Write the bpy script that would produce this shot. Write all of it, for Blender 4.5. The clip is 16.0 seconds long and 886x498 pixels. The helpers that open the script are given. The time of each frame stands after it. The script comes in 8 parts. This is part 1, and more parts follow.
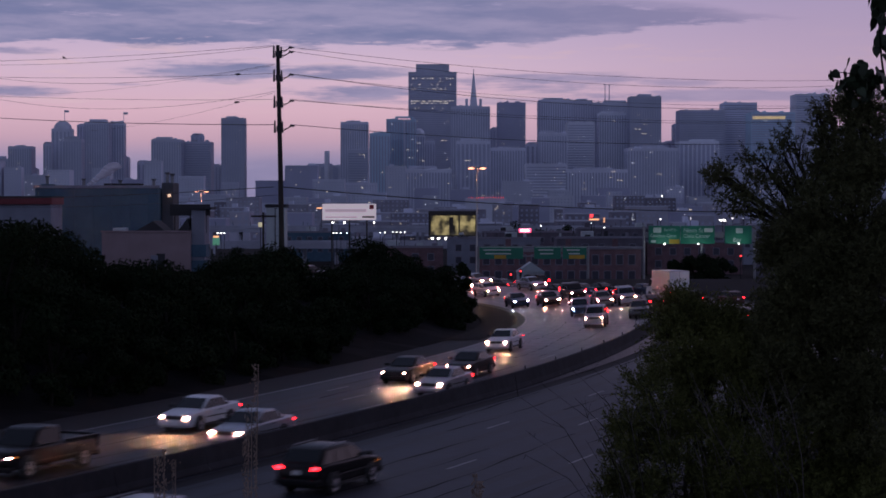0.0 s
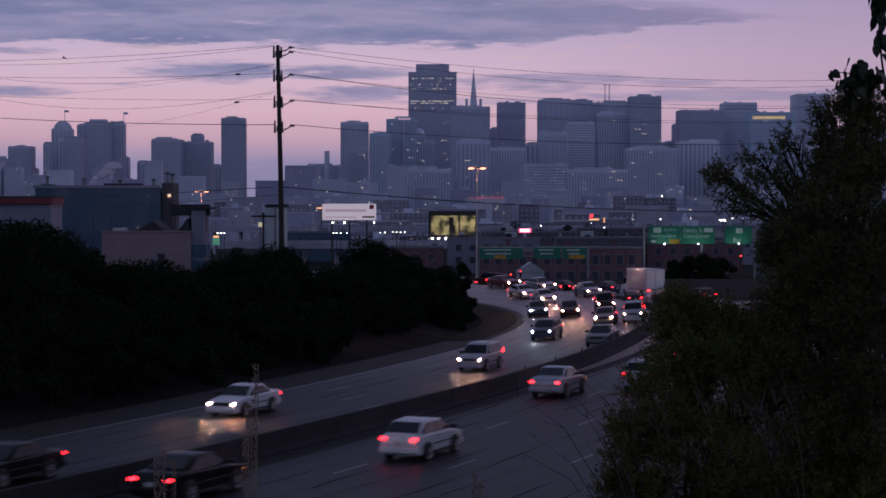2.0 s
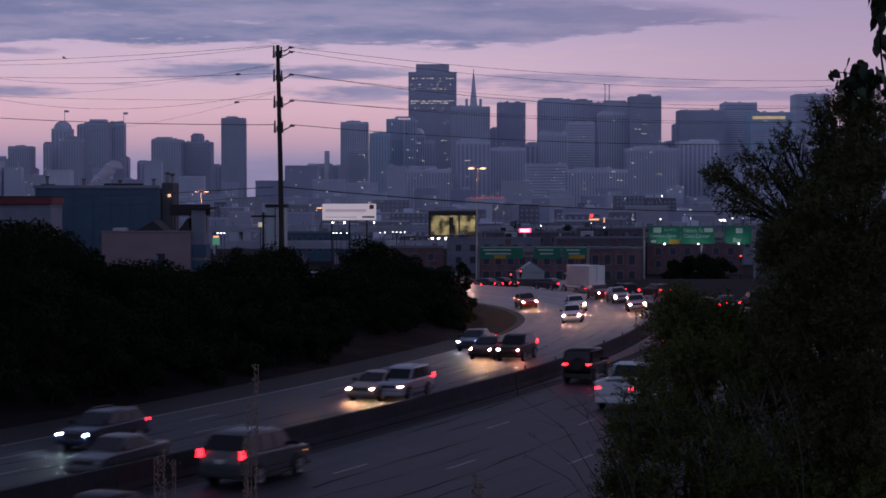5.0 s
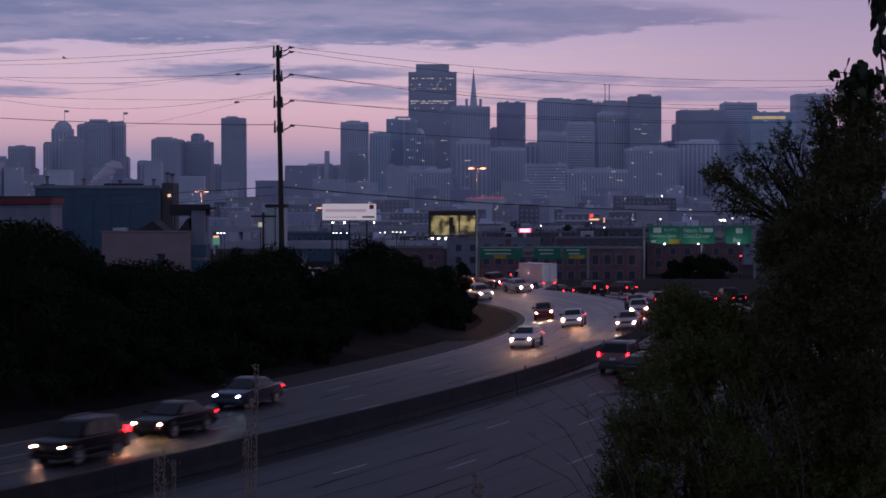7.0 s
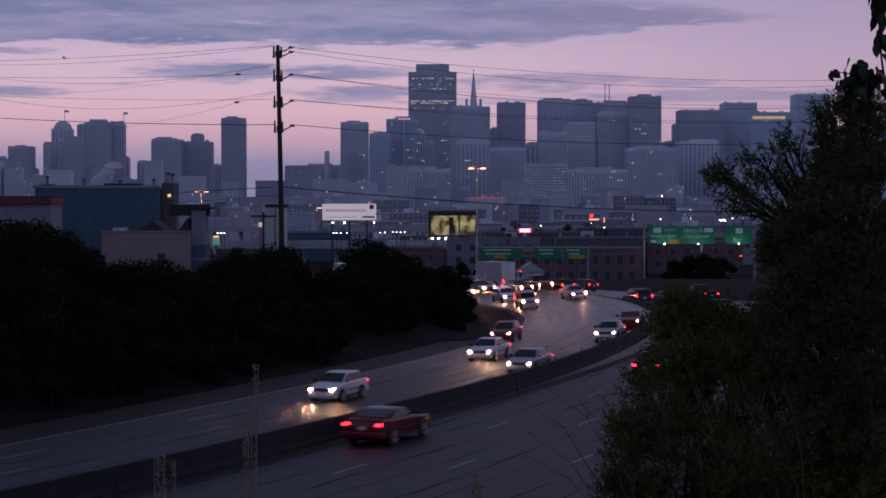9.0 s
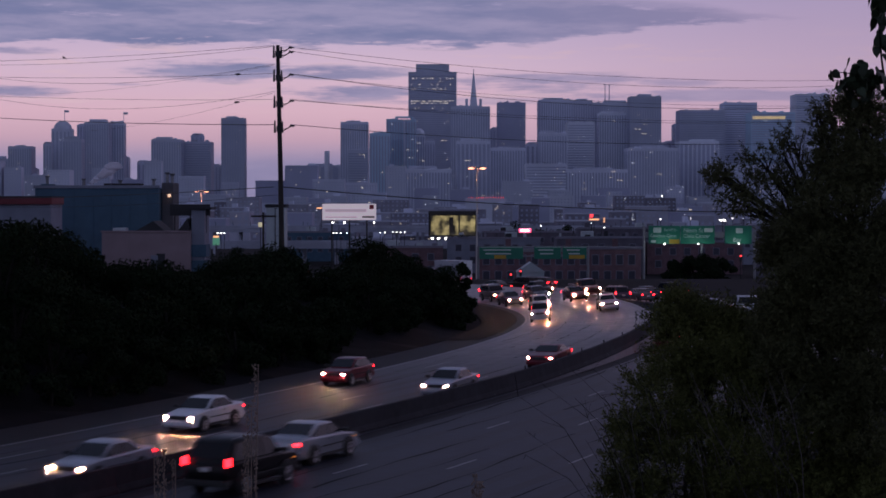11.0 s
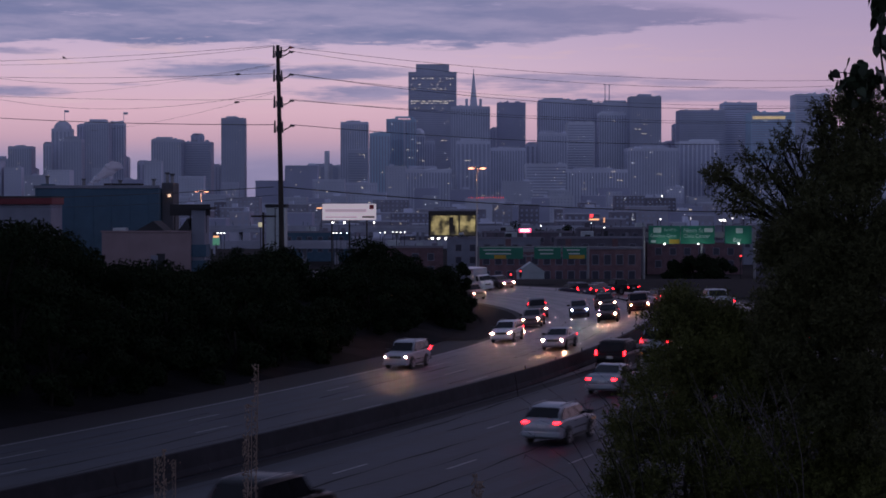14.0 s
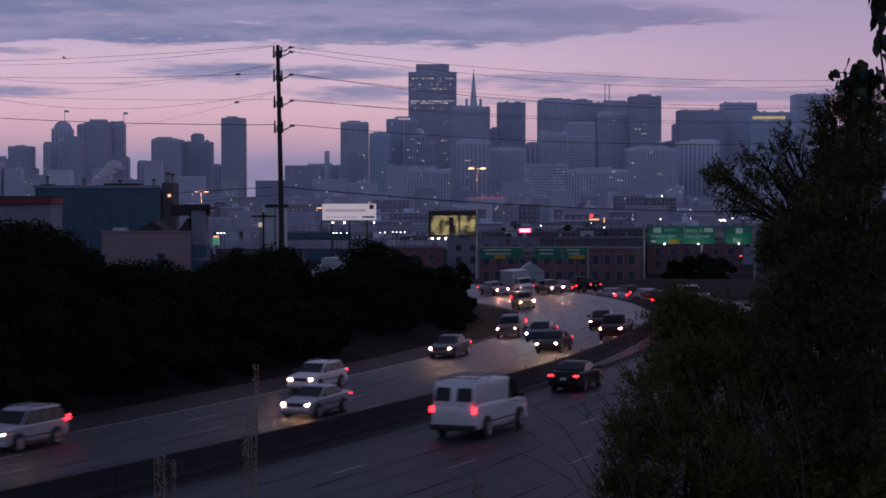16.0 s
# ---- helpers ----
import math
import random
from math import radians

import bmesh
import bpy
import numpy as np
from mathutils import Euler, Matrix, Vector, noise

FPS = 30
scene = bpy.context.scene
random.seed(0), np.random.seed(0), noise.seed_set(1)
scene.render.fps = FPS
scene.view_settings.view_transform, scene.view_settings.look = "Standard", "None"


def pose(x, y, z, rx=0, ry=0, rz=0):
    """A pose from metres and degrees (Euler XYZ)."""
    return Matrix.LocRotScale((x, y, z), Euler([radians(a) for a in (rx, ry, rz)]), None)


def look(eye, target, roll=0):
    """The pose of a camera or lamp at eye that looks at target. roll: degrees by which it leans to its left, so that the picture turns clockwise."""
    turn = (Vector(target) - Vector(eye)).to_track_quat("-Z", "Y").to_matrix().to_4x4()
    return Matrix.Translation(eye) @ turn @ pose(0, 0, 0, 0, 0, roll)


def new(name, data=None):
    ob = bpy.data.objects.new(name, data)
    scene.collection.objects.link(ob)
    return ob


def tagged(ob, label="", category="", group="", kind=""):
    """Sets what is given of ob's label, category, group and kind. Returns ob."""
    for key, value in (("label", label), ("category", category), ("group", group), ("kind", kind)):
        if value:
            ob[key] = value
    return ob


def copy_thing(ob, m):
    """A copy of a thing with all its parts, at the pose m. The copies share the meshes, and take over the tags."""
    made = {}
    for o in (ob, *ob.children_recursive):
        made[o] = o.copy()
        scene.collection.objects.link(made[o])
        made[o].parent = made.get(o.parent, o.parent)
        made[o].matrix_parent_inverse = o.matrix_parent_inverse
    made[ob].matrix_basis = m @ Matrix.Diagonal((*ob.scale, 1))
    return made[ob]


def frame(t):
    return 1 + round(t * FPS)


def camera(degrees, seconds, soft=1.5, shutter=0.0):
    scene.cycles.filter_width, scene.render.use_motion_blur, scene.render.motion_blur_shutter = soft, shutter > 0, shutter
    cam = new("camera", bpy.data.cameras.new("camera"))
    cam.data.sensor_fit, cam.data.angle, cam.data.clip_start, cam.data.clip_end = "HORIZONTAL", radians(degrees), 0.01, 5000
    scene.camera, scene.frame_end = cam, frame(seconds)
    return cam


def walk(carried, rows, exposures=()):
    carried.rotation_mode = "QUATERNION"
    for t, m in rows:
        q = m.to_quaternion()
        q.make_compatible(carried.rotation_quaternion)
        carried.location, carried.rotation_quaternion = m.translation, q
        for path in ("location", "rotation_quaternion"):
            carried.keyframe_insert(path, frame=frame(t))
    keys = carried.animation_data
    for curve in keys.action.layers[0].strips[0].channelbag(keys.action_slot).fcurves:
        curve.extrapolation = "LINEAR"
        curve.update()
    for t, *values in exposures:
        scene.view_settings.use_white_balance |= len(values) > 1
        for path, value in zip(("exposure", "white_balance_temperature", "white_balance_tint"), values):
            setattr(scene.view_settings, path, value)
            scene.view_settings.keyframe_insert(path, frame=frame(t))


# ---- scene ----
cam = camera(26.72, 16.0, soft=1.7, shutter=0.5)
EYE = (0.0, 0.0, 10.0)
walk(cam, [(0, look(EYE, (0, 100, 10 - 2.303))), (16, look(EYE, (0, 100, 10 - 2.303)))],
     exposures=[(0, 0.0), (16, 0.0)])

# ---- world: dusk sky with cloud banks ----
world = bpy.data.worlds.new("dusk_sky")
scene.world = world
world.use_nodes = True


def build_sky():
    nt = world.node_tree
    nt.nodes.clear()
    N, L = nt.nodes.new, nt.links.new
    out, bg = N("ShaderNodeOutputWorld"), N("ShaderNodeBackground")
    tc, sep = N("ShaderNodeTexCoord"), N("ShaderNodeSeparateXYZ")
    L(tc.outputs["Generated"], sep.inputs[0])

    def math_node(op, a, b=None, c=None, clamp=False):
        n = N("ShaderNodeMath")
        n.operation, n.use_clamp = op, clamp
        for i, v in enumerate((a, b, c)):
            if v is None:
                continue
            if isinstance(v, (int, float)):
                n.inputs[i].default_value = v
            else:
                L(v, n.inputs[i])
        return n.outputs[0]

    def step(v, lo, hi):
        n = N("ShaderNodeMapRange")
        n.interpolation_type = "SMOOTHSTEP"
        L(v, n.inputs[0])
        n.inputs[1].default_value, n.inputs[2].default_value = lo, hi
        return n.outputs[0]

    def noise_node(scale, detail, rough):
        m = N("ShaderNodeMapping")
        m.inputs["Scale"].default_value = scale
        L(tc.outputs["Generated"], m.inputs[0])
        n = N("ShaderNodeTexNoise")
        n.inputs["Scale"].default_value, n.inputs["Detail"].default_value = 1.0, detail
        n.inputs["Roughness"].default_value = rough
        L(m.outputs[0], n.inputs[0])
        return n.outputs[0]

    x, y, z = sep.outputs
    ramp = N("ShaderNodeValToRGB")
    el = ramp.color_ramp.elements
    stops = ((0.0, (0.24, 0.21, 0.36)), (0.022, (0.31, 0.255, 0.41)), (0.034, (0.54, 0.345, 0.45)),
             (0.050, (0.67, 0.43, 0.53)), (0.075, (0.63, 0.46, 0.60)), (0.11, (0.42, 0.365, 0.58)),
             (0.25, (0.20, 0.23, 0.42)), (1.0, (0.075, 0.092, 0.165)))
    while len(el) < len(stops):
        el.new(0.5)
    for e, (p, c) in zip(el, stops):
        e.position, e.color = p, (*c, 1)
    L(math_node("MAXIMUM", z, 0.0), ramp.inputs[0])
    wisps = noise_node((24, 24, 210), 8, 0.66)
    broad = noise_node((5, 5, 60), 4, 0.55)
    flutter = math_node("MULTIPLY_ADD", wisps, 1.0, math_node("MULTIPLY", broad, 0.6))
    # the long dark bank overhead: its underside lifts towards the east, where it thins to a point
    under = math_node("MULTIPLY_ADD", step(x, 0.02, 0.16), 0.0135, 0.0848)
    edge = math_node("SUBTRACT", math_node("MULTIPLY_ADD", flutter, 0.021, z), math_node("ADD", under, 0.0168))
    bank = step(edge, -0.0012, 0.0022)
    crest = math_node("SUBTRACT", math_node("MULTIPLY_ADD", flutter, 0.012, z), math_node("MULTIPLY_ADD", x, -0.135, 0.1317))
    bank = math_node("MULTIPLY", bank, step(crest, 0.004, -0.004))
    tears = math_node("MULTIPLY", step(wisps, 0.60, 0.70), 0.5)
    bank = math_node("MULTIPLY", bank, math_node("SUBTRACT", 1.0, tears))
    # torn clouds below it: bearing, height, half length, half thickness, density
    cloud = bank
    for cx, cz, rx, rz, dense in ((-0.124, 0.0715, 0.038, 0.0062, 0.95), (-0.054, 0.0710, 0.036, 0.0036, 0.85), (-0.050, 0.0606, 0.036, 0.0040, 0.85),
                                  (-0.219, 0.0600, 0.026, 0.0026, 0.85), (-0.222, 0.0815, 0.020, 0.0022, 0.7), (0.060, 0.0655, 0.055, 0.0050, 0.8),
                                  (0.120, 0.0655, 0.024, 0.0024, 0.7), (0.160, 0.0588, 0.085, 0.0030, 0.8), (-0.165, 0.0640, 0.014, 0.0012, 0.5), (0.03, 0.0560, 0.06, 0.0018, 0.5)):
        dx = math_node("MULTIPLY_ADD", x, 1 / rx, -cx / rx)
        dz = math_node("MULTIPLY_ADD", z, 1 / rz, -cz / rz)
        q = math_node("ADD", math_node("MULTIPLY", dx, dx), math_node("MULTIPLY", dz, dz))
        q = math_node("MULTIPLY_ADD", flutter, -6.5, q)
        cloud = math_node("MAXIMUM", cloud, math_node("MULTIPLY", step(q, -3.6, -5.4), dense))
    low = math_node("MULTIPLY", step(z, 0.040, 0.022), 0.35)
    cloud = math_node("MAXIMUM", cloud, low, clamp=True)
    band = math_node("MULTIPLY", step(z, 0.047, 0.055), step(z, 0.096, 0.080))
    mix = N("ShaderNodeMix")
    mix.data_type = "RGBA"
    L(cloud, mix.inputs[0])
    L(ramp.outputs[0], mix.inputs[6])
    shade = N("ShaderNodeMix")
    shade.data_type = "RGBA"
    billow = noise_node((12, 12, 75), 5, 0.6)
    L(step(billow, 0.38, 0.66), shade.inputs[0])
    shade.inputs[6].default_value, shade.inputs[7].default_value = (0.185, 0.20, 0.365, 1), (0.31, 0.285, 0.455, 1)
    L(shade.outputs[2], mix.inputs[7])
    # brighter wisps inside the glow
    glow = N("ShaderNodeMix")
    glow.data_type = "RGBA"
    clear = math_node("MULTIPLY", math_node("SUBTRACT", 1.0, cloud, clamp=True), 0.6)
    L(math_node("MULTIPLY", math_node("MULTIPLY", step(wisps, 0.50, 0.66), band), clear), glow.inputs[0])
    L(mix.outputs[2], glow.inputs[6])
    glow.inputs[7].default_value = (0.68, 0.48, 0.55, 1)
    # the glow fades to lilac towards the east
    east = N("ShaderNodeMix")
    east.data_type = "RGBA"
    L(math_node("MULTIPLY", step(x, -0.05, 0.25), 0.62), east.inputs[0])
    L(glow.outputs[2], east.inputs[6])
    east.inputs[7].default_value = (0.37, 0.275, 0.425, 1)
    # the sky away from the afterglow is dimmer
    side = N("ShaderNodeMix")
    side.data_type = "RGBA"
    L(step(y, -0.6, 0.9), side.inputs[0])
    back = N("ShaderNodeValToRGB")
    back.color_ramp.elements[0].color, back.color_ramp.elements[1].color = (0.33, 0.36, 0.56, 1), (0.075, 0.092, 0.165, 1)
    back.color_ramp.elements[1].position = 0.75
    L(math_node("MAXIMUM", z, 0.0), back.inputs[0])
    L(back.outputs[0], side.inputs[6])
    L(east.outputs[2], side.inputs[7])
    L(side.outputs[2], bg.inputs[0])
    bg.inputs[1].default_value = 1.0
    L(bg.outputs[0], out.inputs[0])


build_sky()


# ---- materials ----
def material(name, color, rough=0.6, metal=0.0, grain=0.25, scale=3.0, bump=0.0, spots=0.0, island=0.0, obj=0.0, spec=0.5, coat=0.0):
    """Base colour broken up at two scales, with optional relief and variation by piece."""
    m = bpy.data.materials.new(name)
    m.use_nodes = True
    nt = m.node_tree
    N, L = nt.nodes.new, nt.links.new
    b = nt.nodes["Principled BSDF"]
    b.inputs["Roughness"].default_value, b.inputs["Metallic"].default_value = rough, metal
    b.inputs["Specular IOR Level"].default_value = spec
    b.inputs["Coat Weight"].default_value = coat
    tc = N("ShaderNodeTexCoord")
    col = None
    value = N("ShaderNodeMath")
    value.operation = "ADD"
    fine, broad = N("ShaderNodeTexNoise"), N("ShaderNodeTexNoise")
    for n, s, d in ((fine, scale, 6), (broad, scale * 0.13, 3)):
        n.inputs["Scale"].default_value, n.inputs["Detail"].default_value = s, d
        L(tc.outputs["Object"], n.inputs[0])
    L(fine.outputs[0], value.inputs[0])
    L(broad.outputs[0], value.inputs[1])
    rng = N("ShaderNodeMapRange")
    L(value.outputs[0], rng.inputs[0])
    rng.inputs[1].default_value, rng.inputs[2].default_value = 0.6, 1.4
    rng.inputs[3].default_value, rng.inputs[4].default_value = 1 - grain, 1 + grain
    hsv = N("ShaderNodeHueSaturation")
    hsv.inputs["Color"].default_value = (*color, 1)
    last = rng.outputs[0]
    for weight, node, out in ((island, "ShaderNodeNewGeometry", "Random Per Island"), (obj, "ShaderNodeObjectInfo", "Random")):
        if weight:
            src = N(node)
            r2, mul = N("ShaderNodeMapRange"), N("ShaderNodeMath")
            L(src.outputs[out], r2.inputs[0])
            r2.inputs[3].default_value, r2.inputs[4].default_value = 1 - weight, 1 + weight
            mul.operation = "MULTIPLY"
            L(last, mul.inputs[0])
            L(r2.outputs[0], mul.inputs[1])
            last = mul.outputs[0]
    L(last, hsv.inputs["Value"])
    L(hsv.outputs[0], b.inputs["Base Color"])
    if bump:
        bp = N("ShaderNodeBump")
        bp.inputs["Strength"].default_value, bp.inputs["Distance"].default_value = bump, 0.02
        L(fine.outputs[0], bp.inputs["Height"])
        L(bp.outputs[0], b.inputs["Normal"])
    return m


def glowing(name, color, strength):
    m = bpy.data.materials.new(name)
    m.use_nodes = True
    b = m.node_tree.nodes["Principled BSDF"]
    b.inputs["Base Color"].default_value = (*[min(0.8, c) for c in color], 1)
    b.inputs["Emission Color"].default_value = (*color, 1)
    b.inputs["Emission Strength"].default_value = strength
    return m


def glass_dark(name, color, rough=0.08):
    m = bpy.data.materials.new(name)
    m.use_nodes = True
    b = m.node_tree.nodes["Principled BSDF"]
    b.inputs["Base Color"].default_value = (*color, 1)
    b.inputs["Roughness"].default_value = rough
    b.inputs["Specular IOR Level"].default_value = 0.3
    return m


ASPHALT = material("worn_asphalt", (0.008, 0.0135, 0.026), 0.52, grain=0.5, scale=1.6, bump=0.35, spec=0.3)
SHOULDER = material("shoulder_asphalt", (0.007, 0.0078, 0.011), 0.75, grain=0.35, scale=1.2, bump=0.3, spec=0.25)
TAR = material("tar_seam", (0.008, 0.009, 0.012), 0.8, grain=0.3, scale=3, spec=0.12)
LINE = material("road_paint", (0.17, 0.17, 0.18), 0.6, grain=0.35, scale=4)
TREAD = material("tyre_polished_asphalt", (0.006, 0.009, 0.016), 0.5, grain=0.4, scale=1.4, bump=0.3, spec=0.2)
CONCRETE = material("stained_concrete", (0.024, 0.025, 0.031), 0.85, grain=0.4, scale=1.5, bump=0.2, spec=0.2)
LAMP_POLE = material("pale_lamp_post", (0.55, 0.50, 0.48), 0.7, grain=0.2, scale=1.5)
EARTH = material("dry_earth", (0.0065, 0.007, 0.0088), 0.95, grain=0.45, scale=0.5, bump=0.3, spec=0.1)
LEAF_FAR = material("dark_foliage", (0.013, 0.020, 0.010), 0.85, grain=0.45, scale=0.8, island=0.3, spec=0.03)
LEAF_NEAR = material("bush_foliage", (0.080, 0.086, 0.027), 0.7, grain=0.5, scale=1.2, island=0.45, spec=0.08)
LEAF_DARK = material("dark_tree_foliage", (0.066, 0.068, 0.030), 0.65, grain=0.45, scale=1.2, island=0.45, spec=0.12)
LEAF_BROAD = material("broad_leaf", (0.022, 0.032, 0.016), 0.5, grain=0.3, scale=6, obj=0.4, spec=0.25)
BARK = material("bark", (0.018, 0.016, 0.014), 0.9, grain=0.4, scale=6, bump=0.4, spec=0.1)
DRY_TWIG = material("dry_twig", (0.13, 0.11, 0.12), 0.9, grain=0.3, scale=8, spec=0.1)
DRY_WEED = material("dry_weed", (0.24, 0.18, 0.15), 0.9, grain=0.3, scale=12, island=0.3, spec=0.1)
POLE_WOOD = material("tarred_pole_wood", (0.03, 0.024, 0.022), 0.85, grain=0.4, scale=3)
DARK_METAL = material("dark_metal", (0.035, 0.035, 0.04), 0.5, 0.6, grain=0.2, scale=6)
GREY_METAL = material("galvanised_steel", (0.22, 0.22, 0.24), 0.5, 0.7, grain=0.2, scale=4)
WIRE = material("wire_black", (0.03, 0.03, 0.035), 0.6, grain=0.1)
CERAMIC = material("insulator", (0.05, 0.04, 0.05), 0.3, grain=0.2)
RUBBER = material("tyre_rubber", (0.02, 0.02, 0.021), 0.85, grain=0.2, scale=20)
RIM = material("alloy_rim", (0.35, 0.35, 0.37), 0.35, 0.8, grain=0.15, scale=15)
CAR_GLASS = glass_dark("tinted_car_glass", (0.012, 0.013, 0.016))
TRIM_BLACK = material("black_plastic_trim", (0.02, 0.02, 0.022), 0.6, grain=0.15, scale=8)
PLATE = material("licence_plate_white", (0.5, 0.5, 0.52), 0.5, grain=0.1, scale=30)
PAINT = {n: material("car_paint_" + n, c, r, mt, grain=0.06, scale=2, coat=0.2, spec=0.35) for n, c, r, mt in (
    ("white", (0.60, 0.62, 0.67), 0.35, 0.0), ("silver", (0.34, 0.36, 0.41), 0.36, 0.4), ("black", (0.006, 0.006, 0.008), 0.35, 0.0),
    ("grey", (0.09, 0.095, 0.105), 0.35, 0.3), ("blue", (0.022, 0.032, 0.065), 0.32, 0.2), ("red", (0.12, 0.004, 0.016), 0.32, 0.0),
    ("maroon", (0.05, 0.012, 0.014), 0.34, 0.1), ("tan", (0.24, 0.21, 0.17), 0.38, 0.3))}
PAINT["black"].node_tree.nodes["Principled BSDF"].inputs["Coat Weight"].default_value = 0.05
PAINT["black"].node_tree.nodes["Principled BSDF"].inputs["Specular IOR Level"].default_value = 0.2


def paint_bend_glow(m, pale):
    """Bend colour is lightened to show headlight glow; worn smoother where the traffic brakes."""
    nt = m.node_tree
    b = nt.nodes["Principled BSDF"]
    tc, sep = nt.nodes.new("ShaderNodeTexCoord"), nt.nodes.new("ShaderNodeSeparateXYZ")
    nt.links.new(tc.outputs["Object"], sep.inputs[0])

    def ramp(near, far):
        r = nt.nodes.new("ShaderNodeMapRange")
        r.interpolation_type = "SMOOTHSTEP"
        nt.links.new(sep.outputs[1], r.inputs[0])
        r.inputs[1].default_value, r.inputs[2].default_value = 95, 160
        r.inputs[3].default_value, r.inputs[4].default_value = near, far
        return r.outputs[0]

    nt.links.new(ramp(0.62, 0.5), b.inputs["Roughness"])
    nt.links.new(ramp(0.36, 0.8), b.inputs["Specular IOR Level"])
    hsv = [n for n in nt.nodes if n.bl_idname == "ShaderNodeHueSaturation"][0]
    # towards the bend the base colour rises to hold the headlight pools
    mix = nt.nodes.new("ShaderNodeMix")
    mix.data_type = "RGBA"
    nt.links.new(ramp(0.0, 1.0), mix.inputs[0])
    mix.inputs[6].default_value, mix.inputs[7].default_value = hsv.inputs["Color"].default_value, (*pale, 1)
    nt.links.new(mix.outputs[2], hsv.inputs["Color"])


paint_bend_glow(ASPHALT, (0.17, 0.148, 0.15))
paint_bend_glow(TREAD, (0.12, 0.105, 0.108))
HEAD_WARM = glowing("headlight_warm", (1.0, 0.39, 0.21), 5200)
HEAD_COOL = glowing("headlight_cool", (0.70, 0.86, 1.0), 1300)
HEAD_DIM = glowing("headlight_dimmed", (1.0, 0.55, 0.35), 350)
HEAD_OFF = glass_dark("headlight_off", (0.35, 0.36, 0.38), 0.15)
TAIL = glowing("tail_lamp", (1.0, 0.009, 0.016), 18.0)
TAIL_OFF = glass_dark("tail_lamp_unlit", (0.16, 0.01, 0.01), 0.2)
AMBER = glowing("amber_marker", (1.0, 0.32, 0.06), 1.0)


# ---- mesh helpers ----
def part(name, bm, mat, parent=None, label="", smooth=False):
    """Link a bmesh as one mesh object, under a thing or a part where one is given."""
    me = bpy.data.meshes.new(name)
    bm.to_mesh(me)
    bm.free()
    for m in (mat if isinstance(mat, (list, tuple)) else [mat]):
        me.materials.append(m)
    if smooth:
        for p in me.polygons:
            p.use_smooth = True
    ob = new(name, me)
    if parent is not None:
        ob.parent = parent
    if label:
        tagged(ob, label)
    return ob


def raw_mesh(name, verts, faces, mat, parent=None):
    me = bpy.data.meshes.new(name)
    me.from_pydata([tuple(v) for v in verts], [], [tuple(f) for f in faces])
    me.materials.append(mat)
    me.update()
    ob = new(name, me)
    if parent is not None:
        ob.parent = parent
    return ob


def thing(name, m=None, label="", category="", group="", kind=""):
    ob = new(name)
    if m is not None:
        ob.matrix_basis = m
    return tagged(ob, label, category, group, kind)


def add_box(bm, x0, x1, y0, y1, z0, z1, bevel=0.0):
    vs = [bm.verts.new((x, y, z)) for x in (x0, x1) for y in (y0, y1) for z in (z0, z1)]
    fs = [bm.faces.new([vs[i] for i in q]) for q in ((0, 1, 3, 2), (4, 6, 7, 5), (0, 4, 5, 1), (2, 3, 7, 6), (0, 2, 6, 4), (1, 5, 7, 3))]
    if bevel:
        bmesh.ops.bevel(bm, geom=list({e for f in fs for e in f.edges}), offset=bevel, segments=2, affect="EDGES", profile=0.6)
    return vs


def box(x0, x1, y0, y1, z0, z1, bevel=0.0):
    bm = bmesh.new()
    add_box(bm, x0, x1, y0, y1, z0, z1, bevel)
    return bm


def add_tube(bm, path, radii, sides=6):
    """A tapered tube along a list of points."""
    rings = []
    for i, p in enumerate(path):
        p = Vector(p)
        d = (Vector(path[min(i + 1, len(path) - 1)]) - Vector(path[max(i - 1, 0)])).normalized()
        a = d.orthogonal().normalized()
        b = d.cross(a)
        r = radii[i] if isinstance(radii, (list, tuple)) else radii
        rings.append([bm.verts.new(p + r * (math.cos(k * 2 * math.pi / sides) * a + math.sin(k * 2 * math.pi / sides) * b)) for k in range(sides)])
    for q, r in zip(rings, rings[1:]):
        for k in range(sides):
            bm.faces.new((q[k], q[(k + 1) % sides], r[(k + 1) % sides], r[k]))
    bm.faces.new(rings[0][::-1])
    bm.faces.new(rings[-1])


def tube(path, radii, sides=6):
    bm = bmesh.new()
    add_tube(bm, path, radii, sides)
    return bm


# ---- the freeway's line: the median's heading every 20 m, a curve to the left, banked ----
S0, STEP = -400.0, 2.0
HEAD_S = [-40 + 20 * i for i in range(14)]
HEAD_A = [0.554, 0.516, 0.479, 0.441, 0.403, 0.367, 0.320, 0.244, 0.117, -0.072, -0.305, -0.554, -0.801, -1.049]
_s = np.arange(S0, 460.1, STEP)
_a = np.interp(_s, HEAD_S, HEAD_A)
_m = (_a[1:] + _a[:-1]) / 2
_x = np.concatenate([[0], np.cumsum(np.sin(_m) * STEP)])
_y = np.concatenate([[0], np.cumsum(np.cos(_m) * STEP)])
_i = int((-40 - S0) / STEP)
_x, _y = _x - _x[_i] - 41.864, _y - _y[_i] + 8.473


def banking(s):
    q = np.clip((s - 60) / 80, 0, 1)
    return 0.0858 * q * q * (3 - 2 * q)


def far_sink(s):
    """The median sits lower beyond the bend."""
    q = min(max((s - 100) / 55, 0.0), 1.0)
    return q * q * (3 - 2 * q)


def on_road(s, d, up=0.0):
    """A place s metres along the median and d metres to its right, and the heading there."""
    x, y, a = (float(np.interp(s, _s, v)) for v in (_x, _y, _a))
    z = float(banking(s)) * (d + 12) if d < 0.6 else float(banking(s)) * -2.0
    if -1.0 < d < 0.6:
        z -= 0.6 * far_sink(s)
    return x + d * math.cos(a), y - d * math.sin(a), z + up, a


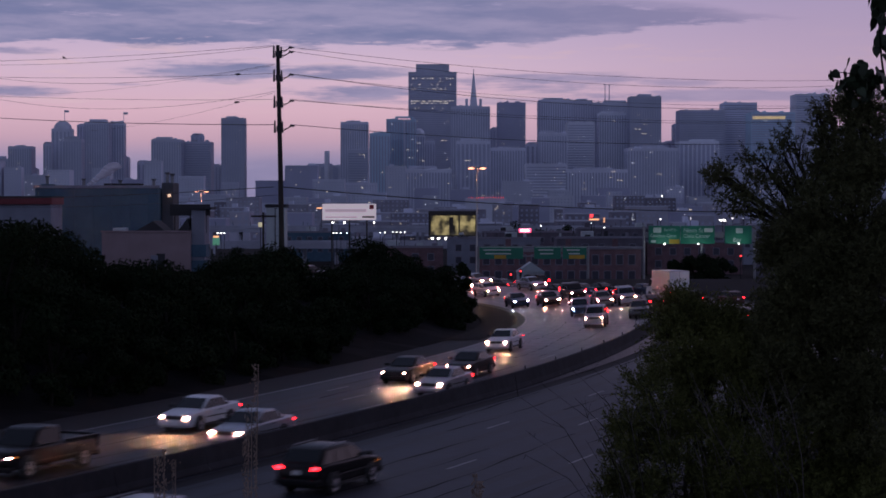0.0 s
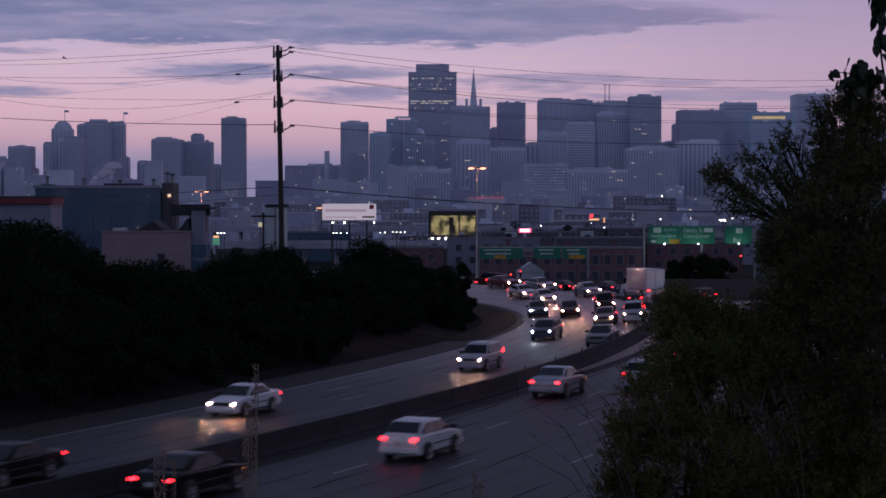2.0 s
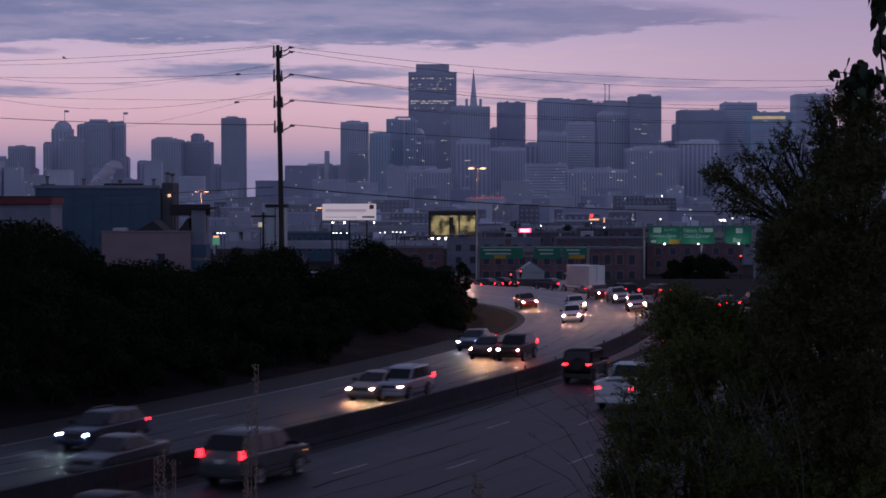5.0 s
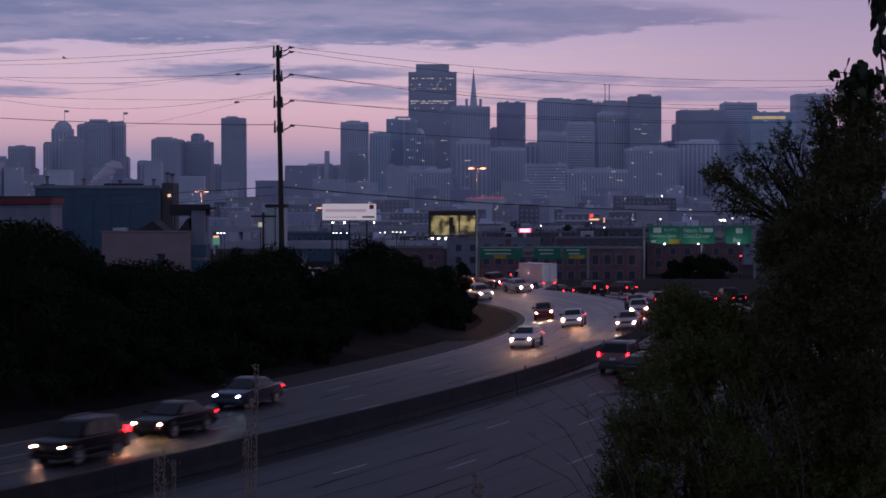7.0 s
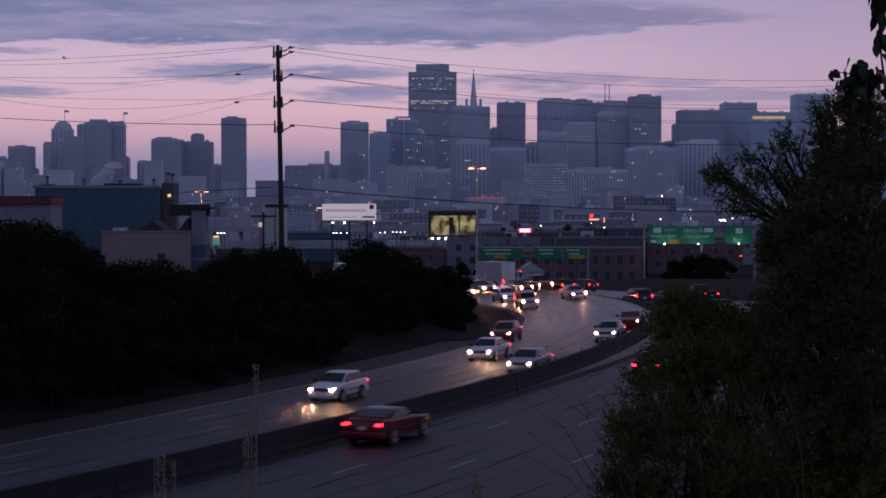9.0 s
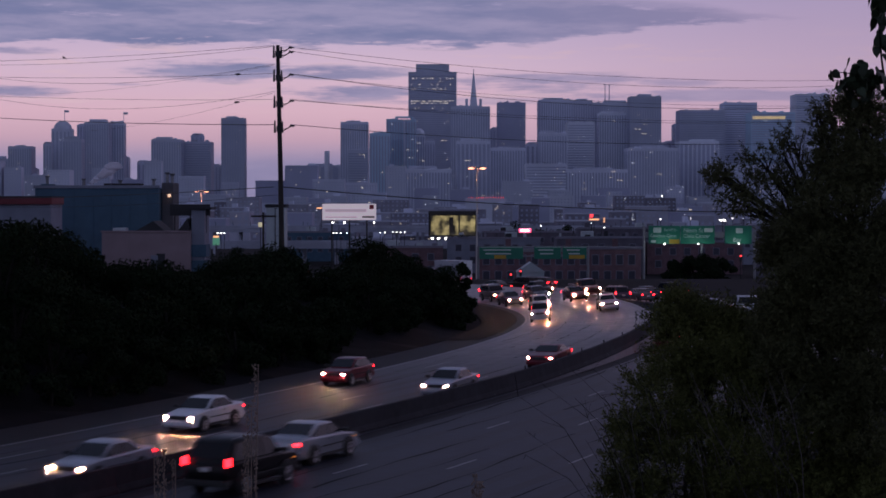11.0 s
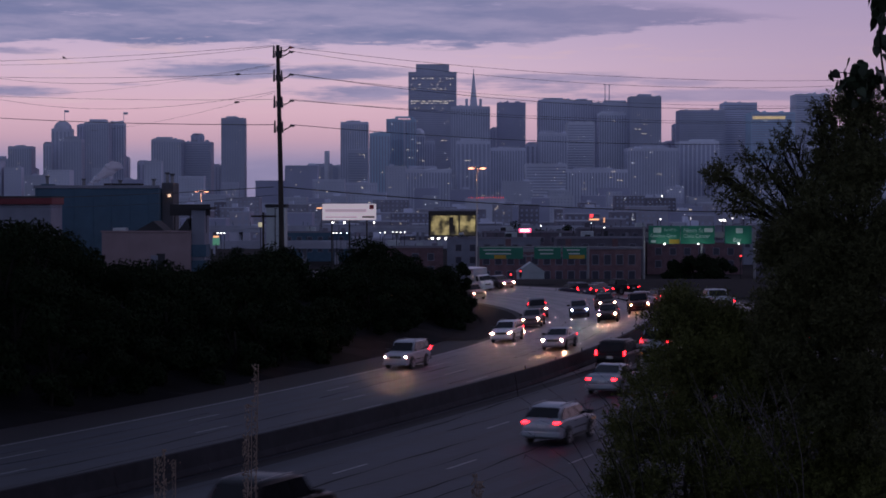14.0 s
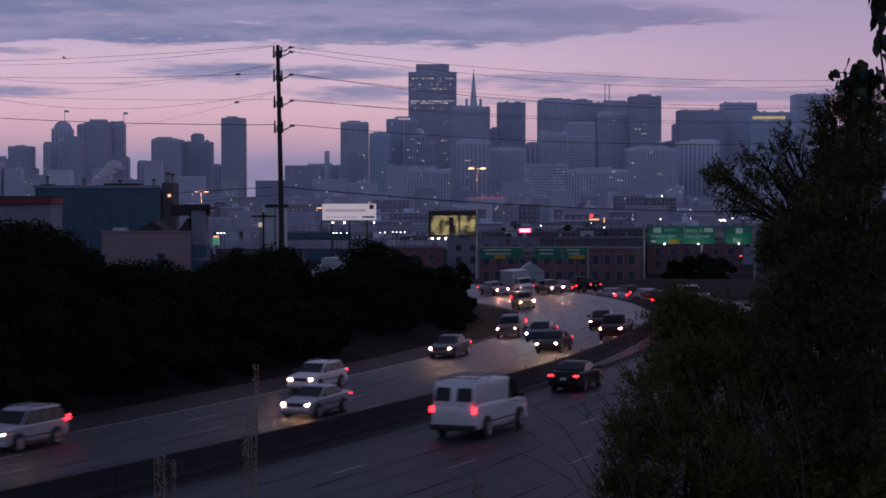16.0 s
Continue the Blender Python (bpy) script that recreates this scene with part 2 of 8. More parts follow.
def along_line(x, y):
    """The (s, d) of places in the plan."""
    x, y = np.asarray(x, float).ravel(), np.asarray(y, float).ravel()
    i = ((x[:, None] - _x[None]) ** 2 + (y[:, None] - _y[None]) ** 2).argmin(1)
    dx, dy = x - _x[i], y - _y[i]
    return _s[i] + dx * np.sin(_a[i]) + dy * np.cos(_a[i]), dx * np.cos(_a[i]) - dy * np.sin(_a[i])


def ribbon(name, s_list, profile, mat, parent=None, kind="structure", label=""):
    """A strip along the freeway: profile is a list of (d, height)."""
    verts, faces, n = [], [], len(profile)
    for s in s_list:
        for d, h in profile:
            x, y, z, _ = on_road(s, d, h)
            verts.append((x, y, z))
    for i in range(len(s_list) - 1):
        for k in range(n - 1):
            a = i * n + k
            faces.append((a, a + 1, a + n + 1, a + n))
    ob = raw_mesh(name, verts, faces, mat, parent)
    if parent is None:
        tagged(ob, label, "", "", kind)
    return ob


# ---- ground ----
def smooth01(v, lo, hi):
    q = np.clip((v - lo) / (hi - lo), 0, 1)
    return q * q * (3 - 2 * q)


def ground_height(x, y):
    s, d = along_line(x, y)
    x, y = np.asarray(x, float).ravel(), np.asarray(y, float).ravel()
    road = np.where(d < 0.6, banking(s) * (np.clip(d, -16, 18) + 12), banking(s) * -2.0)
    road = np.where((d > -8) & (d < 8), np.minimum(road, banking(s) * -2.0), road)
    near = (d > -15.5) & (d < 19.0)
    z = road * smooth01(d, -60, -14) * (1 - smooth01(d, 16, 45)) - 0.12 - 0.5 * near
    # the bank on the left, under the trees
    z += 3.6 * smooth01(-d, 15.5, 30) * smooth01(s, -80, 30) * (1 - smooth01(s, 175, 230))
    # the hillside on which the camera stands
    z += 8.2 * smooth01(d, 19.5, 39) * (1 - smooth01(s, 25, 95)) * (1 - 0.09 * smooth01(y, 3, 9))
    # the city lies lower than the freeway
    z -= 9.0 * smooth01(y, 250, 400)
    return z


def build_ground():
    xs = np.unique(np.concatenate([np.linspace(-6000, -200, 9), np.arange(-200, 200.1, 5), np.linspace(200, 6000, 9)]))
    ys = np.unique(np.concatenate([np.linspace(-1500, -60, 5), np.arange(-60, 330.1, 5), np.linspace(330, 7000, 12)]))
    gx, gy = np.meshgrid(xs, ys)
    gz = ground_height(gx, gy)
    verts = np.stack([gx.ravel(), gy.ravel(), gz], 1)
    w = len(xs)
    faces = [(j * w + i, j * w + i + 1, (j + 1) * w + i + 1, (j + 1) * w + i) for j in range(len(ys) - 1) for i in range(w - 1)]
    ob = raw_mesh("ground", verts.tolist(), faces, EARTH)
    tagged(ob, "dark dry earth and dust beside the freeway", "ground", "", "structure")


build_ground()


def spread(a, b, step):
    return [a + i * step for i in range(int((b - a) / step) + 1)]


LONG = spread(-390, -60, 10) + spread(-50, 260, 2.5) + spread(270, 450, 10)
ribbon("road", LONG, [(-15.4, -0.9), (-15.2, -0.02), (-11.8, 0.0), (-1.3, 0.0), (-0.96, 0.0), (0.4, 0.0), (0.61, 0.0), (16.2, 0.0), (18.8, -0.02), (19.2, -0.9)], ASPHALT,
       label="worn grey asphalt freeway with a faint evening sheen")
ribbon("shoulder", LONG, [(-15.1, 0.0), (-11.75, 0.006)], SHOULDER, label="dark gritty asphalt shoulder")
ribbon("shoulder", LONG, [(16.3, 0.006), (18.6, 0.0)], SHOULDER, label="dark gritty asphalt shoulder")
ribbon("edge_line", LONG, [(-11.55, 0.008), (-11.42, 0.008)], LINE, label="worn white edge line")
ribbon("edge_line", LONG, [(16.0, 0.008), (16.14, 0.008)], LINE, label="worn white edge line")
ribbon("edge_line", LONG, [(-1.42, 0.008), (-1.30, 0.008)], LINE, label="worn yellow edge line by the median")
ribbon("gutter", LONG, [(0.62, 0.007), (1.5, 0.005)], SHOULDER, label="dark strip along the foot of the barrier")
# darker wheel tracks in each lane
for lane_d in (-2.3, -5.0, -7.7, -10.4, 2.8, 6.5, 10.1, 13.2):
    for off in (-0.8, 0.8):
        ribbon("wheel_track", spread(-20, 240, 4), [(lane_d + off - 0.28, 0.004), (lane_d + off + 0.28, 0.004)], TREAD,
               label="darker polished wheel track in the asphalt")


ribbon("verge", spread(100, 260, 2.5), [(-15.6, 0.02), (-15.3, 0.05), (-13.9, 0.06), (-12.6, 0.03), (-12.45, 0.009)], EARTH, label="dark verge on the inside of the bend")


def tar_seams():
    """Dark wandering seams and patched cracks along the lanes."""
    rng = random.Random(17)
    for d0 in (-9.9, -8.0, -5.9, -4.2, -2.0, 2.0, 3.6, 5.8, 7.2, 9.3, 10.8, 13.0, 14.6):
        s = rng.uniform(10, 30)
        while s < 120:
            run = rng.uniform(10, 34)
            ph, w, amp = rng.uniform(0, 6), rng.uniform(0.03, 0.09), rng.uniform(0.05, 0.3)
            verts, n = [], int(run / 1.5)
            for i in range(n):
                q = s + i * 1.5
                c = d0 + amp * math.sin(q * 0.21 + ph) + 0.05 * math.sin(q * 1.1 + ph)
                for e in (-w, w):
                    x, y, z, _ = on_road(q, c + e * (0.6 + 0.4 * math.sin(q * 0.7)), 0.0065)
                    verts.append((x, y, z))
            ob = raw_mesh("tar_seam", verts, [(2 * i, 2 * i + 1, 2 * i + 3, 2 * i + 2) for i in range(n - 1)], TAR)
            tagged(ob, "dark tar seam wandering along the lane", "", "", "structure")
            s += run + rng.uniform(2, 14)


tar_seams()


def lane_dashes():
    for d, start in ((4.85, 33.2), (8.25, 36.0), (12.0, 39.2), (-3.7, 38.0), (-6.4, 42.0), (-9.1, 46.0)):
        ob = None
        for k in range(-4, 13):
            s = start + 15.3 * k
            ob = ribbon("lane_dash", spread(s - 1.9, s + 1.9, 0.95), [(d - 0.06, 0.009), (d + 0.06, 0.009)], LINE, label="faded white lane dash")


lane_dashes()


def median_barrier():
    """Concrete safety barrier in cast lengths."""
    prof = [(-0.33, -0.3), (-0.33, 0.08), (-0.2, 0.28), (-0.1, 0.88), (-0.08, 0.92), (0.08, 0.92), (0.1, 0.88), (0.2, 0.28), (0.33, 0.08), (0.36, -1.7)]
    base = tagged(new("median_barrier"), "long stained concrete median barrier between the carriageways", "barrier", "", "structure")
    s = -60.0
    while s < 250:
        low = 1 - 0.6 * far_sink(s + 3)
        ribbon("barrier_length", [s + 0.012, s + 2, s + 4, s + 6 - 0.012], [(d, h * low if h > 0 else h) for d, h in prof], CONCRETE, base)
        s += 6.0
    ribbon("barrier_length", spread(-380, -60, 8), prof, CONCRETE, base)
    for i in range(26):
        x, y, z, a = on_road(66 + i * 6.0, 0, 0.9 * (1 - 0.6 * far_sink(66 + i * 6.0)))
        ob = part("marker_post", box(-0.03, 0.03, -0.02, 0.02, 0, 0.22, 0.005), DARK_METAL, base)
        ob.matrix_basis = pose(x, y, z, 0, 0, -math.degrees(a))


median_barrier()


# ---- vehicles ----
def shell(profile, half, tuck, top_z, crown=0.0):
    """A body from its side outline [(y, z)]: sides lean in above the waist and tuck under at the sill."""
    bm = bmesh.new()
    ys = [p[0] for p in profile]
    lo, hi = min(ys), max(ys)

    def width(y, z):
        end = max(0.0, abs((y - (lo + hi) / 2) / ((hi - lo) / 2)) - 0.72) / 0.28
        w = half * (1 - 0.13 * end ** 2)
        if z > 0.62:
            w -= tuck * (z - 0.62) / max(0.1, top_z - 0.62)
        if z < 0.42:
            w -= 0.05 * (0.42 - z) / 0.2
        return w

    left = [bm.verts.new((-width(y, z), y, z)) for y, z in profile]
    right = [bm.verts.new((width(y, z), y, z)) for y, z in profile]
    n = len(profile)
    bm.faces.new(left)
    bm.faces.new(right[::-1])
    for i in range(n):
        j = (i + 1) % n
        bm.faces.new((left[j], left[i], right[i], right[j]))
    bmesh.ops.recalc_face_normals(bm, faces=bm.faces)
    long_edges = [e for e in bm.edges if (e.verts[0].co.x > 0) == (e.verts[1].co.x > 0)]
    bmesh.ops.bevel(bm, geom=long_edges, offset=0.10, segments=3, affect="EDGES", profile=0.55)
    return bm


def panel(points, thick=0.012):
    """A flat pane from its corners, given a thickness along its normal."""
    bm = bmesh.new()
    vs = [bm.verts.new(p) for p in points]
    f = bm.faces.new(vs)
    f.normal_update()
    ext = bmesh.ops.extrude_face_region(bm, geom=[f])
    n = f.normal.copy()
    for v in ext["geom"]:
        if isinstance(v, bmesh.types.BMVert):
            v.co += n * thick
    bmesh.ops.recalc_face_normals(bm, faces=bm.faces)
    return bm


def disc(radius, depth, seg=16, inset=0.0):
    """A wheel-like disc about the x axis."""
    bm = bmesh.new()
    prof = [(0, depth / 2), (radius * 0.8, depth / 2), (radius * 0.96, depth * 0.42), (radius, depth * 0.25), (radius, -depth * 0.25), (radius * 0.96, -depth * 0.42), (radius * 0.8, -depth / 2), (0, -depth / 2)]
    rings = []
    for r, x in prof[1:-1]:
        rings.append([bm.verts.new((x, r * math.cos(2 * math.pi * k / seg), r * math.sin(2 * math.pi * k / seg))) for k in range(seg)])
    for a, b in zip(rings, rings[1:]):
        for k in range(seg):
            bm.faces.new((a[k], a[(k + 1) % seg], b[(k + 1) % seg], b[k]))
    bm.faces.new(rings[0])
    bm.faces.new(rings[-1][::-1])
    bmesh.ops.recalc_face_normals(bm, faces=bm.faces)
    return bm


def rim_mesh(radius, side):
    """Five-spoke rim facing outward."""
    bm = bmesh.new()
    seg = 15
    outer = [bm.verts.new((side * 0.01, radius * math.cos(2 * math.pi * k / seg), radius * math.sin(2 * math.pi * k / seg))) for k in range(seg)]
    inner = [bm.verts.new((side * 0.0, radius * 0.8 * math.cos(2 * math.pi * k / seg), radius * 0.8 * math.sin(2 * math.pi * k / seg))) for k in range(seg)]
    hub = [bm.verts.new((side * 0.025, radius * 0.25 * math.cos(2 * math.pi * k / seg), radius * 0.25 * math.sin(2 * math.pi * k / seg))) for k in range(seg)]
    for k in range(seg):
        bm.faces.new((outer[k], outer[(k + 1) % seg], inner[(k + 1) % seg], inner[k]))
        if k % 3 != 2:
            bm.faces.new((inner[k], inner[(k + 1) % seg], hub[(k + 1) % seg], hub[k]))
    bm.faces.new(hub)
    return bm


#        length half   sill   outline of body and cabin, front is +y
SHAPES = {
    "sedan": dict(L=4.7, half=0.88, tuck=0.22, top=1.43, wheel=0.32, axles=(1.42, -1.33),
                  body=[(2.35, 0.45), (2.30, 0.72), (2.0, 0.80), (1.05, 0.93), (-1.5, 1.0), (-2.25, 1.0), (-2.35, 0.86), (-2.35, 0.42), (-2.2, 0.24), (2.25, 0.22)],
                  cabin=[(1.15, 0.92), (0.30, 1.38), (-0.1, 1.43), (-0.75, 1.41), (-1.65, 1.0)], lamp=(0.68, 0.82)),
    "coupe": dict(L=4.8, half=0.93, tuck=0.22, top=1.36, wheel=0.34, axles=(1.5, -1.42),
                  body=[(2.4, 0.45), (2.36, 0.74), (2.1, 0.83), (0.95, 0.95), (-1.5, 1.02), (-2.32, 1.04), (-2.4, 0.9), (-2.38, 0.42), (-2.2, 0.24), (2.3, 0.22)],
                  cabin=[(0.95, 0.94), (0.1, 1.32), (-0.3, 1.36), (-0.9, 1.33), (-1.85, 1.03)], lamp=(0.68, 0.86)),
    "hatchback": dict(L=4.2, half=0.86, tuck=0.2, top=1.46, wheel=0.31, axles=(1.3, -1.22),
                      body=[(2.1, 0.45), (2.05, 0.72), (1.8, 0.82), (1.0, 0.95), (-1.2, 1.0), (-2.0, 0.98), (-2.1, 0.84), (-2.1, 0.42), (-1.95, 0.24), (2.0, 0.22)],
                      cabin=[(1.1, 0.94), (0.25, 1.41), (-0.2, 1.46), (-1.2, 1.42), (-1.95, 0.98)], lamp=(0.68, 0.86)),
    "wagon": dict(L=4.6, half=0.88, tuck=0.2, top=1.5, wheel=0.32, axles=(1.4, -1.3),
                  body=[(2.3, 0.46), (2.25, 0.74), (1.95, 0.84), (1.1, 0.96), (-1.5, 1.02), (-2.2, 1.0), (-2.3, 0.86), (-2.3, 0.44), (-2.15, 0.26), (2.2, 0.24)],
                  cabin=[(1.2, 0.95), (0.35, 1.45), (-0.1, 1.5), (-1.6, 1.47), (-2.18, 1.0)], lamp=(0.7, 0.92)),
    "suv": dict(L=4.7, half=0.93, tuck=0.17, top=1.78, wheel=0.37, axles=(1.4, -1.35),
                body=[(2.35, 0.52), (2.32, 0.92), (2.1, 1.02), (1.15, 1.1), (-1.6, 1.14), (-2.28, 1.12), (-2.35, 0.95), (-2.35, 0.5), (-2.2, 0.34), (2.25, 0.32)],
                cabin=[(1.2, 1.08), (0.55, 1.68), (0.15, 1.78), (-1.75, 1.76), (-2.27, 1.12)], lamp=(0.82, 1.05)),
    "jeep": dict(L=4.1, half=0.86, tuck=0.1, top=1.8, wheel=0.39, axles=(1.25, -1.15),
                 body=[(2.0, 0.55), (2.0, 1.0), (1.9, 1.06), (0.8, 1.1), (-1.4, 1.1), (-1.95, 1.1), (-2.0, 1.0), (-2.0, 0.55), (-1.9, 0.42), (1.9, 0.42)],
                 cabin=[(0.75, 1.08), (0.45, 1.72), (0.25, 1.8), (-1.85, 1.79), (-1.96, 1.1)], lamp=(0.9, 1.05)),
    "pickup": dict(L=5.5, half=0.95, tuck=0.17, top=1.78, wheel=0.39, axles=(1.72, -1.68),
                   body=[(2.75, 0.55), (2.72, 0.95), (2.5, 1.05), (1.5, 1.12), (-0.5, 1.14), (-0.62, 1.10), (-2.7, 1.10), (-2.75, 1.05), (-2.75, 0.55), (-2.6, 0.42), (2.6, 0.38)],
                   cabin=[(1.5, 1.1), (0.9, 1.7), (0.5, 1.78), (-0.35, 1.76), (-0.55, 1.12)], lamp=(0.85, 0.95)),
    "van": dict(L=5.6, half=0.99, tuck=0.12, top=2.1, wheel=0.37, axles=(1.85, -1.6),
                body=[(2.8, 0.55), (2.78, 0.95), (2.5, 1.1), (1.75, 1.22), (-2.0, 1.3), (-2.74, 1.3), (-2.8, 1.1), (-2.8, 0.5), (-2.7, 0.36), (2.65, 0.34)],
                cabin=[(1.85, 1.2), (1.1, 1.95), (0.7, 2.08), (-2.55, 2.1), (-2.76, 1.28)], lamp=(0.85, 1.12)),
    "truck": dict(L=5.6, half=0.98, tuck=0.08, top=2.1, wheel=0.4, axles=(1.8, -1.6),
                  body=[(2.8, 0.6), (2.8, 1.05), (2.65, 1.2), (2.2, 1.3), (1.2, 1.3), (1.1, 0.85), (-2.7, 0.85), (-2.8, 0.8), (-2.8, 0.62), (-2.7, 0.55), (2.6, 0.5)],
                  cabin=[(2.2, 1.28), (1.95, 2.0), (1.7, 2.1), (1.3, 2.1), (1.22, 1.28)], lamp=(0.9, 0.9)),
}
WORDS = {"sedan": "four-door sedan", "coupe": "two-door coupe", "hatchback": "small hatchback", "wagon": "station wagon", "suv": "sport utility car",
         "jeep": "off-road car with rear spare wheel", "pickup": "pickup with an open bed", "van": "panel van with a roof rack", "truck": "box truck"}


def build_vehicle(kind):
    """One vehicle of a kind, in unpainted parts, standing on z = 0."""
    k = SHAPES[kind]
    half, L = k["half"], k["L"]
    car = new("car" if kind not in ("pickup", "van", "truck") else {"pickup": "pickup_truck", "van": "van", "truck": "box_truck"}[kind])
    part("body", shell(k["body"], half, k["tuck"] * 0.35, 1.1), PAINT["grey"], car, smooth=True)
    # the cabin shell: pillars and roof, with panes set proud of it
    cab = k["cabin"]
    base = [(cab[-1][0] - 0.0, cab[-1][1] - 0.06), (cab[0][0], cab[0][1] - 0.06)]
    part("cabin", shell(cab + base, half - (0.005 if kind == "van" else 0.03), k["tuck"], k["top"]), PAINT["grey"], car, smooth=True)

    def hw(z):
        return half - 0.03 - k["tuck"] * max(0, z - 0.62) / max(0.1, k["top"] - 0.62)

    def pane(name, a, b, f0, f1, out):
        """A pane across the car between two outline points."""
        (y0, z0), (y1, z1) = a, b
        p, q = (y0 + (y1 - y0) * f0, z0 + (z1 - z0) * f0), (y0 + (y1 - y0) * f1, z0 + (z1 - z0) * f1)
        pts = [(-hw(p[1]) + 0.09, p[0], p[1]), (hw(p[1]) - 0.09, p[0], p[1]), (hw(q[1]) - 0.11, q[0], q[1]), (-hw(q[1]) + 0.11, q[0], q[1])]
        if not out:
            pts = pts[::-1]
        part(name, panel(pts, 0.014), CAR_GLASS, car)

    pane("windscreen", cab[0], cab[1], 0.1, 0.93, True)
    if kind not in ("truck", "van"):
        pane("rear_window", cab[-1], cab[-2], 0.16, 0.9, False)
    zb, zt = cab[0][1] + 0.06, k["top"] - 0.1
    yf0, yf1 = cab[0][0] - 0.22, cab[1][0] - 0.02
    yr0, yr1 = cab[-1][0] + 0.3, cab[-2][0] + 0.05
    if kind == "van":
        yr0 = yr1 = 0.7
    if kind in ("suv", "wagon", "jeep"):
        yr0, yr1 = cab[-1][0] + 0.15, cab[-2][0] + 0.0
    cuts = [0, 0.46, 1.0] if kind not in ("pickup", "coupe", "van", "truck") else [0, 1.0]
    if kind in ("suv", "wagon"):
        cuts = [0, 0.36, 0.70, 1.0]
    for side in (-1, 1):
        for c0, c1 in zip(cuts, cuts[1:]):
            a0, a1 = c0 + 0.015, c1 - 0.015
            lo = [(yf0 + (yr0 - yf0) * c, zb) for c in (a0, a1)]
            hi = [(yf1 + (yr1 - yf1) * c, zt) for c in (a0, a1)]
            pts = [(side * (hw(z) + (0.034 if kind == "van" else 0.004)), y, z) for y, z in (lo[0], lo[1], hi[1], hi[0])]
            if side > 0:
                pts = pts[::-1]
            part("side_window", panel(pts[::-1], 0.012), CAR_GLASS, car)
        mirror = part("door_mirror", box(side * (half - 0.02) - 0.09, side * (half - 0.02) + 0.09 + side * 0.1, yf0 - 0.05, yf0 + 0.07, zb - 0.02, zb + 0.13, 0.03), TRIM_BLACK, car)
    # wheels in dark arches
    for y in k["axles"]:
        for side in (-1, 1):
            arch = part("wheel_arch", disc(k["wheel"] + 0.07, 0.12, 18), TRIM_BLACK, car)
            arch.matrix_basis = pose(side * (half - 0.085), y, k["wheel"] + 0.02)
            tyre = part("wheel", disc(k["wheel"], 0.21, 18), RUBBER, car)
            tyre.matrix_basis = pose(side * (half - 0.11), y, k["wheel"])
            rim = part("rim", rim_mesh(k["wheel"] * 0.66, side), RIM, tyre)
            rim.matrix_basis = pose(side * 0.108, 0, 0)
    hz, tz = k["lamp"]
    front, rear = k["L"] / 2, -k["L"] / 2
    for side in (-1, 1):
        bm = bmesh.new()
        bmesh.ops.create_uvsphere(bm, u_segments=10, v_segments=6, radius=1, matrix=Matrix.Translation((side * (half - 0.24), front - 0.12, hz)) @ Matrix.Diagonal((0.095, 0.12, 0.045, 1)))
        part("headlight", bm, HEAD_WARM, car, "glowing headlight", smooth=True)
        if kind == "suv":
            b = box(side * (half - 0.12) - 0.045, side * (half - 0.12) + 0.045, rear - 0.02, rear + 0.12, tz - 0.05, tz + 0.22, 0.025)
        elif kind == "van":
            b = box(side * (half - 0.14) - 0.055, side * (half - 0.14) + 0.055, rear - 0.015, rear + 0.03, tz - 0.12, tz + 0.10, 0.02)
        else:
            b = box(side * (half - 0.23) - 0.12, side * (half - 0.23) + 0.12, rear - 0.02, rear + 0.03, tz - 0.055, tz + 0.045, 0.02)
        part("tail_light", b, TAIL, car, "red glowing tail light")
    part("front_bumper", box(-half + 0.1, half - 0.1, front - 0.16, front + 0.03, 0.30, 0.50, 0.05), PAINT["grey"], car)
    part("grille", box(-0.42, 0.42, front - 0.1, front + 0.012, hz - 0.1, hz + 0.06, 0.015), TRIM_BLACK, car)
    part("rear_bumper", box(-half + 0.1, half - 0.1, rear - 0.05, rear + 0.16, 0.34, 0.56, 0.05), TRIM_BLACK if kind in ("suv", "van", "jeep") else PAINT["grey"], car)
    for side in (-1, 1):
        part("sill_trim", box(side * (half - 0.06) - 0.03, side * (half - 0.06) + 0.03, k["axles"][1] + 0.5, k["axles"][0] - 0.5, 0.24, 0.34, 0.015), TRIM_BLACK, car)
        part("side_moulding", box(side * (half - 0.005) - 0.012, side * (half - 0.005) + 0.012, k["axles"][1] + 0.45, k["axles"][0] - 0.45, 0.58, 0.63, 0.006), TRIM_BLACK, car)
        part("front_marker", box(side * (half - 0.14) - 0.03, side * (half - 0.14) + 0.03, front - 0.40, front - 0.32, hz - 0.025, hz + 0.015, 0.01), AMBER, car, "amber side marker")
    part("licence_plate", box(-0.16, 0.16, rear - 0.068, rear - 0.04, tz - 0.22, tz - 0.08, 0.005), PLATE, car, "plain pale plate")
    if kind == "pickup":
        part("bed_floor", box(-half + 0.16, half - 0.16, -2.62, -0.66, 1.06, 1.115, 0.01), TRIM_BLACK, car)
        for side in (-1, 1):
            part("bed_rail", box(side * (half - 0.1) - 0.06, side * (half - 0.1) + 0.06, -2.7, -0.62, 1.09, 1.2, 0.02), PAINT["grey"], car)
        part("tailgate", box(-half + 0.1, half - 0.1, -2.76, -2.68, 0.7, 1.2, 0.02), PAINT["grey"], car)
    if kind == "jeep":
        spare = part("spare_wheel", disc(0.36, 0.2, 18), RUBBER, car)
        spare.matrix_basis = pose(0.05, -2.12, 1.08, 0, 0, 90)
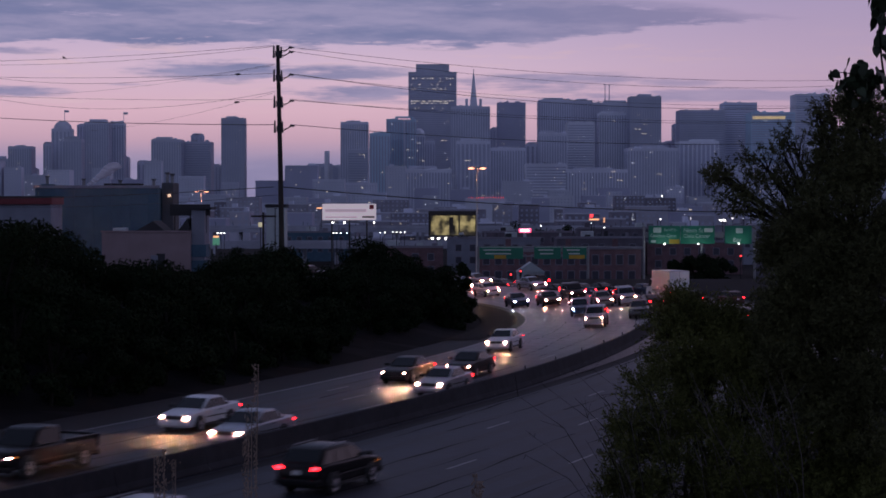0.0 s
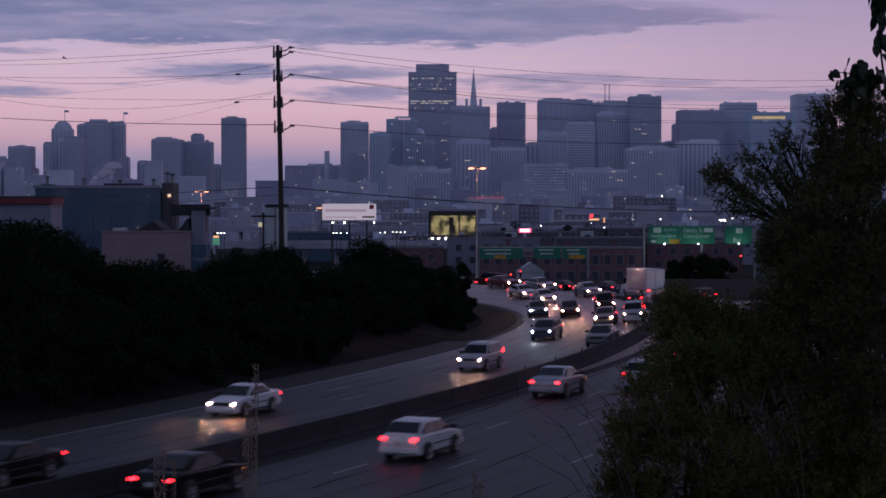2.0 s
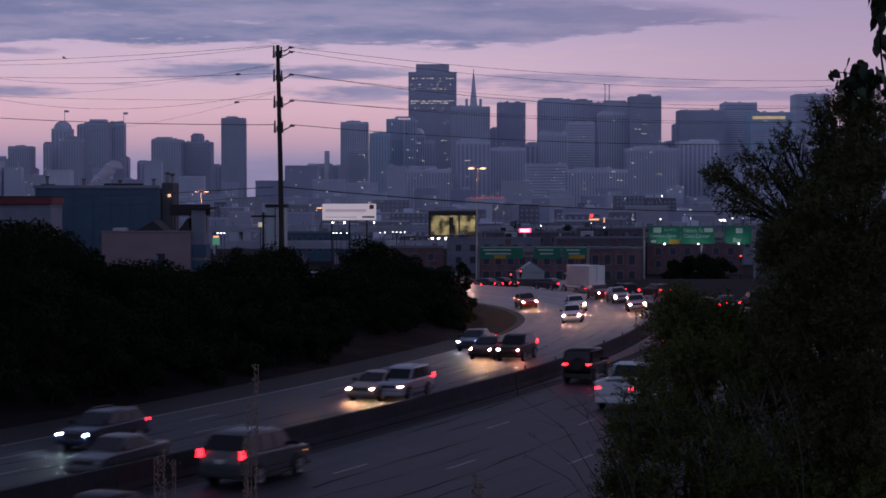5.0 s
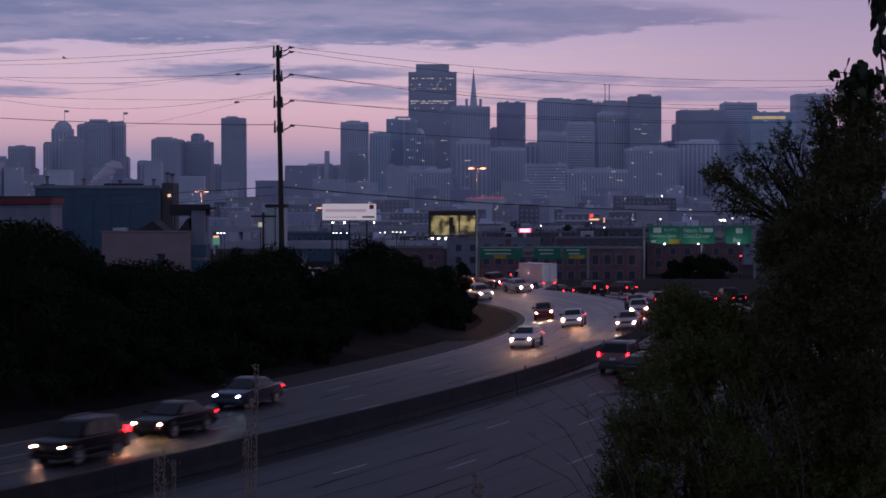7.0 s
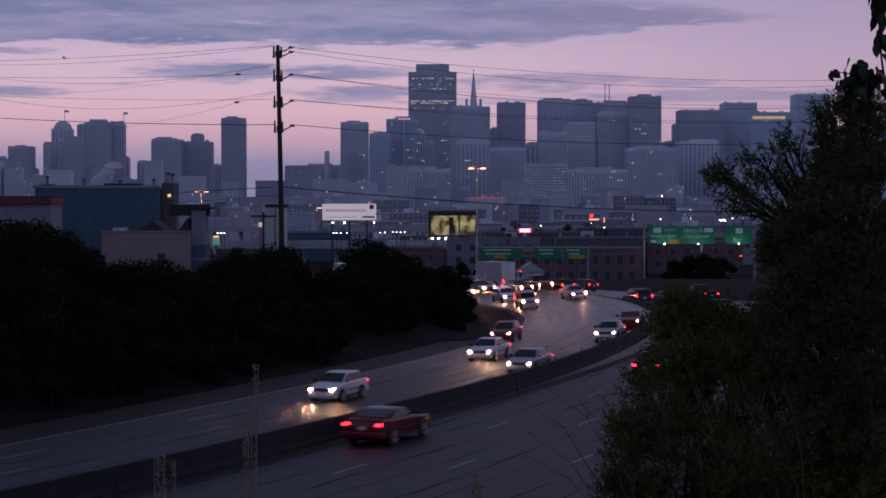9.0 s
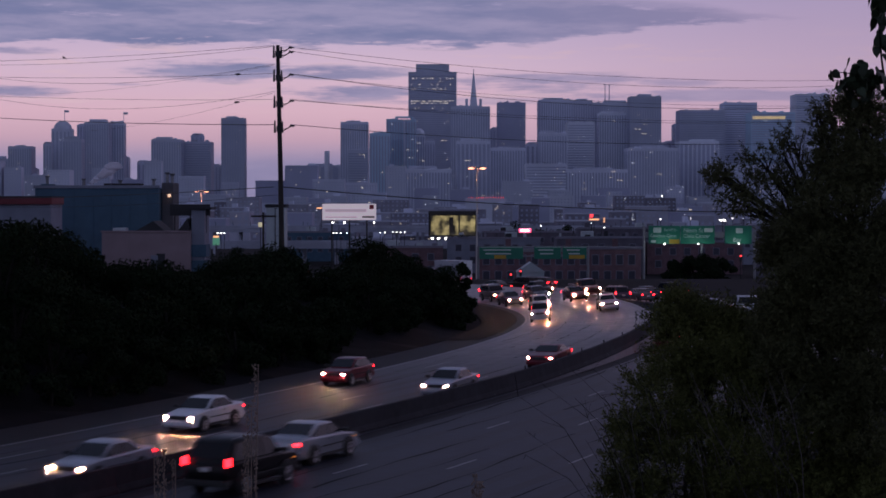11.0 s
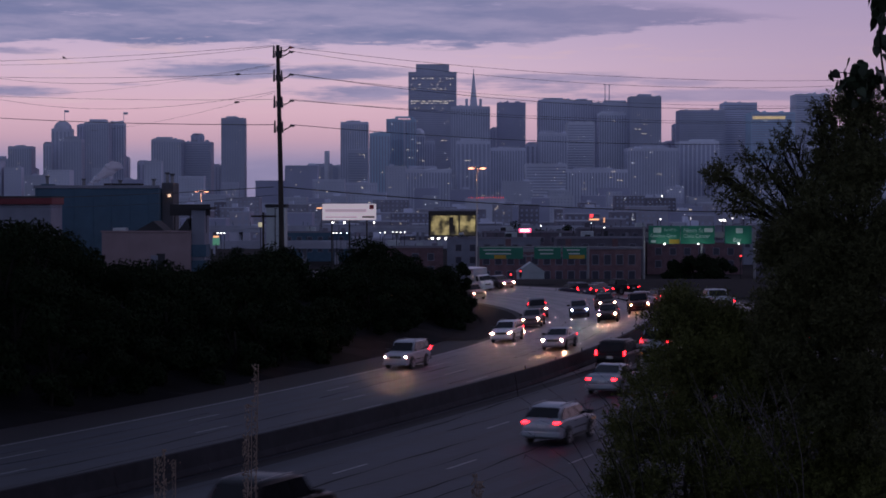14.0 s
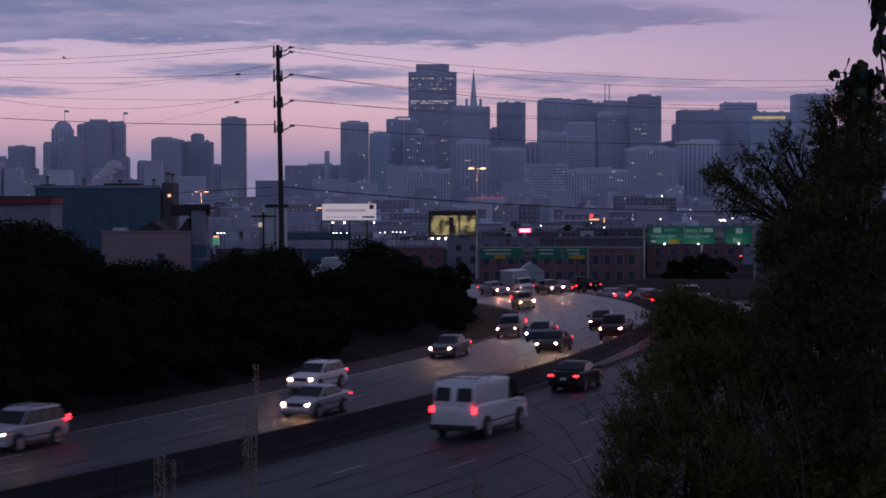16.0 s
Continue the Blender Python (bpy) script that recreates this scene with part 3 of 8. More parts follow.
    if kind == "van":
        for y in (-2.2, -1.0, 0.2):
            part("rack_bar", tube([(-0.8, y, 2.22), (0.8, y, 2.22)], 0.022), GREY_METAL, car)
        for x in (-0.72, 0.72, 0.3):
            part("rack_rail", tube([(x, -2.45, 2.25), (x, 0.4, 2.25)], 0.02), GREY_METAL, car)
        for x in (-0.72, 0.72):
            for y in (-2.2, -1.0, 0.2):
                part("rack_foot", tube([(x, y, 2.04), (x, y, 2.25)], 0.018), GREY_METAL, car)
        for x in (-0.42, 0.42):
            part("rear_door_window", panel([(x - 0.3, -2.79, 1.42), (x + 0.3, -2.79, 1.42), (x + 0.28, -2.64, 1.9), (x - 0.28, -2.64, 1.9)], 0.05), CAR_GLASS, car)
    if kind == "truck":
        # Box greyed to paint its dim sides; the rear doors keep the white.
        part("cargo_box", box(-1.05, 1.05, -2.8, 1.1, 0.9, 2.95, 0.04), PAINT["silver"], car, "white cargo box greyed for its dim sides")
        for side in (-1, 1):
            part("rear_door", box(0.52 * side - 0.48, 0.52 * side + 0.48, -2.84, -2.8, 0.98, 2.88, 0.01), PAINT["white"], car, "white rear door")
    if kind in ("suv", "wagon"):
        for x in (-0.58, 0.58):
            part("roof_rail", tube([(x, cab[1][0] - 0.3, k["top"] + 0.0), (x, cab[1][0] - 0.4, k["top"] + 0.05), (x, cab[-2][0] + 0.2, k["top"] + 0.04), (x, cab[-2][0] + 0.1, k["top"] - 0.02)], 0.02), GREY_METAL, car)
    for side in (-1, 1):
        for y in ((cab[1][0] + yr0) / 2 + 0.25,):
            part("door_handle", box(side * (half - 0.012) - 0.012, side * (half - 0.012) + 0.012, y - 0.09, y + 0.09, zb - 0.16, zb - 0.13, 0.005), TRIM_BLACK, car)
    return car


FLEET = [
    ("o1", "pickup", "black", "warm"),
    ("o2", "sedan", "white", "warm"),
    ("o3", "sedan", "silver", "warm"),
    ("o4", "sedan", "black", "warm"),
    ("o5", "sedan", "silver", "warm"),
    ("o6", "sedan", "black", "warm"),
    ("o7", "sedan", "white", "warm"),
    ("o8", "suv", "silver", "warm"),
    ("o9", "wagon", "blue", "cool"),
    ("o10", "sedan", "grey", "off"),
    ("o11", "suv", "silver", "warm"),
    ("o12", "sedan", "tan", "warm"),
    ("o13", "suv", "black", "warm"),
    ("o14", "sedan", "black", "warm"),
    ("o15", "sedan", "blue", "cool"),
    ("o16", "sedan", "silver", "warm"),
    ("o17", "hatchback", "white", "warm"),
    ("o18", "sedan", "white", "warm"),
    ("o19", "coupe", "red", "warm"),
    ("o20", "sedan", "silver", "warm"),
    ("o21", "hatchback", "red", "warm"),
    ("o23", "suv", "silver", "warm"),
    ("o24", "sedan", "silver", "warm"),
    ("o25", "sedan", "black", "warm"),
    ("o26", "pickup", "maroon", "warm"),
    ("o27", "sedan", "blue", "cool"),
    ("o28", "sedan", "black", "warm"),
    ("o29", "wagon", "white", "warm"),
    ("o30", "sedan", "grey", "warm"),
    ("o31", "suv", "grey", "warm"),
    ("o33", "suv", "tan", "warm"),
    ("o34", "sedan", "grey", "warm"),
    ("o35", "truck", "white", "warm"),
    ("o36", "sedan", "silver", "warm"),
    ("d1", "wagon", "black", "warm"),
    ("d2", "sedan", "silver", "warm"),
    ("d3", "wagon", "silver", "warm"),
    ("d4", "hatchback", "white", "warm"),
    ("d5", "sedan", "black", "warm"),
    ("d6", "sedan", "black", "warm"),
    ("d7", "jeep", "black", "warm"),
    ("d8", "pickup", "white", "warm"),
    ("d9", "suv", "grey", "warm"),
    ("d10", "sedan", "black", "off"),
    ("d11", "sedan", "black", "warm"),
    ("d12", "coupe", "red", "warm"),
    ("d14", "suv", "silver", "warm"),
    ("d15", "sedan", "silver", "warm"),
    ("d16", "suv", "black", "warm"),
    ("d17", "sedan", "blue", "warm"),
    ("d18", "suv", "black", "warm"),
    ("d19", "sedan", "silver", "warm"),
    ("d20", "pickup", "maroon", "warm"),
    ("d21", "pickup", "black", "warm"),
    ("d22", "wagon", "silver", "warm"),
    ("d23", "suv", "black", "warm"),
    ("d24", "sedan", "black", "warm"),
    ("d25", "van", "white", "warm"),
    ("q", "truck", "white", "warm"),
    ("d13", "sedan", "silver", "warm"),
    ("q0", "suv", "blue", "warm"),
    ("q1", "sedan", "black", "warm"),
    ("q2", "sedan", "black", "warm"),
    ("q3", "wagon", "blue", "warm"),
    ("q4", "sedan", "maroon", "warm"),
    ("q5", "pickup", "black", "warm"),
    ("q6", "sedan", "grey", "warm"),
    ("q7", "suv", "black", "warm"),
    ("q8", "sedan", "blue", "warm"),
    ("q9", "sedan", "grey", "warm"),
    ("q10", "sedan", "grey", "warm"),
    ("q11", "sedan", "maroon", "warm"),
    ("q12", "sedan", "blue", "warm"),
    ("q13", "sedan", "black", "warm"),
    ("q14", "sedan", "black", "warm"),
    ("q15", "sedan", "blue", "warm"),
    ("q16", "pickup", "black", "warm"),
    ("q17", "wagon", "maroon", "warm"),
    ("q18", "sedan", "blue", "warm"),
    ("q19", "suv", "black", "warm"),
    ("q20", "wagon", "blue", "warm"),
    ("q21", "pickup", "maroon", "warm"),
]


def paint_vehicle(car, paint, lamps):
    names = {"body", "cabin", "front_bumper", "rear_bumper", "bed_rail", "tailgate"}
    for o in car.children_recursive:
        base = o.name.split(".")[0]
        if base in names and o.data.materials[0] != TRIM_BLACK:
            o.material_slots[0].link = "OBJECT"
            o.material_slots[0].material = PAINT[paint]
        if base == "headlight" and lamps != "warm":
            o.material_slots[0].link = "OBJECT"
            o.material_slots[0].material = HEAD_COOL if lamps == "cool" else HEAD_OFF
            tagged(o, "bluish glowing headlight" if lamps == "cool" else "unlit headlight")
        if base == "tail_light" and lamps == "off":
            o.material_slots[0].link = "OBJECT"
            o.material_slots[0].material = TAIL_OFF
            tagged(o, "unlit tail light")


def build_fleet():
    masters, cars = {}, {}
    for code, kind, paint, lamps in FLEET:
        if kind not in masters:
            masters[kind] = car = build_vehicle(kind)
        else:
            car = copy_thing(masters[kind], Matrix.Identity(4))
        cars[code] = (car, paint, lamps, kind)
    for code, (car, paint, lamps, kind) in cars.items():
        paint_vehicle(car, paint, lamps)
        if code[0] in "dqQ":
            # outbound headlights are dimmed to keep their spill off barrier and walls
            for o in car.children_recursive:
                if o.name.startswith("headlight") and lamps == "warm":
                    o.material_slots[0].link = "OBJECT"
                    o.material_slots[0].material = HEAD_DIM
        if code == "d20":
            for o in car.children:
                if o.name.startswith("tailgate"):
                    o.material_slots[0].material = PAINT["silver"]
                    tagged(o, "pale silver tailgate")
        size = 1.12 if code == "q" else 0.85 if kind == "truck" else 0.94 if kind == "suv" and code[0] == "o" else 1.2 if code == "d8" else 1.17 if kind == "van" else 1.08 if code[0] == "d" else 1.0
        car.scale = (size, size, size)
        tone = {"grey": "dark grey", "blue": "dark blue", "maroon": "dark maroon", "tan": "beige"}.get(paint, paint)
        state = {"warm": "with lit lamps", "cool": "with bluish headlights", "off": "with unlit lamps"}[lamps]
        tagged(car, "%s %s %s on freeway" % (tone, WORDS[kind], state), {"pickup": "pickup truck", "van": "van", "truck": "truck"}.get(kind, "car"),
               "vehicles on the freeway")
    return {c: v[0] for c, v in cars.items()}


CARS = build_fleet()


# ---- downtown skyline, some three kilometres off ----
# Distance haze is mixed into these wall and window base colours.
HAZE_TONE = {
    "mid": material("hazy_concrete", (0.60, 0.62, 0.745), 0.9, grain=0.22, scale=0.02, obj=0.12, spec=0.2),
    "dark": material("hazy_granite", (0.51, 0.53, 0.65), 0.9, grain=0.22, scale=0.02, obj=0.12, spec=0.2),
    "black": material("hazy_dark_curtain_wall", (0.40, 0.41, 0.56), 0.8, grain=0.2, scale=0.02, spec=0.2),
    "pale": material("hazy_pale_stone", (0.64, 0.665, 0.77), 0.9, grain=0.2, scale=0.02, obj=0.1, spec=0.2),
    "glass": material("hazy_blue_green_curtain_wall", (0.44, 0.58, 0.72), 0.6, grain=0.2, scale=0.02, obj=0.1, spec=0.3),
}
# Nearer city walls carry a thinner haze in their colour.
HAZE_TONE["roof"] = material("lightly_hazed_stucco", (0.37, 0.365, 0.45), 0.9, grain=0.3, scale=0.1, obj=0.2, spec=0.2)
HAZE_TONE["shade"] = material("lightly_hazed_brick", (0.26, 0.25, 0.32), 0.9, grain=0.3, scale=0.1, obj=0.25, spec=0.2)
STRIP = material("hazy_window_glass", (0.38, 0.41, 0.55), 0.5, grain=0.15, scale=0.03, spec=0.4)
LIT = glowing("lit_far_window", (1.0, 0.80, 0.62), 0.85)
LIT_WHITE = glowing("lit_white_window", (0.9, 0.9, 1.0), 0.85)
LIT_GOLD = glowing("lit_gold_crown", (1.0, 0.70, 0.34), 0.42)
RED_LAMP = glowing("red_beacon", (1.0, 0.05, 0.06), 2)
WHITE_LAMP = glowing("white_lamp", (1.0, 0.93, 0.88), 6)
SODIUM = glowing("sodium_lamp", (1.0, 0.40, 0.24), 3.0)

TOWERS = [
    (-852.7, -815.6, 99.1, 3500, "rib", "mid", 0),
    (-804.0, -761.1, 120.8, 3450, "rib", "mid", 2),
    (-772.1, -761.5, 78.9, 3500, "plain", "mid", 1),
    (-728.4, -713.0, 123.3, 3400, "plain", "mid", 1),
    (-717.2, -681.9, 152.0, 3420, "dome", "mid", 1),
    (-672.0, -639.0, 129.0, 3300, "rib", "dark", 1),
    (-686.2, -670.3, 162.7, 3500, "plain", "mid", 0),
    (-662.8, -617.9, 165.8, 3450, "rib", "mid", 2),
    (-626.8, -598.2, 167.0, 3500, "rib", "pale", 1),
    (-608.9, -598.1, 101.4, 3550, "plain", "mid", 0),
    (-590.2, -565.1, 94.0, 3600, "plain", "mid", 1),
    (-516.0, -463.0, 128.0, 3300, "rib", "mid", 2),
    (-463.9, -416.2, 125.7, 3350, "band", "dark", 3),
    (-455.5, -433.0, 137.7, 3370, "plain", "dark", 0),
    (-433.8, -415.8, 86.4, 3500, "plain", "mid", 1),
    (-392.0, -351.0, 166.0, 3300, "rib", "dark", 1),
    (-281.0, -206.1, 92.9, 3800, "plain", "mid", 3),
    (-192.0, -141.1, 168.0, 3500, "rib", "mid", 2),
    (-163.9, -128.0, 107.0, 3200, "band", "dark", 3),
    (-118.2, -85.5, 127.3, 3000, "rib", "glass", 1),
    (-92.4, -44.4, 152.3, 3050, "rib", "glass", 6),
    (-50.7, -30.1, 131.2, 3100, "dome", "pale", 2),
    (-31.5, -13.4, 119.8, 3150, "rib", "dark", 2),
    (-68.4, 26.9, 275.7, 3700, "band", "dark", 9),
    (14.0, 83.0, 186.0, 3300, "rib", "mid", 5),
    (88.0, 103.9, 155.3, 3500, "plain", "mid", 1),
    (98.9, 150.4, 198.5, 3400, "band", "black", 7),
    (154.8, 181.4, 125.6, 3500, "plain", "mid", 1),
    (179.2, 243.9, 209.4, 3500, "rib", "mid", 3),
    (250.9, 288.0, 214.0, 3600, "rib", "mid", 1),
    (209.0, 255.8, 151.3, 3150, "band", "pale", 4),
    (156.2, 202.4, 129.2, 3050, "rib", "mid", 2),
    (292.0, 367.2, 212.4, 3650, "rib", "mid", 2),
    (284.4, 333.8, 180.0, 3400, "rib", "pale", 2),
    (335.0, 391.8, 206.9, 3350, "rib", "dark", 5),
    (409.4, 441.2, 129.8, 3500, "plain", "mid", 3),
    (442.9, 458.2, 163.8, 3600, "plain", "mid", 1),
    (430.7, 514.1, 185.2, 3400, "band", "dark", 3),
    (380.0, 443.6, 114.5, 3000, "pier", "pale", 4),
    (518.5, 580.2, 201.3, 3450, "band", "mid", 5),
    (544.0, 622.0, 176.0, 3300, "crown", "glass", 5),
    (641.9, 704.7, 214.0, 3400, "band", "pale", 2),
    (427.1, 541.3, 74.2, 2900, "band", "mid", 5),
    (597.3, 694.3, 111.8, 3200, "rib", "mid", 3),
    (727.6, 865.5, 153.2, 3500, "rib", "mid", 2),
    (650.9, 760.0, 87.3, 3000, "band", "dark", 2),
    (76.4, 132.7, 103.6, 3000, "rib", "mid", 3),
    (21.1, 73.8, 111.1, 2900, "pier", "mid", 3),
    (286.5, 365.6, 100.5, 2900, "rib", "mid", 5),
    (119.5, 179.2, 71.4, 2700, "band", "mid", 4),
    (176.7, 266.7, 63.2, 2700, "rib", "mid", 4),
    (-78.3, 13.3, 64.2, 2750, "rib", "mid", 4),
]


def add_quad(bm, pts):
    bm.faces.new([bm.verts.new(p) for p in pts])


def build_tower(rng, x0, x1, top, depth, style, tone, lit):
    w, deep = x1 - x0, min(60.0, max(22.0, (x1 - x0) * 0.9))
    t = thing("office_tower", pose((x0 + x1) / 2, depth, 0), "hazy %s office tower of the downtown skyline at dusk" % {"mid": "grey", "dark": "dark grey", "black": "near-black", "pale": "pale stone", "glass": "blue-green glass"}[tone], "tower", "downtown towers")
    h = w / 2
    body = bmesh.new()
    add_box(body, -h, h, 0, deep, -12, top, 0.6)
    part("wall", body, HAZE_TONE[tone], t)
    if style == "dome":
        bm = bmesh.new()
        bmesh.ops.create_uvsphere(bm, u_segments=14, v_segments=8, radius=1, matrix=Matrix.Translation((0, deep / 2, top - 1)) @ Matrix.Diagonal((h * 0.96, h * 0.96, h * 0.9, 1)))
        part("dome", bm, HAZE_TONE[tone], t)
    elif style in ("rib", "pier", "plain"):
        a, b = rng.uniform(-0.8, -0.3), rng.uniform(0.2, 0.8)
        part("roof_plant", box(h * a, h * b, deep * 0.2, deep * 0.8, top, top + rng.uniform(2, 5), 0.3), HAZE_TONE[tone], t)
    bm = bmesh.new()
    if style in ("rib", "pier"):
        n = max(4, int(w / (4.2 if style == "rib" else 6.5)))
        for i in range(n):
            c = -h + (i + 0.5) * w / n
            q = w / n * (0.26 if style == "rib" else 0.33)
            add_box(bm, c - q, c + q, -0.35, 0.2, 6, top - 5)
        for i in range(6):
            c = (i + 0.5) * deep / 6
            add_box(bm, -h - 0.3, -h + 0.2, c - 1.6, c + 1.6, 6, top - 5)
            add_box(bm, h - 0.2, h + 0.3, c - 1.6, c + 1.6, 6, top - 5)
    elif style in ("band", "crown"):
        z = 6.0
        while z < top - 6:
            add_box(bm, -h + 1.5, h - 1.5, -0.35, 0.2, z, z + 2.0)
            z += 4.2
    elif style == "dome":
        for i in range(5):
            c = -h + (i + 0.5) * w / 5
            add_box(bm, c - 1.2, c + 1.2, -0.35, 0.2, 6, top - 6)
    else:
        for i in range(3):
            c = -h + (i + 0.5) * w / 3
            add_box(bm, c - w / 14, c + w / 14, -0.35, 0.2, 6, top - 4)
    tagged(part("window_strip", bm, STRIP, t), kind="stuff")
    if style == "crown":
        crown = part("lit_crown", box(-h + 3, h * 0.55, -0.7, 0.1, top - 13.4, top - 5.6, 0.2), HAZE_TONE["dark"], t, "golden lit band of windows under the roof")
        for k in range(18):
            c = -h + 4.2 + k * (h * 1.55 - 5.4) / 17
            part("lit_pane", box(c - 1.15, c + 1.15, -0.95, -0.72, top - 12.6, top - 7.2), LIT_GOLD, crown)
    # parapet and plant on the roof
    bm = bmesh.new()
    for _ in range(rng.randint(3, 7)):
        c, q = rng.uniform(-0.85, 0.85) * h, rng.uniform(0.8, 2.6)
        add_box(bm, c - q, c + q, deep * 0.1, deep * 0.5, top - 0.5, top + rng.uniform(0.8, 3.2))
    if style != "dome":
        tagged(part("roof_clutter", bm, HAZE_TONE[tone], t), kind="stuff")
    if lit:
        # lit windows scattered over the tower's window grid, some in runs along a floor
        for mat, share in ((LIT, 2), (LIT_WHITE, 1)):
            bm = bmesh.new()
            for _ in range(lit * share):
                z = 4.2 * round(rng.uniform(top * 0.16, top * 0.95) / 4.2) + 0.6
                c = -h + 2.1 * round(rng.uniform(1.2, w / 2.1 - 1.2))
                for _ in range(rng.choice((1, 1, 1, 1, 2, 3, 5))):
                    if abs(c) < h - 1.5 and rng.random() < 0.8:
                        q = rng.uniform(0.16, 0.5)
                        add_quad(bm, [(c - q, -0.5, z), (c + q, -0.5, z), (c + q, -0.5, z + 1.0), (c - q, -0.5, z + 1.0)])
                    c += 2.1
            tagged(part("lit_window", bm, mat, t), kind="stuff")
    return t


def build_skyline():
    rng = random.Random(11)
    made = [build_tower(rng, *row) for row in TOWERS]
    # two bright office floors and the crown windows of the tall tower
    bm = bmesh.new()
    for z, chance in ((217.0, 0.75), (212.8, 0.6), (203.0, 0.12), (250.0, 0.25), (262.0, 0.3), (241.0, 0.25)):
        for k in range(34):
            if rng.random() < chance:
                c, q = -42 + k * 2.5, rng.uniform(0.4, 0.75)
                add_quad(bm, [(c - q, -0.5, z), (c + q, -0.5, z), (c + q, -0.5, z + 1.5), (c - q, -0.5, z + 1.5)])
    tagged(part("lit_floor", bm, LIT, made[23]), kind="stuff")
    # the tall tower's upper stage
    part("upper_stage", box(-33, 33, 8, 52, 275, 291.6, 0.6), HAZE_TONE["dark"], made[23])
    # pyramid with a spire
    bm = bmesh.new()
    bmesh.ops.create_cone(bm, cap_ends=True, segments=4, radius1=39, radius2=0.8, depth=272, matrix=Matrix.Translation((0, 0, 134)) @ Matrix.Rotation(radians(45), 4, "Z"))
    p = thing("pyramid_tower", pose(58.9, 3600, 0), "slender grey pyramid tower with a spire", "tower", "downtown towers")
    part("wall", bm, HAZE_TONE["mid"], p)
    part("wing", box(-16, -11, -6, 6, 90, 216, 0.4), HAZE_TONE["mid"], p)
    part("wing", box(11, 16, -6, 6, 90, 216, 0.4), HAZE_TONE["mid"], p)
    part("spire", tube([(0, 0, 266), (0, 0, 274)], [0.8, 0.3]), HAZE_TONE["pale"], p)
    # twin masts on a roof
    m = thing("roof_masts", pose(321, 3660, 211), "pair of thin masts on a tower roof", "antenna")
    part("plinth", box(-8, 8, -6, 6, -3, 1, 0.2), HAZE_TONE["dark"], m)
    for x in (-3.6, 4.6):
        part("mast", tube([(x, 0, 0), (x, 0, 37)], [1.0, 0.7], 6), HAZE_TONE["dark"], m)
        part("mast_arm", box(x - 2.8, x + 2.8, -0.4, 0.4, 36, 37.2, 0.1), HAZE_TONE["dark"], m)
    # round tower on the hill
    c = thing("hill_tower", pose(-236, 3800, 0), "slim fluted stone tower on a hilltop", "tower")
    part("shaft", tube([(0, 0, -12), (0, 0, 118), (0, 0, 122)], [5.8, 5.4, 5.0], 12), HAZE_TONE["pale"], c)
    # pointed roof house on the hill
    hb = thing("hill_house", pose(-302, 3700, 0), "hilltop block with a pointed roof", "house")
    part("wall", box(-12, 12, 0, 20, -12, 82, 0.4), HAZE_TONE["dark"], hb)
    bm = bmesh.new()
    bmesh.ops.create_cone(bm, cap_ends=True, segments=4, radius1=18, radius2=1, depth=8, matrix=Matrix.Translation((0, 10, 86)) @ Matrix.Rotation(radians(45), 4, "Z"))
    part("roof", bm, HAZE_TONE["dark"], hb)
    # flags on the left group
    for x, y, z in ((-696.0, 3435, 166.0), (-600.0, 3510, 166.0)):
        f = thing("flagpole", pose(x, y, z), "thin flagpole with a flag on a tower roof", "flagpole")
        part("pole", tube([(0, 0, -3), (0, 0, 21)], [0.7, 0.4]), HAZE_TONE["dark"], f)
        part("flag", box(0, 8, -0.2, 0.2, 16, 20, 0.1), HAZE_TONE["dark"], f)


build_skyline()


# ---- hill and low city between ----
def low_block(rng, x, y, w, d, h, tone, lamps):
    b = thing("low_building", pose(x, y, 0), "hazy low city building with rows of windows", "building", "low city buildings")
    part("wall", box(-w / 2, w / 2, 0, d, -14, h, 0.15), HAZE_TONE[tone], b)
    part("roof_edge", box(-w / 2 - 0.25, w / 2 + 0.25, -0.25, d + 0.25, h, h + 0.6, 0.1), HAZE_TONE["dark" if tone != "dark" else "mid"], b)
    if rng.random() < 0.6:
        c = rng.uniform(-0.3, 0.3) * w
        part("roof_hut", box(c - w * 0.1, c + w * 0.1, d * 0.3, d * 0.6, h + 0.6, h + rng.uniform(2, 4), 0.1), HAZE_TONE["mid"], b)
    bm = bmesh.new()
    n, z = max(3, int(w / 3.4)), -4.0
    while z < h - 2:
        for i in range(n):
            c = -w / 2 + (i + 0.5) * w / n
            add_quad(bm, [(c - 0.7, -0.06, z), (c + 0.7, -0.06, z), (c + 0.7, -0.06, z + 1.5), (c - 0.7, -0.06, z + 1.5)])
        z += 3.4
    tagged(part("window_grid", bm, STRIP, b), kind="stuff")
    if lamps:
        bm = bmesh.new()
        for _ in range(lamps):
            c, z = rng.uniform(-w / 2 + 1, w / 2 - 1), rng.uniform(h * 0.5 - 3, h - 1)
            s = y * 0.00022
            add_quad(bm, [(c - s, -0.1, z), (c + s, -0.1, z), (c + s, -0.1, z + s * 1.7), (c - s, -0.1, z + s * 1.7)])
        tagged(part("lit_window", bm, LIT if rng.random() < 0.5 else LIT_WHITE, b), kind="stuff")


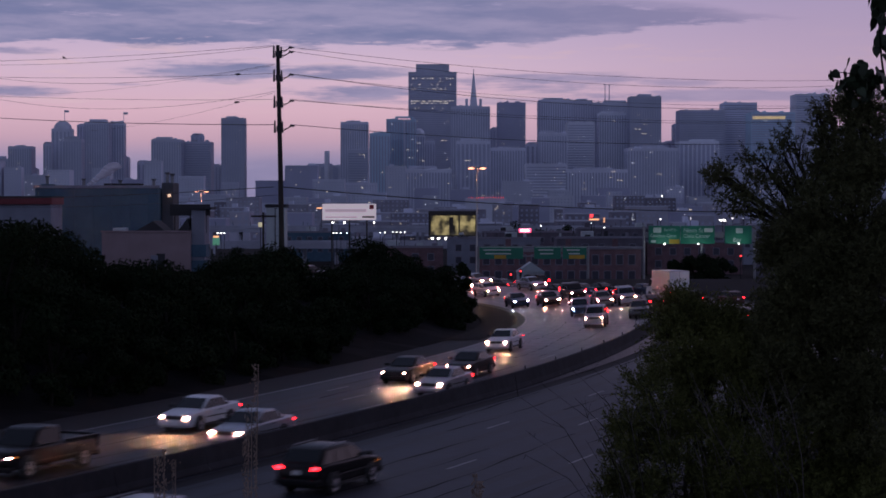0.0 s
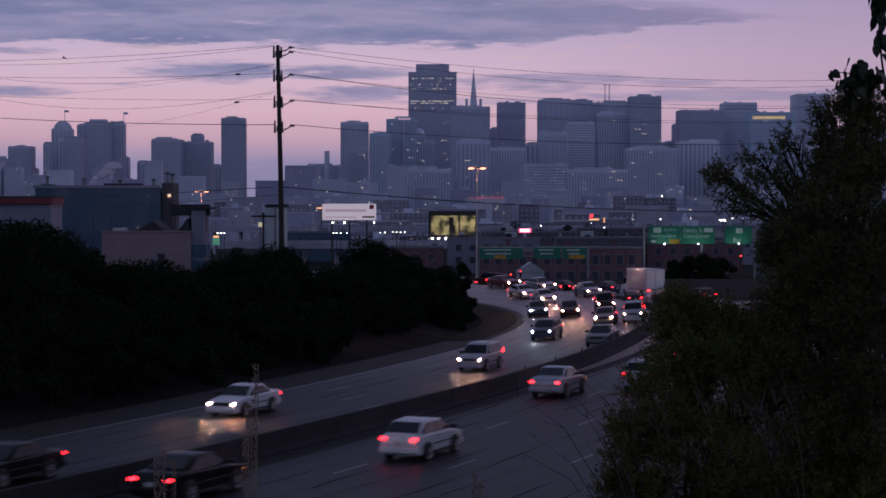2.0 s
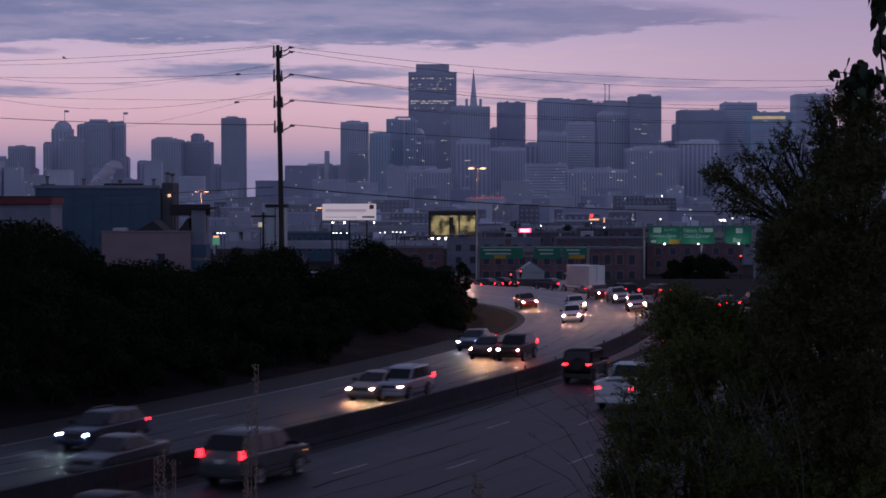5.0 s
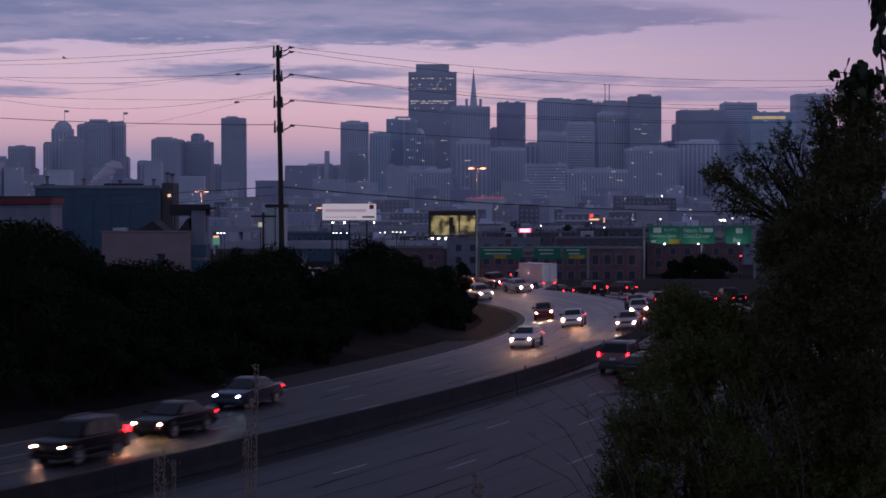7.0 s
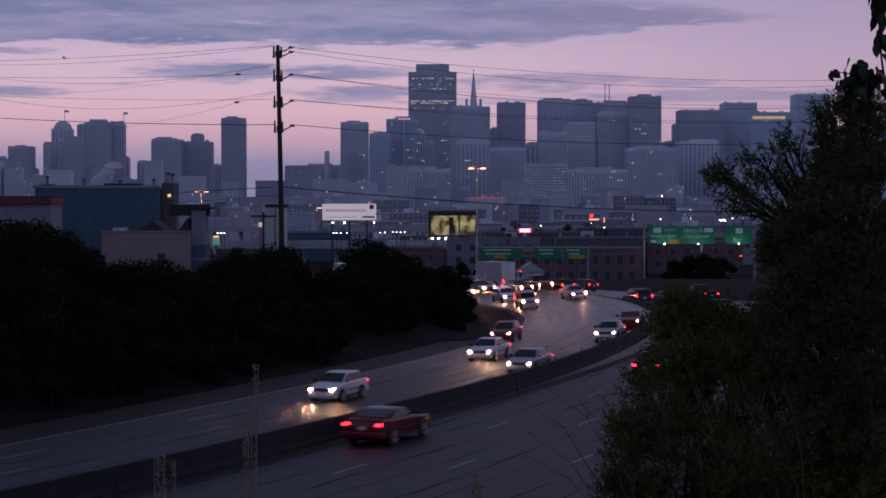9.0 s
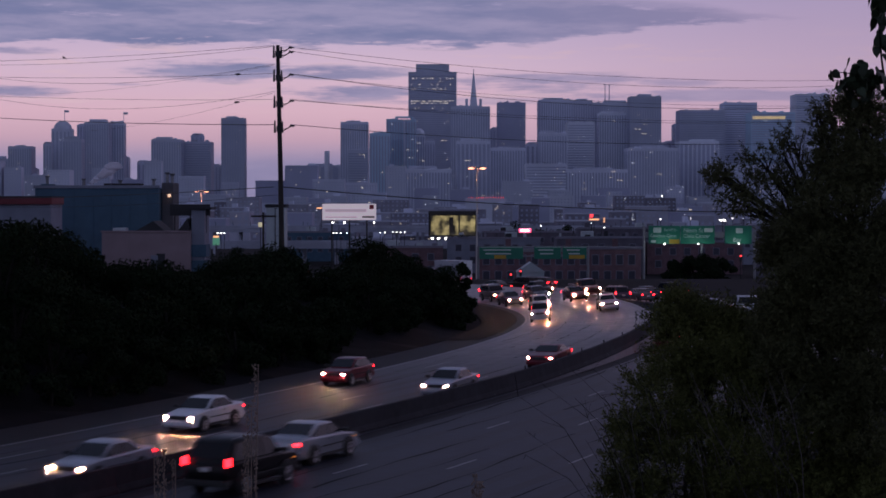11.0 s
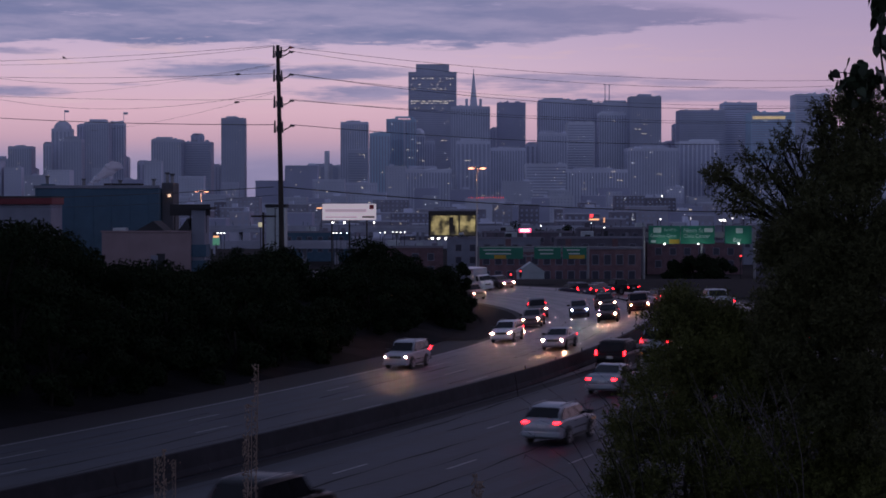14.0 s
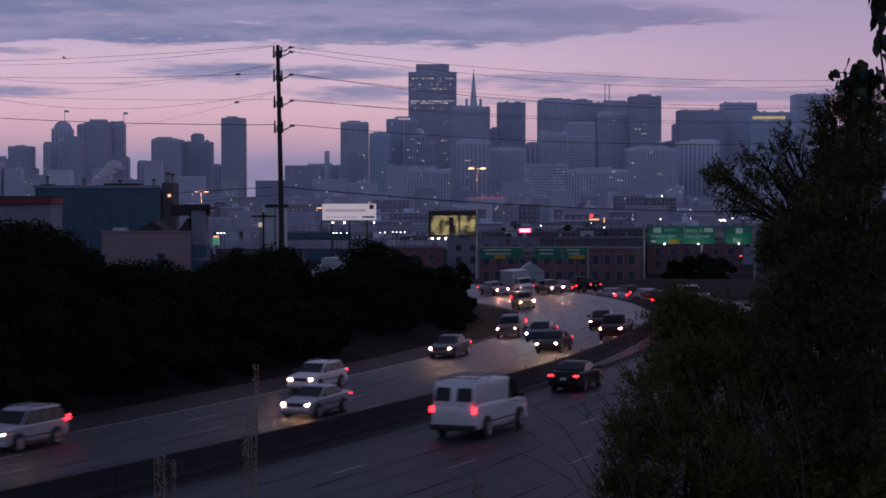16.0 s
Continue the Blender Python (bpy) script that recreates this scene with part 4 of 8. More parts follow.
def build_low_city():
    rng = random.Random(5)
    # (depth, number across, height range)
    for depth, n, lo, hi in ((2500, 30, 16, 46), (2050, 30, 10, 30), (1650, 28, 6, 20), (1300, 26, 2, 12), (1000, 22, -2, 7), (760, 18, -4, 4)):
        span = depth * 0.52
        for i in range(n):
            x = -span / 2 + (i + rng.uniform(0.2, 0.8)) * span / n
            w = span / n * rng.uniform(0.4, 1.25)
            h = rng.uniform(lo, hi)
            if depth > 2400 and x < -60:
                h += 32 * rng.uniform(0.4, 1.0)
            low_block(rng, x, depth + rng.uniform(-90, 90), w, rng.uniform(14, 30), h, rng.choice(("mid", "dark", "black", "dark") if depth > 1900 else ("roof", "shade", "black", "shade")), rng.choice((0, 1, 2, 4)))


build_low_city()


# ---- foliage ----
def leaf_mesh(rng, clumps, count, size, hollow=0.45):
    """Many small folded leaves scattered through egg-shaped clumps."""
    vol = np.array([c[3] * c[4] * c[5] for c in clumps]) ** 0.67
    pick = rng.choice(len(clumps), count, p=vol / vol.sum())
    c = np.array(clumps)[pick]
    v = rng.normal(size=(count, 3))
    v /= np.linalg.norm(v, axis=1)[:, None]
    r = (hollow + (1 - hollow) * rng.random(count) ** 0.5) * (1 + 0.07 * rng.normal(size=count))
    p = c[:, :3] + v * r[:, None] * c[:, 3:6]
    # leaves face roughly outward and up
    n = v + np.array([0, 0, 0.35]) + 0.55 * rng.normal(size=(count, 3))
    n /= np.linalg.norm(n, axis=1)[:, None]
    a = np.cross(n, rng.normal(size=(count, 3)))
    a /= np.linalg.norm(a, axis=1)[:, None]
    b = np.cross(n, a)
    s = size * (0.6 + 0.8 * rng.random(count))[:, None]
    verts = np.stack([p - a * s, p + b * s * 0.42, p + a * s, p - b * s * 0.42], 1).reshape(-1, 3)
    faces = np.arange(count * 4).reshape(-1, 4)
    return verts.tolist(), faces.tolist()


def build_tree(x, y, crown_h, spread_r, seed, leaves, size, mat, label, name="tree", category="tree", low=0.15, group=""):
    rng = np.random.default_rng(seed)
    z0 = float(ground_height([x], [y])[0])
    t = thing(name, pose(x, y, z0), label, category, group)
    bm = bmesh.new()
    add_tube(bm, [(0, 0, -0.4), (0.1, 0, crown_h * 0.3), (0.0, 0.1, crown_h * 0.6)], [spread_r * 0.07, spread_r * 0.055, spread_r * 0.03], 7)
    clumps = []
    for i in range(11):
        a, r = rng.uniform(0, 6.28), spread_r * math.sqrt(rng.uniform(0, 1)) * 0.75
        z = crown_h * rng.uniform(low + 0.1, 0.86) * (1 - 0.25 * (r / spread_r) ** 2)
        q = spread_r * rng.uniform(0.28, 0.5)
        tip = (r * math.cos(a), r * math.sin(a), z)
        clumps.append((*tip, q, q, q * rng.uniform(0.6, 0.9)))
        add_tube(bm, [(0.05, 0, crown_h * 0.25), (tip[0] * 0.5, tip[1] * 0.5, crown_h * 0.3 + z * 0.3), tip], [spread_r * 0.035, spread_r * 0.025, spread_r * 0.01], 5)
    part("trunk", bm, BARK, t)
    raw_mesh("crown", *leaf_mesh(rng, clumps, leaves, size), mat, t)
    return t


def build_left_trees():
    """The dark thicket on the bank: metres along the freeway and left of it, height, spread."""
    row_a = [
        (42, 18.5, 5.62, 1.9),
        (44, 21.5, 7.07, 2.4),
        (46, 18, 5.52, 1.9),
        (48, 21.5, 6.3, 2.4),
        (50, 18.3, 4.46, 1.9),
        (52, 21.6, 6.77, 2.4),
        (54, 17.9, 3.65, 1.9),
        (56, 21.5, 4.64, 2.4),
        (58, 18.3, 3.72, 1.9),
        (60, 21.6, 4.17, 2.4),
        (62, 18.4, 3.38, 1.9),
        (64, 21.5, 4.32, 2.4),
        (66, 18, 4.07, 1.9),
        (68, 21.7, 4.27, 2.4),
        (70, 18, 4.36, 1.9),
        (72, 21.2, 4.15, 2.4),
        (74, 18.4, 3.68, 1.9),
        (76, 21.9, 4.56, 2.4),
        (78, 18.1, 2.16, 1.9),
        (80, 21.6, 4.49, 2.4),
        (82, 18.4, 2.01, 1.9),
        (84, 21.2, 3.18, 2.4),
    ]
    row_b = [
        (88, 21.2, 2.66, 2.4),
        (92, 21.6, 1.97, 2.4),
        (53.5, 27.6, 7.64, 2.9),
        (59, 27.2, 6.68, 2.9),
        (61.5, 33.8, 7.32, 3.2),
        (64.5, 27.4, 4.84, 2.9),
        (67, 33, 6.2, 3.2),
        (70, 26.2, 3.79, 2.9),
        (72.5, 33, 4.85, 3.2),
        (75.5, 26.4, 3.11, 2.9),
        (78, 32.3, 3.07, 3.2),
        (81, 27, 2.74, 2.9),
        (83.5, 33.6, 2.44, 3.2),
        (86.5, 26.6, 4.18, 2.9),
        (89, 33.5, 2.02, 3.2),
        (92, 27.1, 4.43, 2.9),
        (94.5, 32.3, 1.55, 3.2),
        (97.5, 27.9, 3.12, 2.9),
        (100, 32.8, 2.21, 3.2),
        (103, 26.6, 2.09, 2.9),
        (105.5, 33.7, 1.89, 3.2),
        (108.5, 26.2, 1.16, 2.9),
    ]
    row_c = [
        (111, 33.5, 3.09, 3.2),
        (116.5, 32.8, 2.34, 3.2),
        (122, 33.7, 2.31, 3.2),
        (127.5, 33.9, 1.94, 3.2),
        (133, 33.4, 1.1, 3.2),
        (98, 20.5, 4.4, 2.2),
        (102, 20.5, 4.21, 2.2),
        (103, 24, 3.03, 2.5),
        (106, 20.5, 3.83, 2.2),
        (107, 24, 3.3, 2.5),
        (110, 20.5, 3.59, 2.2),
        (111, 24, 3.74, 2.5),
        (114, 20.5, 3.43, 2.2),
        (115, 24, 3.94, 2.5),
        (117, 17.8, 2.85, 1.7),
        (118, 20.5, 3.38, 2.2),
        (119, 24, 3.8, 2.5),
        (122, 20.5, 3.22, 2.2),
        (123, 24, 3.54, 2.5),
        (120, 19.5, 4.15, 2.2),
        (122, 24.9, 3.59, 2.6),
        (120, 17.6, 2.54, 1.5),
    ]
    row_d = [
        (124.5, 19.3, 4.07, 2.2),
        (126.5, 25, 3.45, 2.6),
        (129, 19.9, 3.76, 2.2),
        (131, 23.7, 3.1, 2.6),
        (129, 17.6, 2.09, 1.5),
        (133.5, 19.7, 3.69, 2.2),
        (135.5, 23.8, 2.98, 2.6),
        (133.5, 17.6, 2.02, 1.5),
        (138, 19.5, 3.69, 2.2),
        (140, 24, 2.96, 2.6),
        (138, 17.6, 2.13, 1.5),
        (142.5, 19.1, 3.67, 2.2),
        (144.5, 24, 2.97, 2.6),
        (142.5, 17.6, 2.2, 1.5),
        (147, 20.1, 3.3, 2.2),
        (149, 23.6, 2.97, 2.6),
        (147, 17.6, 2.21, 1.5),
        (151.5, 19.8, 3.21, 2.2),
        (153.5, 23.9, 3.18, 2.6),
        (151.5, 17.6, 2.17, 1.5),
        (156, 19.3, 3.28, 2.2),
        (158, 24.8, 2.57, 2.6),
    ]
    row_e = [
        (156, 17.6, 2.05, 1.5),
        (160.5, 19.1, 3.14, 2.2),
        (162.5, 23.6, 2.94, 2.6),
        (160.5, 17.6, 1.95, 1.5),
        (165, 20.1, 3.37, 2.2),
        (165, 17.6, 1.87, 1.5),
        (169.5, 19.9, 3.81, 2.2),
        (171.5, 24.2, 1, 2.6),
        (169.5, 17.6, 2, 1.5),
        (174, 19.9, 3.86, 2.2),
        (174, 17.6, 2.24, 1.5),
        (126, 19, 3.2, 2),
        (130, 21.5, 4.24, 2.2),
        (134, 19, 3.6, 2),
        (138, 18, 3, 1.8),
        (142, 20, 4.4, 2.2),
        (146, 18, 3.4, 1.8),
        (149, 21.5, 5, 2.2),
        (140, 25, 5.4, 2.6),
        (128, 26, 4.8, 2.6),
        (157, 20.5, 5.17, 1.9),
        (160, 23, 5.41, 2.2),
    ]
    row_f = [
        (152, 19, 4.83, 2),
        (164, 19.5, 6, 1.8),
        (162, 17.8, 4.6, 1.6),
        (55.4, 28.2, 7.56, 2.6),
        (59.4, 29.4, 6.85, 2.6),
        (63.6, 30.6, 6.24, 2.6),
        (64, 29.5, 5.82, 2.6),
        (68.2, 30.5, 5.54, 2.6),
        (50.4, 24, 7.95, 2.6),
        (56.4, 25.7, 6.79, 2.6),
        (96.6, 28.8, 4.16, 2.6),
        (100, 29, 4.14, 2.6),
        (128.7, 21.1, 4.01, 2.6),
        (128.7, 20.1, 4.75, 2.6),
        (128.8, 19, 5.25, 2.6),
    ]
    rows = row_a + row_b + row_c + row_d + row_e + row_f
    for i, (s, left, h, r) in enumerate(rows):
        x, y, _, _ = on_road(s, -left)
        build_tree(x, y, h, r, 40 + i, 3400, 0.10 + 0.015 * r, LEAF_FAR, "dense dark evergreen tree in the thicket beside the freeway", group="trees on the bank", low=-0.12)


build_left_trees()


def build_far_trees():
    """Dark street trees beyond the bend and between the roofs, and a slim one at the thicket's end."""
    for i, (x, y, top, r, n) in enumerate(((1.9, 165, 6.1, 1.0, 2600), (37.6, 300, 1.4, 2.5, 3000), (39.9, 302, 2.2, 2.8, 3000), (42.4, 299, 2.6, 2.8, 3000), (45.2, 304, 2.0, 3.0, 3000),
                                           (16, 620, 5.8, 4.5, 1800), (24, 625, 6.4, 5.0, 1800), (33, 618, 6.0, 5.0, 1800), (41, 622, 5.4, 4.0, 1800), (-52, 470, 0.2, 4.0, 1800), (-44, 475, -0.6, 4.0, 1800), (66, 560, 5.4, 5.0, 1800))):
        h = top - float(ground_height([x], [y])[0])
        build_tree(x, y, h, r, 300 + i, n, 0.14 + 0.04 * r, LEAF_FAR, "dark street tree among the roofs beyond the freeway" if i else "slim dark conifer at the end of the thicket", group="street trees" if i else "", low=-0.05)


build_far_trees()

# ---- buildings on the near side of the city ----
WALL_BLUE = material("grey_blue_siding", (0.062, 0.112, 0.165), 0.85, grain=0.2, scale=0.5, spec=0.2)
WALL_WHITE = material("whitewashed_wall", (0.20, 0.21, 0.27), 0.85, grain=0.2, scale=0.5, spec=0.2)
WALL_PINK = material("faded_pink_stucco", (0.27, 0.20, 0.22), 0.9, grain=0.2, scale=0.5, spec=0.2)
WALL_GREY = material("grey_stucco", (0.115, 0.105, 0.135), 0.9, grain=0.3, scale=0.5, spec=0.2)
ROOF_RED = material("red_roof_band", (0.15, 0.025, 0.035), 0.7, grain=0.25, scale=0.6)
ROOF_DARK = material("dark_roofing", (0.03, 0.03, 0.037), 0.9, grain=0.3, scale=0.6)
BRICK = material("dusky_brick", (0.155, 0.095, 0.11), 0.9, grain=0.4, scale=0.8, obj=0.15, spec=0.2)
PALE_TRIM = material("pale_stone_trim", (0.20, 0.19, 0.24), 0.9, grain=0.15, scale=0.6)
SHED = material("pale_metal_shed", (0.40, 0.44, 0.48), 0.6, grain=0.15, scale=0.4)
PANE = glass_dark("window_pane", (0.05, 0.05, 0.075), 0.3)
SIGN_GREEN = material("green_sign_sheet", (0.006, 0.16, 0.10), 0.5, grain=0.12, scale=0.8)
SIGN_YELLOW = material("yellow_exit_panel", (0.45, 0.27, 0.02), 0.5, grain=0.12, scale=0.8)
SIGN_WHITE = material("white_sign_letters", (0.50, 0.58, 0.54), 0.5, grain=0.05)
# Deck colour is lightened to hold mid-distance haze and traffic glow.
DECK = material("hazy_viaduct_concrete", (0.36, 0.37, 0.46), 0.9, grain=0.2, scale=0.3, spec=0.2)
# Billboard faces glow by material in place of the floodlights' wash.
BOARD_WHITE = glowing("lit_white_poster", (0.84, 0.70, 0.76), 0.38)
BOARD_PALE = glowing("lit_pale_picture", (1.0, 0.84, 0.50), 0.34)


def picture_glow(name):
    """A picture glowing in place of its floodlights: golden haze broken by dark leafy shapes."""
    m = glowing(name, (1.0, 0.68, 0.22), 0.5)
    nt = m.node_tree
    tc, n, r = nt.nodes.new("ShaderNodeTexCoord"), nt.nodes.new("ShaderNodeTexNoise"), nt.nodes.new("ShaderNodeValToRGB")
    n.inputs["Scale"].default_value, n.inputs["Detail"].default_value = 0.45, 8
    nt.nodes["Principled BSDF"].inputs["Base Color"].default_value = (0.05, 0.04, 0.03, 1)
    nt.links.new(tc.outputs["Object"], n.inputs[0])
    nt.links.new(n.outputs[0], r.inputs[0])
    e = r.color_ramp.elements
    e[0].position, e[0].color = 0.42, (0.03, 0.025, 0.012, 1)
    e[1].position, e[1].color = 0.72, (1.0, 0.80, 0.36, 1)
    nt.links.new(r.outputs[0], nt.nodes["Principled BSDF"].inputs["Emission Color"])
    return m


BOARD_PICTURE = picture_glow("golden_picture")
BOARD_DARK = material("dark_poster", (0.03, 0.025, 0.025), 0.7, grain=0.3, scale=0.5)
BOARD_GREY = glowing("faint_print", (0.55, 0.42, 0.50), 0.38)
BOARD_RED = material("red_print", (0.30, 0.03, 0.05), 0.8, grain=0.1)
PINK_SIGN = glowing("pink_neon_sign", (1.0, 0.09, 0.2), 3.0)
LIT_ORANGE = glowing("lit_orange_column", (1.0, 0.62, 0.38), 0.8)
LIT_PINK = glowing("lit_pink_strip", (1.0, 0.55, 0.6), 0.6)
GREEN_GLOW = glowing("green_lit_shopfront", (0.25, 0.75, 0.45), 0.15)
WALL_LAMP = glowing("peach_wall_lamp", (1.0, 0.62, 0.42), 1.0)
ORANGE_GLOW = glowing("orange_lit_shopfront", (1.0, 0.42, 0.2), 1.4)


def with_windows(b, x0, x1, z0, z1, cols, rows, w, h, frame_mat=None, y=0.0):
    """Sash windows set into a front wall, each with frame and pane."""
    for i in range(cols):
        for j in range(rows):
            cx, cz = x0 + (i + 0.5) * (x1 - x0) / cols, z0 + (j + 0.5) * (z1 - z0) / rows
            win = part("window", box(cx - w / 2 - 0.12, cx + w / 2 + 0.12, y - 0.10, y + 0.05, cz - h / 2 - 0.12, cz + h / 2 + 0.12, 0.02), frame_mat or PALE_TRIM, b)
            part("pane", box(cx - w / 2, cx + w / 2, y - 0.13, y - 0.08, cz - h / 2, cz + h / 2), PANE, win)


def build_left_buildings():
    b = thing("warehouse", pose(-46.8, 262, 0), "long grey-blue windowless warehouse with a flat parapet roof", "warehouse")
    part("wall", box(-10.5, 6.9, 0, 11, -9, 12.5, 0.1), WALL_BLUE, b)
    part("parapet", box(-10.7, 7.0, -0.2, 0.3, 12.5, 12.9, 0.05), WALL_WHITE, b)
    for i in range(7):
        x = -10.2 + i * 2.6
        part("pilaster", box(x - 0.08, x + 0.08, -0.1, 0.05, -9, 12.3, 0.02), WALL_BLUE, b)
    part("stair_tower", box(7.0, 8.6, 2, 8, -9, 13.3, 0.1), material("grey_brown_stucco", (0.075, 0.075, 0.09), 0.9, grain=0.2, scale=0.6), b)
    for x, z, h in ((-9.6, 12.5, 1.5), (-4.4, 12.9, 0.7), (0.8, 12.9, 0.5), (5.6, 12.9, 0.7), (7.5, 13.3, 1.2), (8.2, 13.3, 1.0)):
        part("roof_vent", tube([(x, 4, z), (x, 4, z + h), (x, 4, z + h + 0.3)], [0.22, 0.22, 0.4], 8), GREY_METAL, b)
    part("skylight", box(-1.2, 4.0, 2, 5, 12.8, 13.2, 0.1), ROOF_DARK, b)
    part("roof_hatch", box(-9.9, -8.4, 1, 4, 12.4, 13.1, 0.1), WALL_BLUE, b)
    part("wall_lamp", box(7.9, 8.3, 1.6, 1.99, 11.3, 11.7, 0.1), WALL_LAMP, b, "glowing peach wall lamp")

    b = thing("low_store", pose(-56, 235, 0), "low white building with a dark red roof band", "building")
    part("wall", box(-12, 6.6, 0, 7, -8, 10.2, 0.08), WALL_WHITE, b)
    part("roof_band", box(-12.2, 6.8, -0.4, 7.2, 10.2, 11.1, 0.08), ROOF_RED, b)
    part("roof_flashing", box(-12.2, 6.9, -0.45, 7.3, 11.1, 11.25, 0.02), ROOF_DARK, b)

    b = thing("pink_building", pose(-33.0, 212, 0), "faded pink stucco building with stepped dark roofs", "building")
    part("wall", box(-5.8, 4.3, 0, 8, -6, 7.0, 0.08), WALL_PINK, b)
    part("parapet", box(-5.9, 4.4, -0.1, 0.3, 7.0, 7.2, 0.03), WALL_PINK, b)
    for x0, x1, h in ((-2.4, 1.4, 1.3), (2.6, 4.2, 1.6)):
        bm = bmesh.new()
        a, c, d = bm.verts.new((x0, 1, 7.0)), bm.verts.new((x1, 1, 7.0)), bm.verts.new(((x0 + x1) / 2 + 0.4, 1, 7.0 + h))
        f = bm.faces.new((a, c, d))
        ext = bmesh.ops.extrude_face_region(bm, geom=[f])
        bmesh.ops.translate(bm, vec=(0, 6, 0), verts=[v for v in ext["geom"] if isinstance(v, bmesh.types.BMVert)])
        part("gable_roof", bm, ROOF_DARK, b)
    part("roof_unit", box(-4.9, -3.4, 2, 4, 7.0, 7.5, 0.12), SHED, b)
    part("doorway", box(0.4, 1.4, -0.1, 0.1, 1.6, 4.6, 0.03), ROOF_DARK, b)
    for z in (3.2, 5.0):
        part("annex_band", box(4.3, 6.0, 0.5, 4, z - 0.8, z + 0.6, 0.05), WALL_BLUE, b)
    part("annex", box(4.3, 5.8, 0.8, 5, -6, 9.6, 0.08), WALL_WHITE, b)
    part("annex_roof", box(4.2, 6.6, 0.4, 5.4, 9.6, 9.9, 0.05), ROOF_DARK, b)
    part("pale_door", box(-0.2, 0.6, -0.15, 0.05, 2.0, 4.4, 0.03), WALL_WHITE, b)

    b = thing("rooftop_billboard", pose(-29.0, 214, 0), "dark billboard seen from behind, on steel legs", "billboard")
    part("panel", box(-2.3, 2.3, -0.15, 0.15, 8.9, 10.2, 0.03), ROOF_DARK, b)
    for x in (-1.8, 0.0, 1.8):
        part("leg", tube([(x, 0.3, 6.9), (x, 0.2, 10.0)], 0.07), DARK_METAL, b)

    b = thing("gas_station_sign", pose(-36.5, 300, 0), "small lit green and orange roadside sign", "sign")
    part("post", tube([(0, 0, -9), (0, 0, 4.0)], 0.12), DARK_METAL, b)
    part("panel", box(-0.55, 0.55, -0.1, 0.1, 3.7, 4.9, 0.04), GREEN_GLOW, b)
    part("top_panel", box(-0.45, 0.45, -0.1, 0.1, 4.95, 5.2, 0.03), ORANGE_GLOW, b)


build_left_buildings()


def build_middle_city():
    # brick block beyond the bend
    b = thing("brick_building", pose(20.9, 336, 0), "long dark brick building with rows of sash windows", "building")
    part("wall", box(-14.8, 14.8, 0, 14, -9, 2.2, 0.08), BRICK, b)
    part("cornice", box(-15.1, 15.1, -0.35, 0.4, 2.2, 2.7, 0.08), PALE_TRIM, b)
    part("roof", box(-14.9, 14.9, 0.4, 14, 2.2, 2.5, 0.05), ROOF_DARK, b)
    with_windows(b, -14.2, 14.2, -7.0, 1.8, 13, 3, 1.1, 1.7)
    for x in (-9.0, 2.0, 10.5):
        part("chimney", box(x - 0.5, x + 0.5, 4, 5, 2.4, 4.0, 0.05), BRICK, b)
    b = thing("white_house", pose(15.2, 322, 0), "small pale gabled shed by the freeway", "house")
    part("wall", box(-2.3, 2.3, 0, 5, -9, -1.4, 0.05), SHED, b)
    bm = bmesh.new()
    f = bm.faces.new([bm.verts.new(p) for p in ((-2.5, -0.2, -1.4), (2.5, -0.2, -1.4), (0, -0.2, 0.3))])
    ext = bmesh.ops.extrude_face_region(bm, geom=[f])
    bmesh.ops.translate(bm, vec=(0, 5.4, 0), verts=[v for v in ext["geom"] if isinstance(v, bmesh.types.BMVert)])
    part("gable_roof", bm, SHED, b)
    # flat-roofed blocks behind it
    rng = random.Random(21)
    for x, y, w, h, m in ((-8, 420, 16, 0.6, BRICK), (12, 440, 22, 2.2, WALL_WHITE), (36, 425, 20, 2.6, WALL_GREY), (58, 430, 22, 1.6, BRICK), (78, 400, 18, 3.2, WALL_GREY),
                         (24, 520, 26, 2.6, WALL_GREY), (54, 540, 30, 3.4, WALL_GREY), (-40, 560, 24, 2.0, WALL_BLUE), (88, 520, 24, 4.2, WALL_WHITE), (-72, 430, 20, 1.5, WALL_WHITE)):
        b = thing("city_block", pose(x, y, 0), "dusky flat-roofed city building with a row of windows", "building", "near city buildings")
        part("wall", box(-w / 2, w / 2, 0, 12, -10, h, 0.08), m, b)
        part("parapet", box(-w / 2 - 0.15, w / 2 + 0.15, -0.15, 0.3, h, h + 0.5, 0.05), PALE_TRIM, b)
        with_windows(b, -w / 2 + 1, w / 2 - 1, h - 6.4, h - 0.6, int(w / 3.4), 2, 1.3, 1.5)
        c = rng.uniform(-0.3, 0.3) * w
        part("roof_unit", box(c - 1.4, c + 1.4, 3, 6, h, h + 1.6, 0.1), SHED, b)
        # vents, tanks and ducts on the roof
        for _ in range(5):
            c, q, up = rng.uniform(-0.46, 0.46) * w, rng.uniform(0.2, 0.9), rng.uniform(0.5, 1.7)
            part("roof_box", box(c - q, c + q, 2, 2 + q * 2, h, h + up, 0.06), rng.choice((ROOF_DARK, SHED, WALL_GREY, PALE_TRIM)), b)
        for _ in range(4):
            c, up = rng.uniform(-0.46, 0.46) * w, rng.uniform(0.8, 2.6)
            part("vent_pipe", tube([(c, 3, h), (c, 3, h + up)], 0.1, 6), DARK_METAL, b)
    b = thing("pale_shed", pose(-44.5, 497, 0), "tall pale metal storage shed with a ribbed front", "shed")
    part("wall", box(-2.6, 2.4, 0, 8, -10, 9.6, 0.06), SHED, b)
    part("roof", box(-2.9, 2.7, -0.3, 8.3, 9.6, 10.5, 0.05), ROOF_DARK, b)
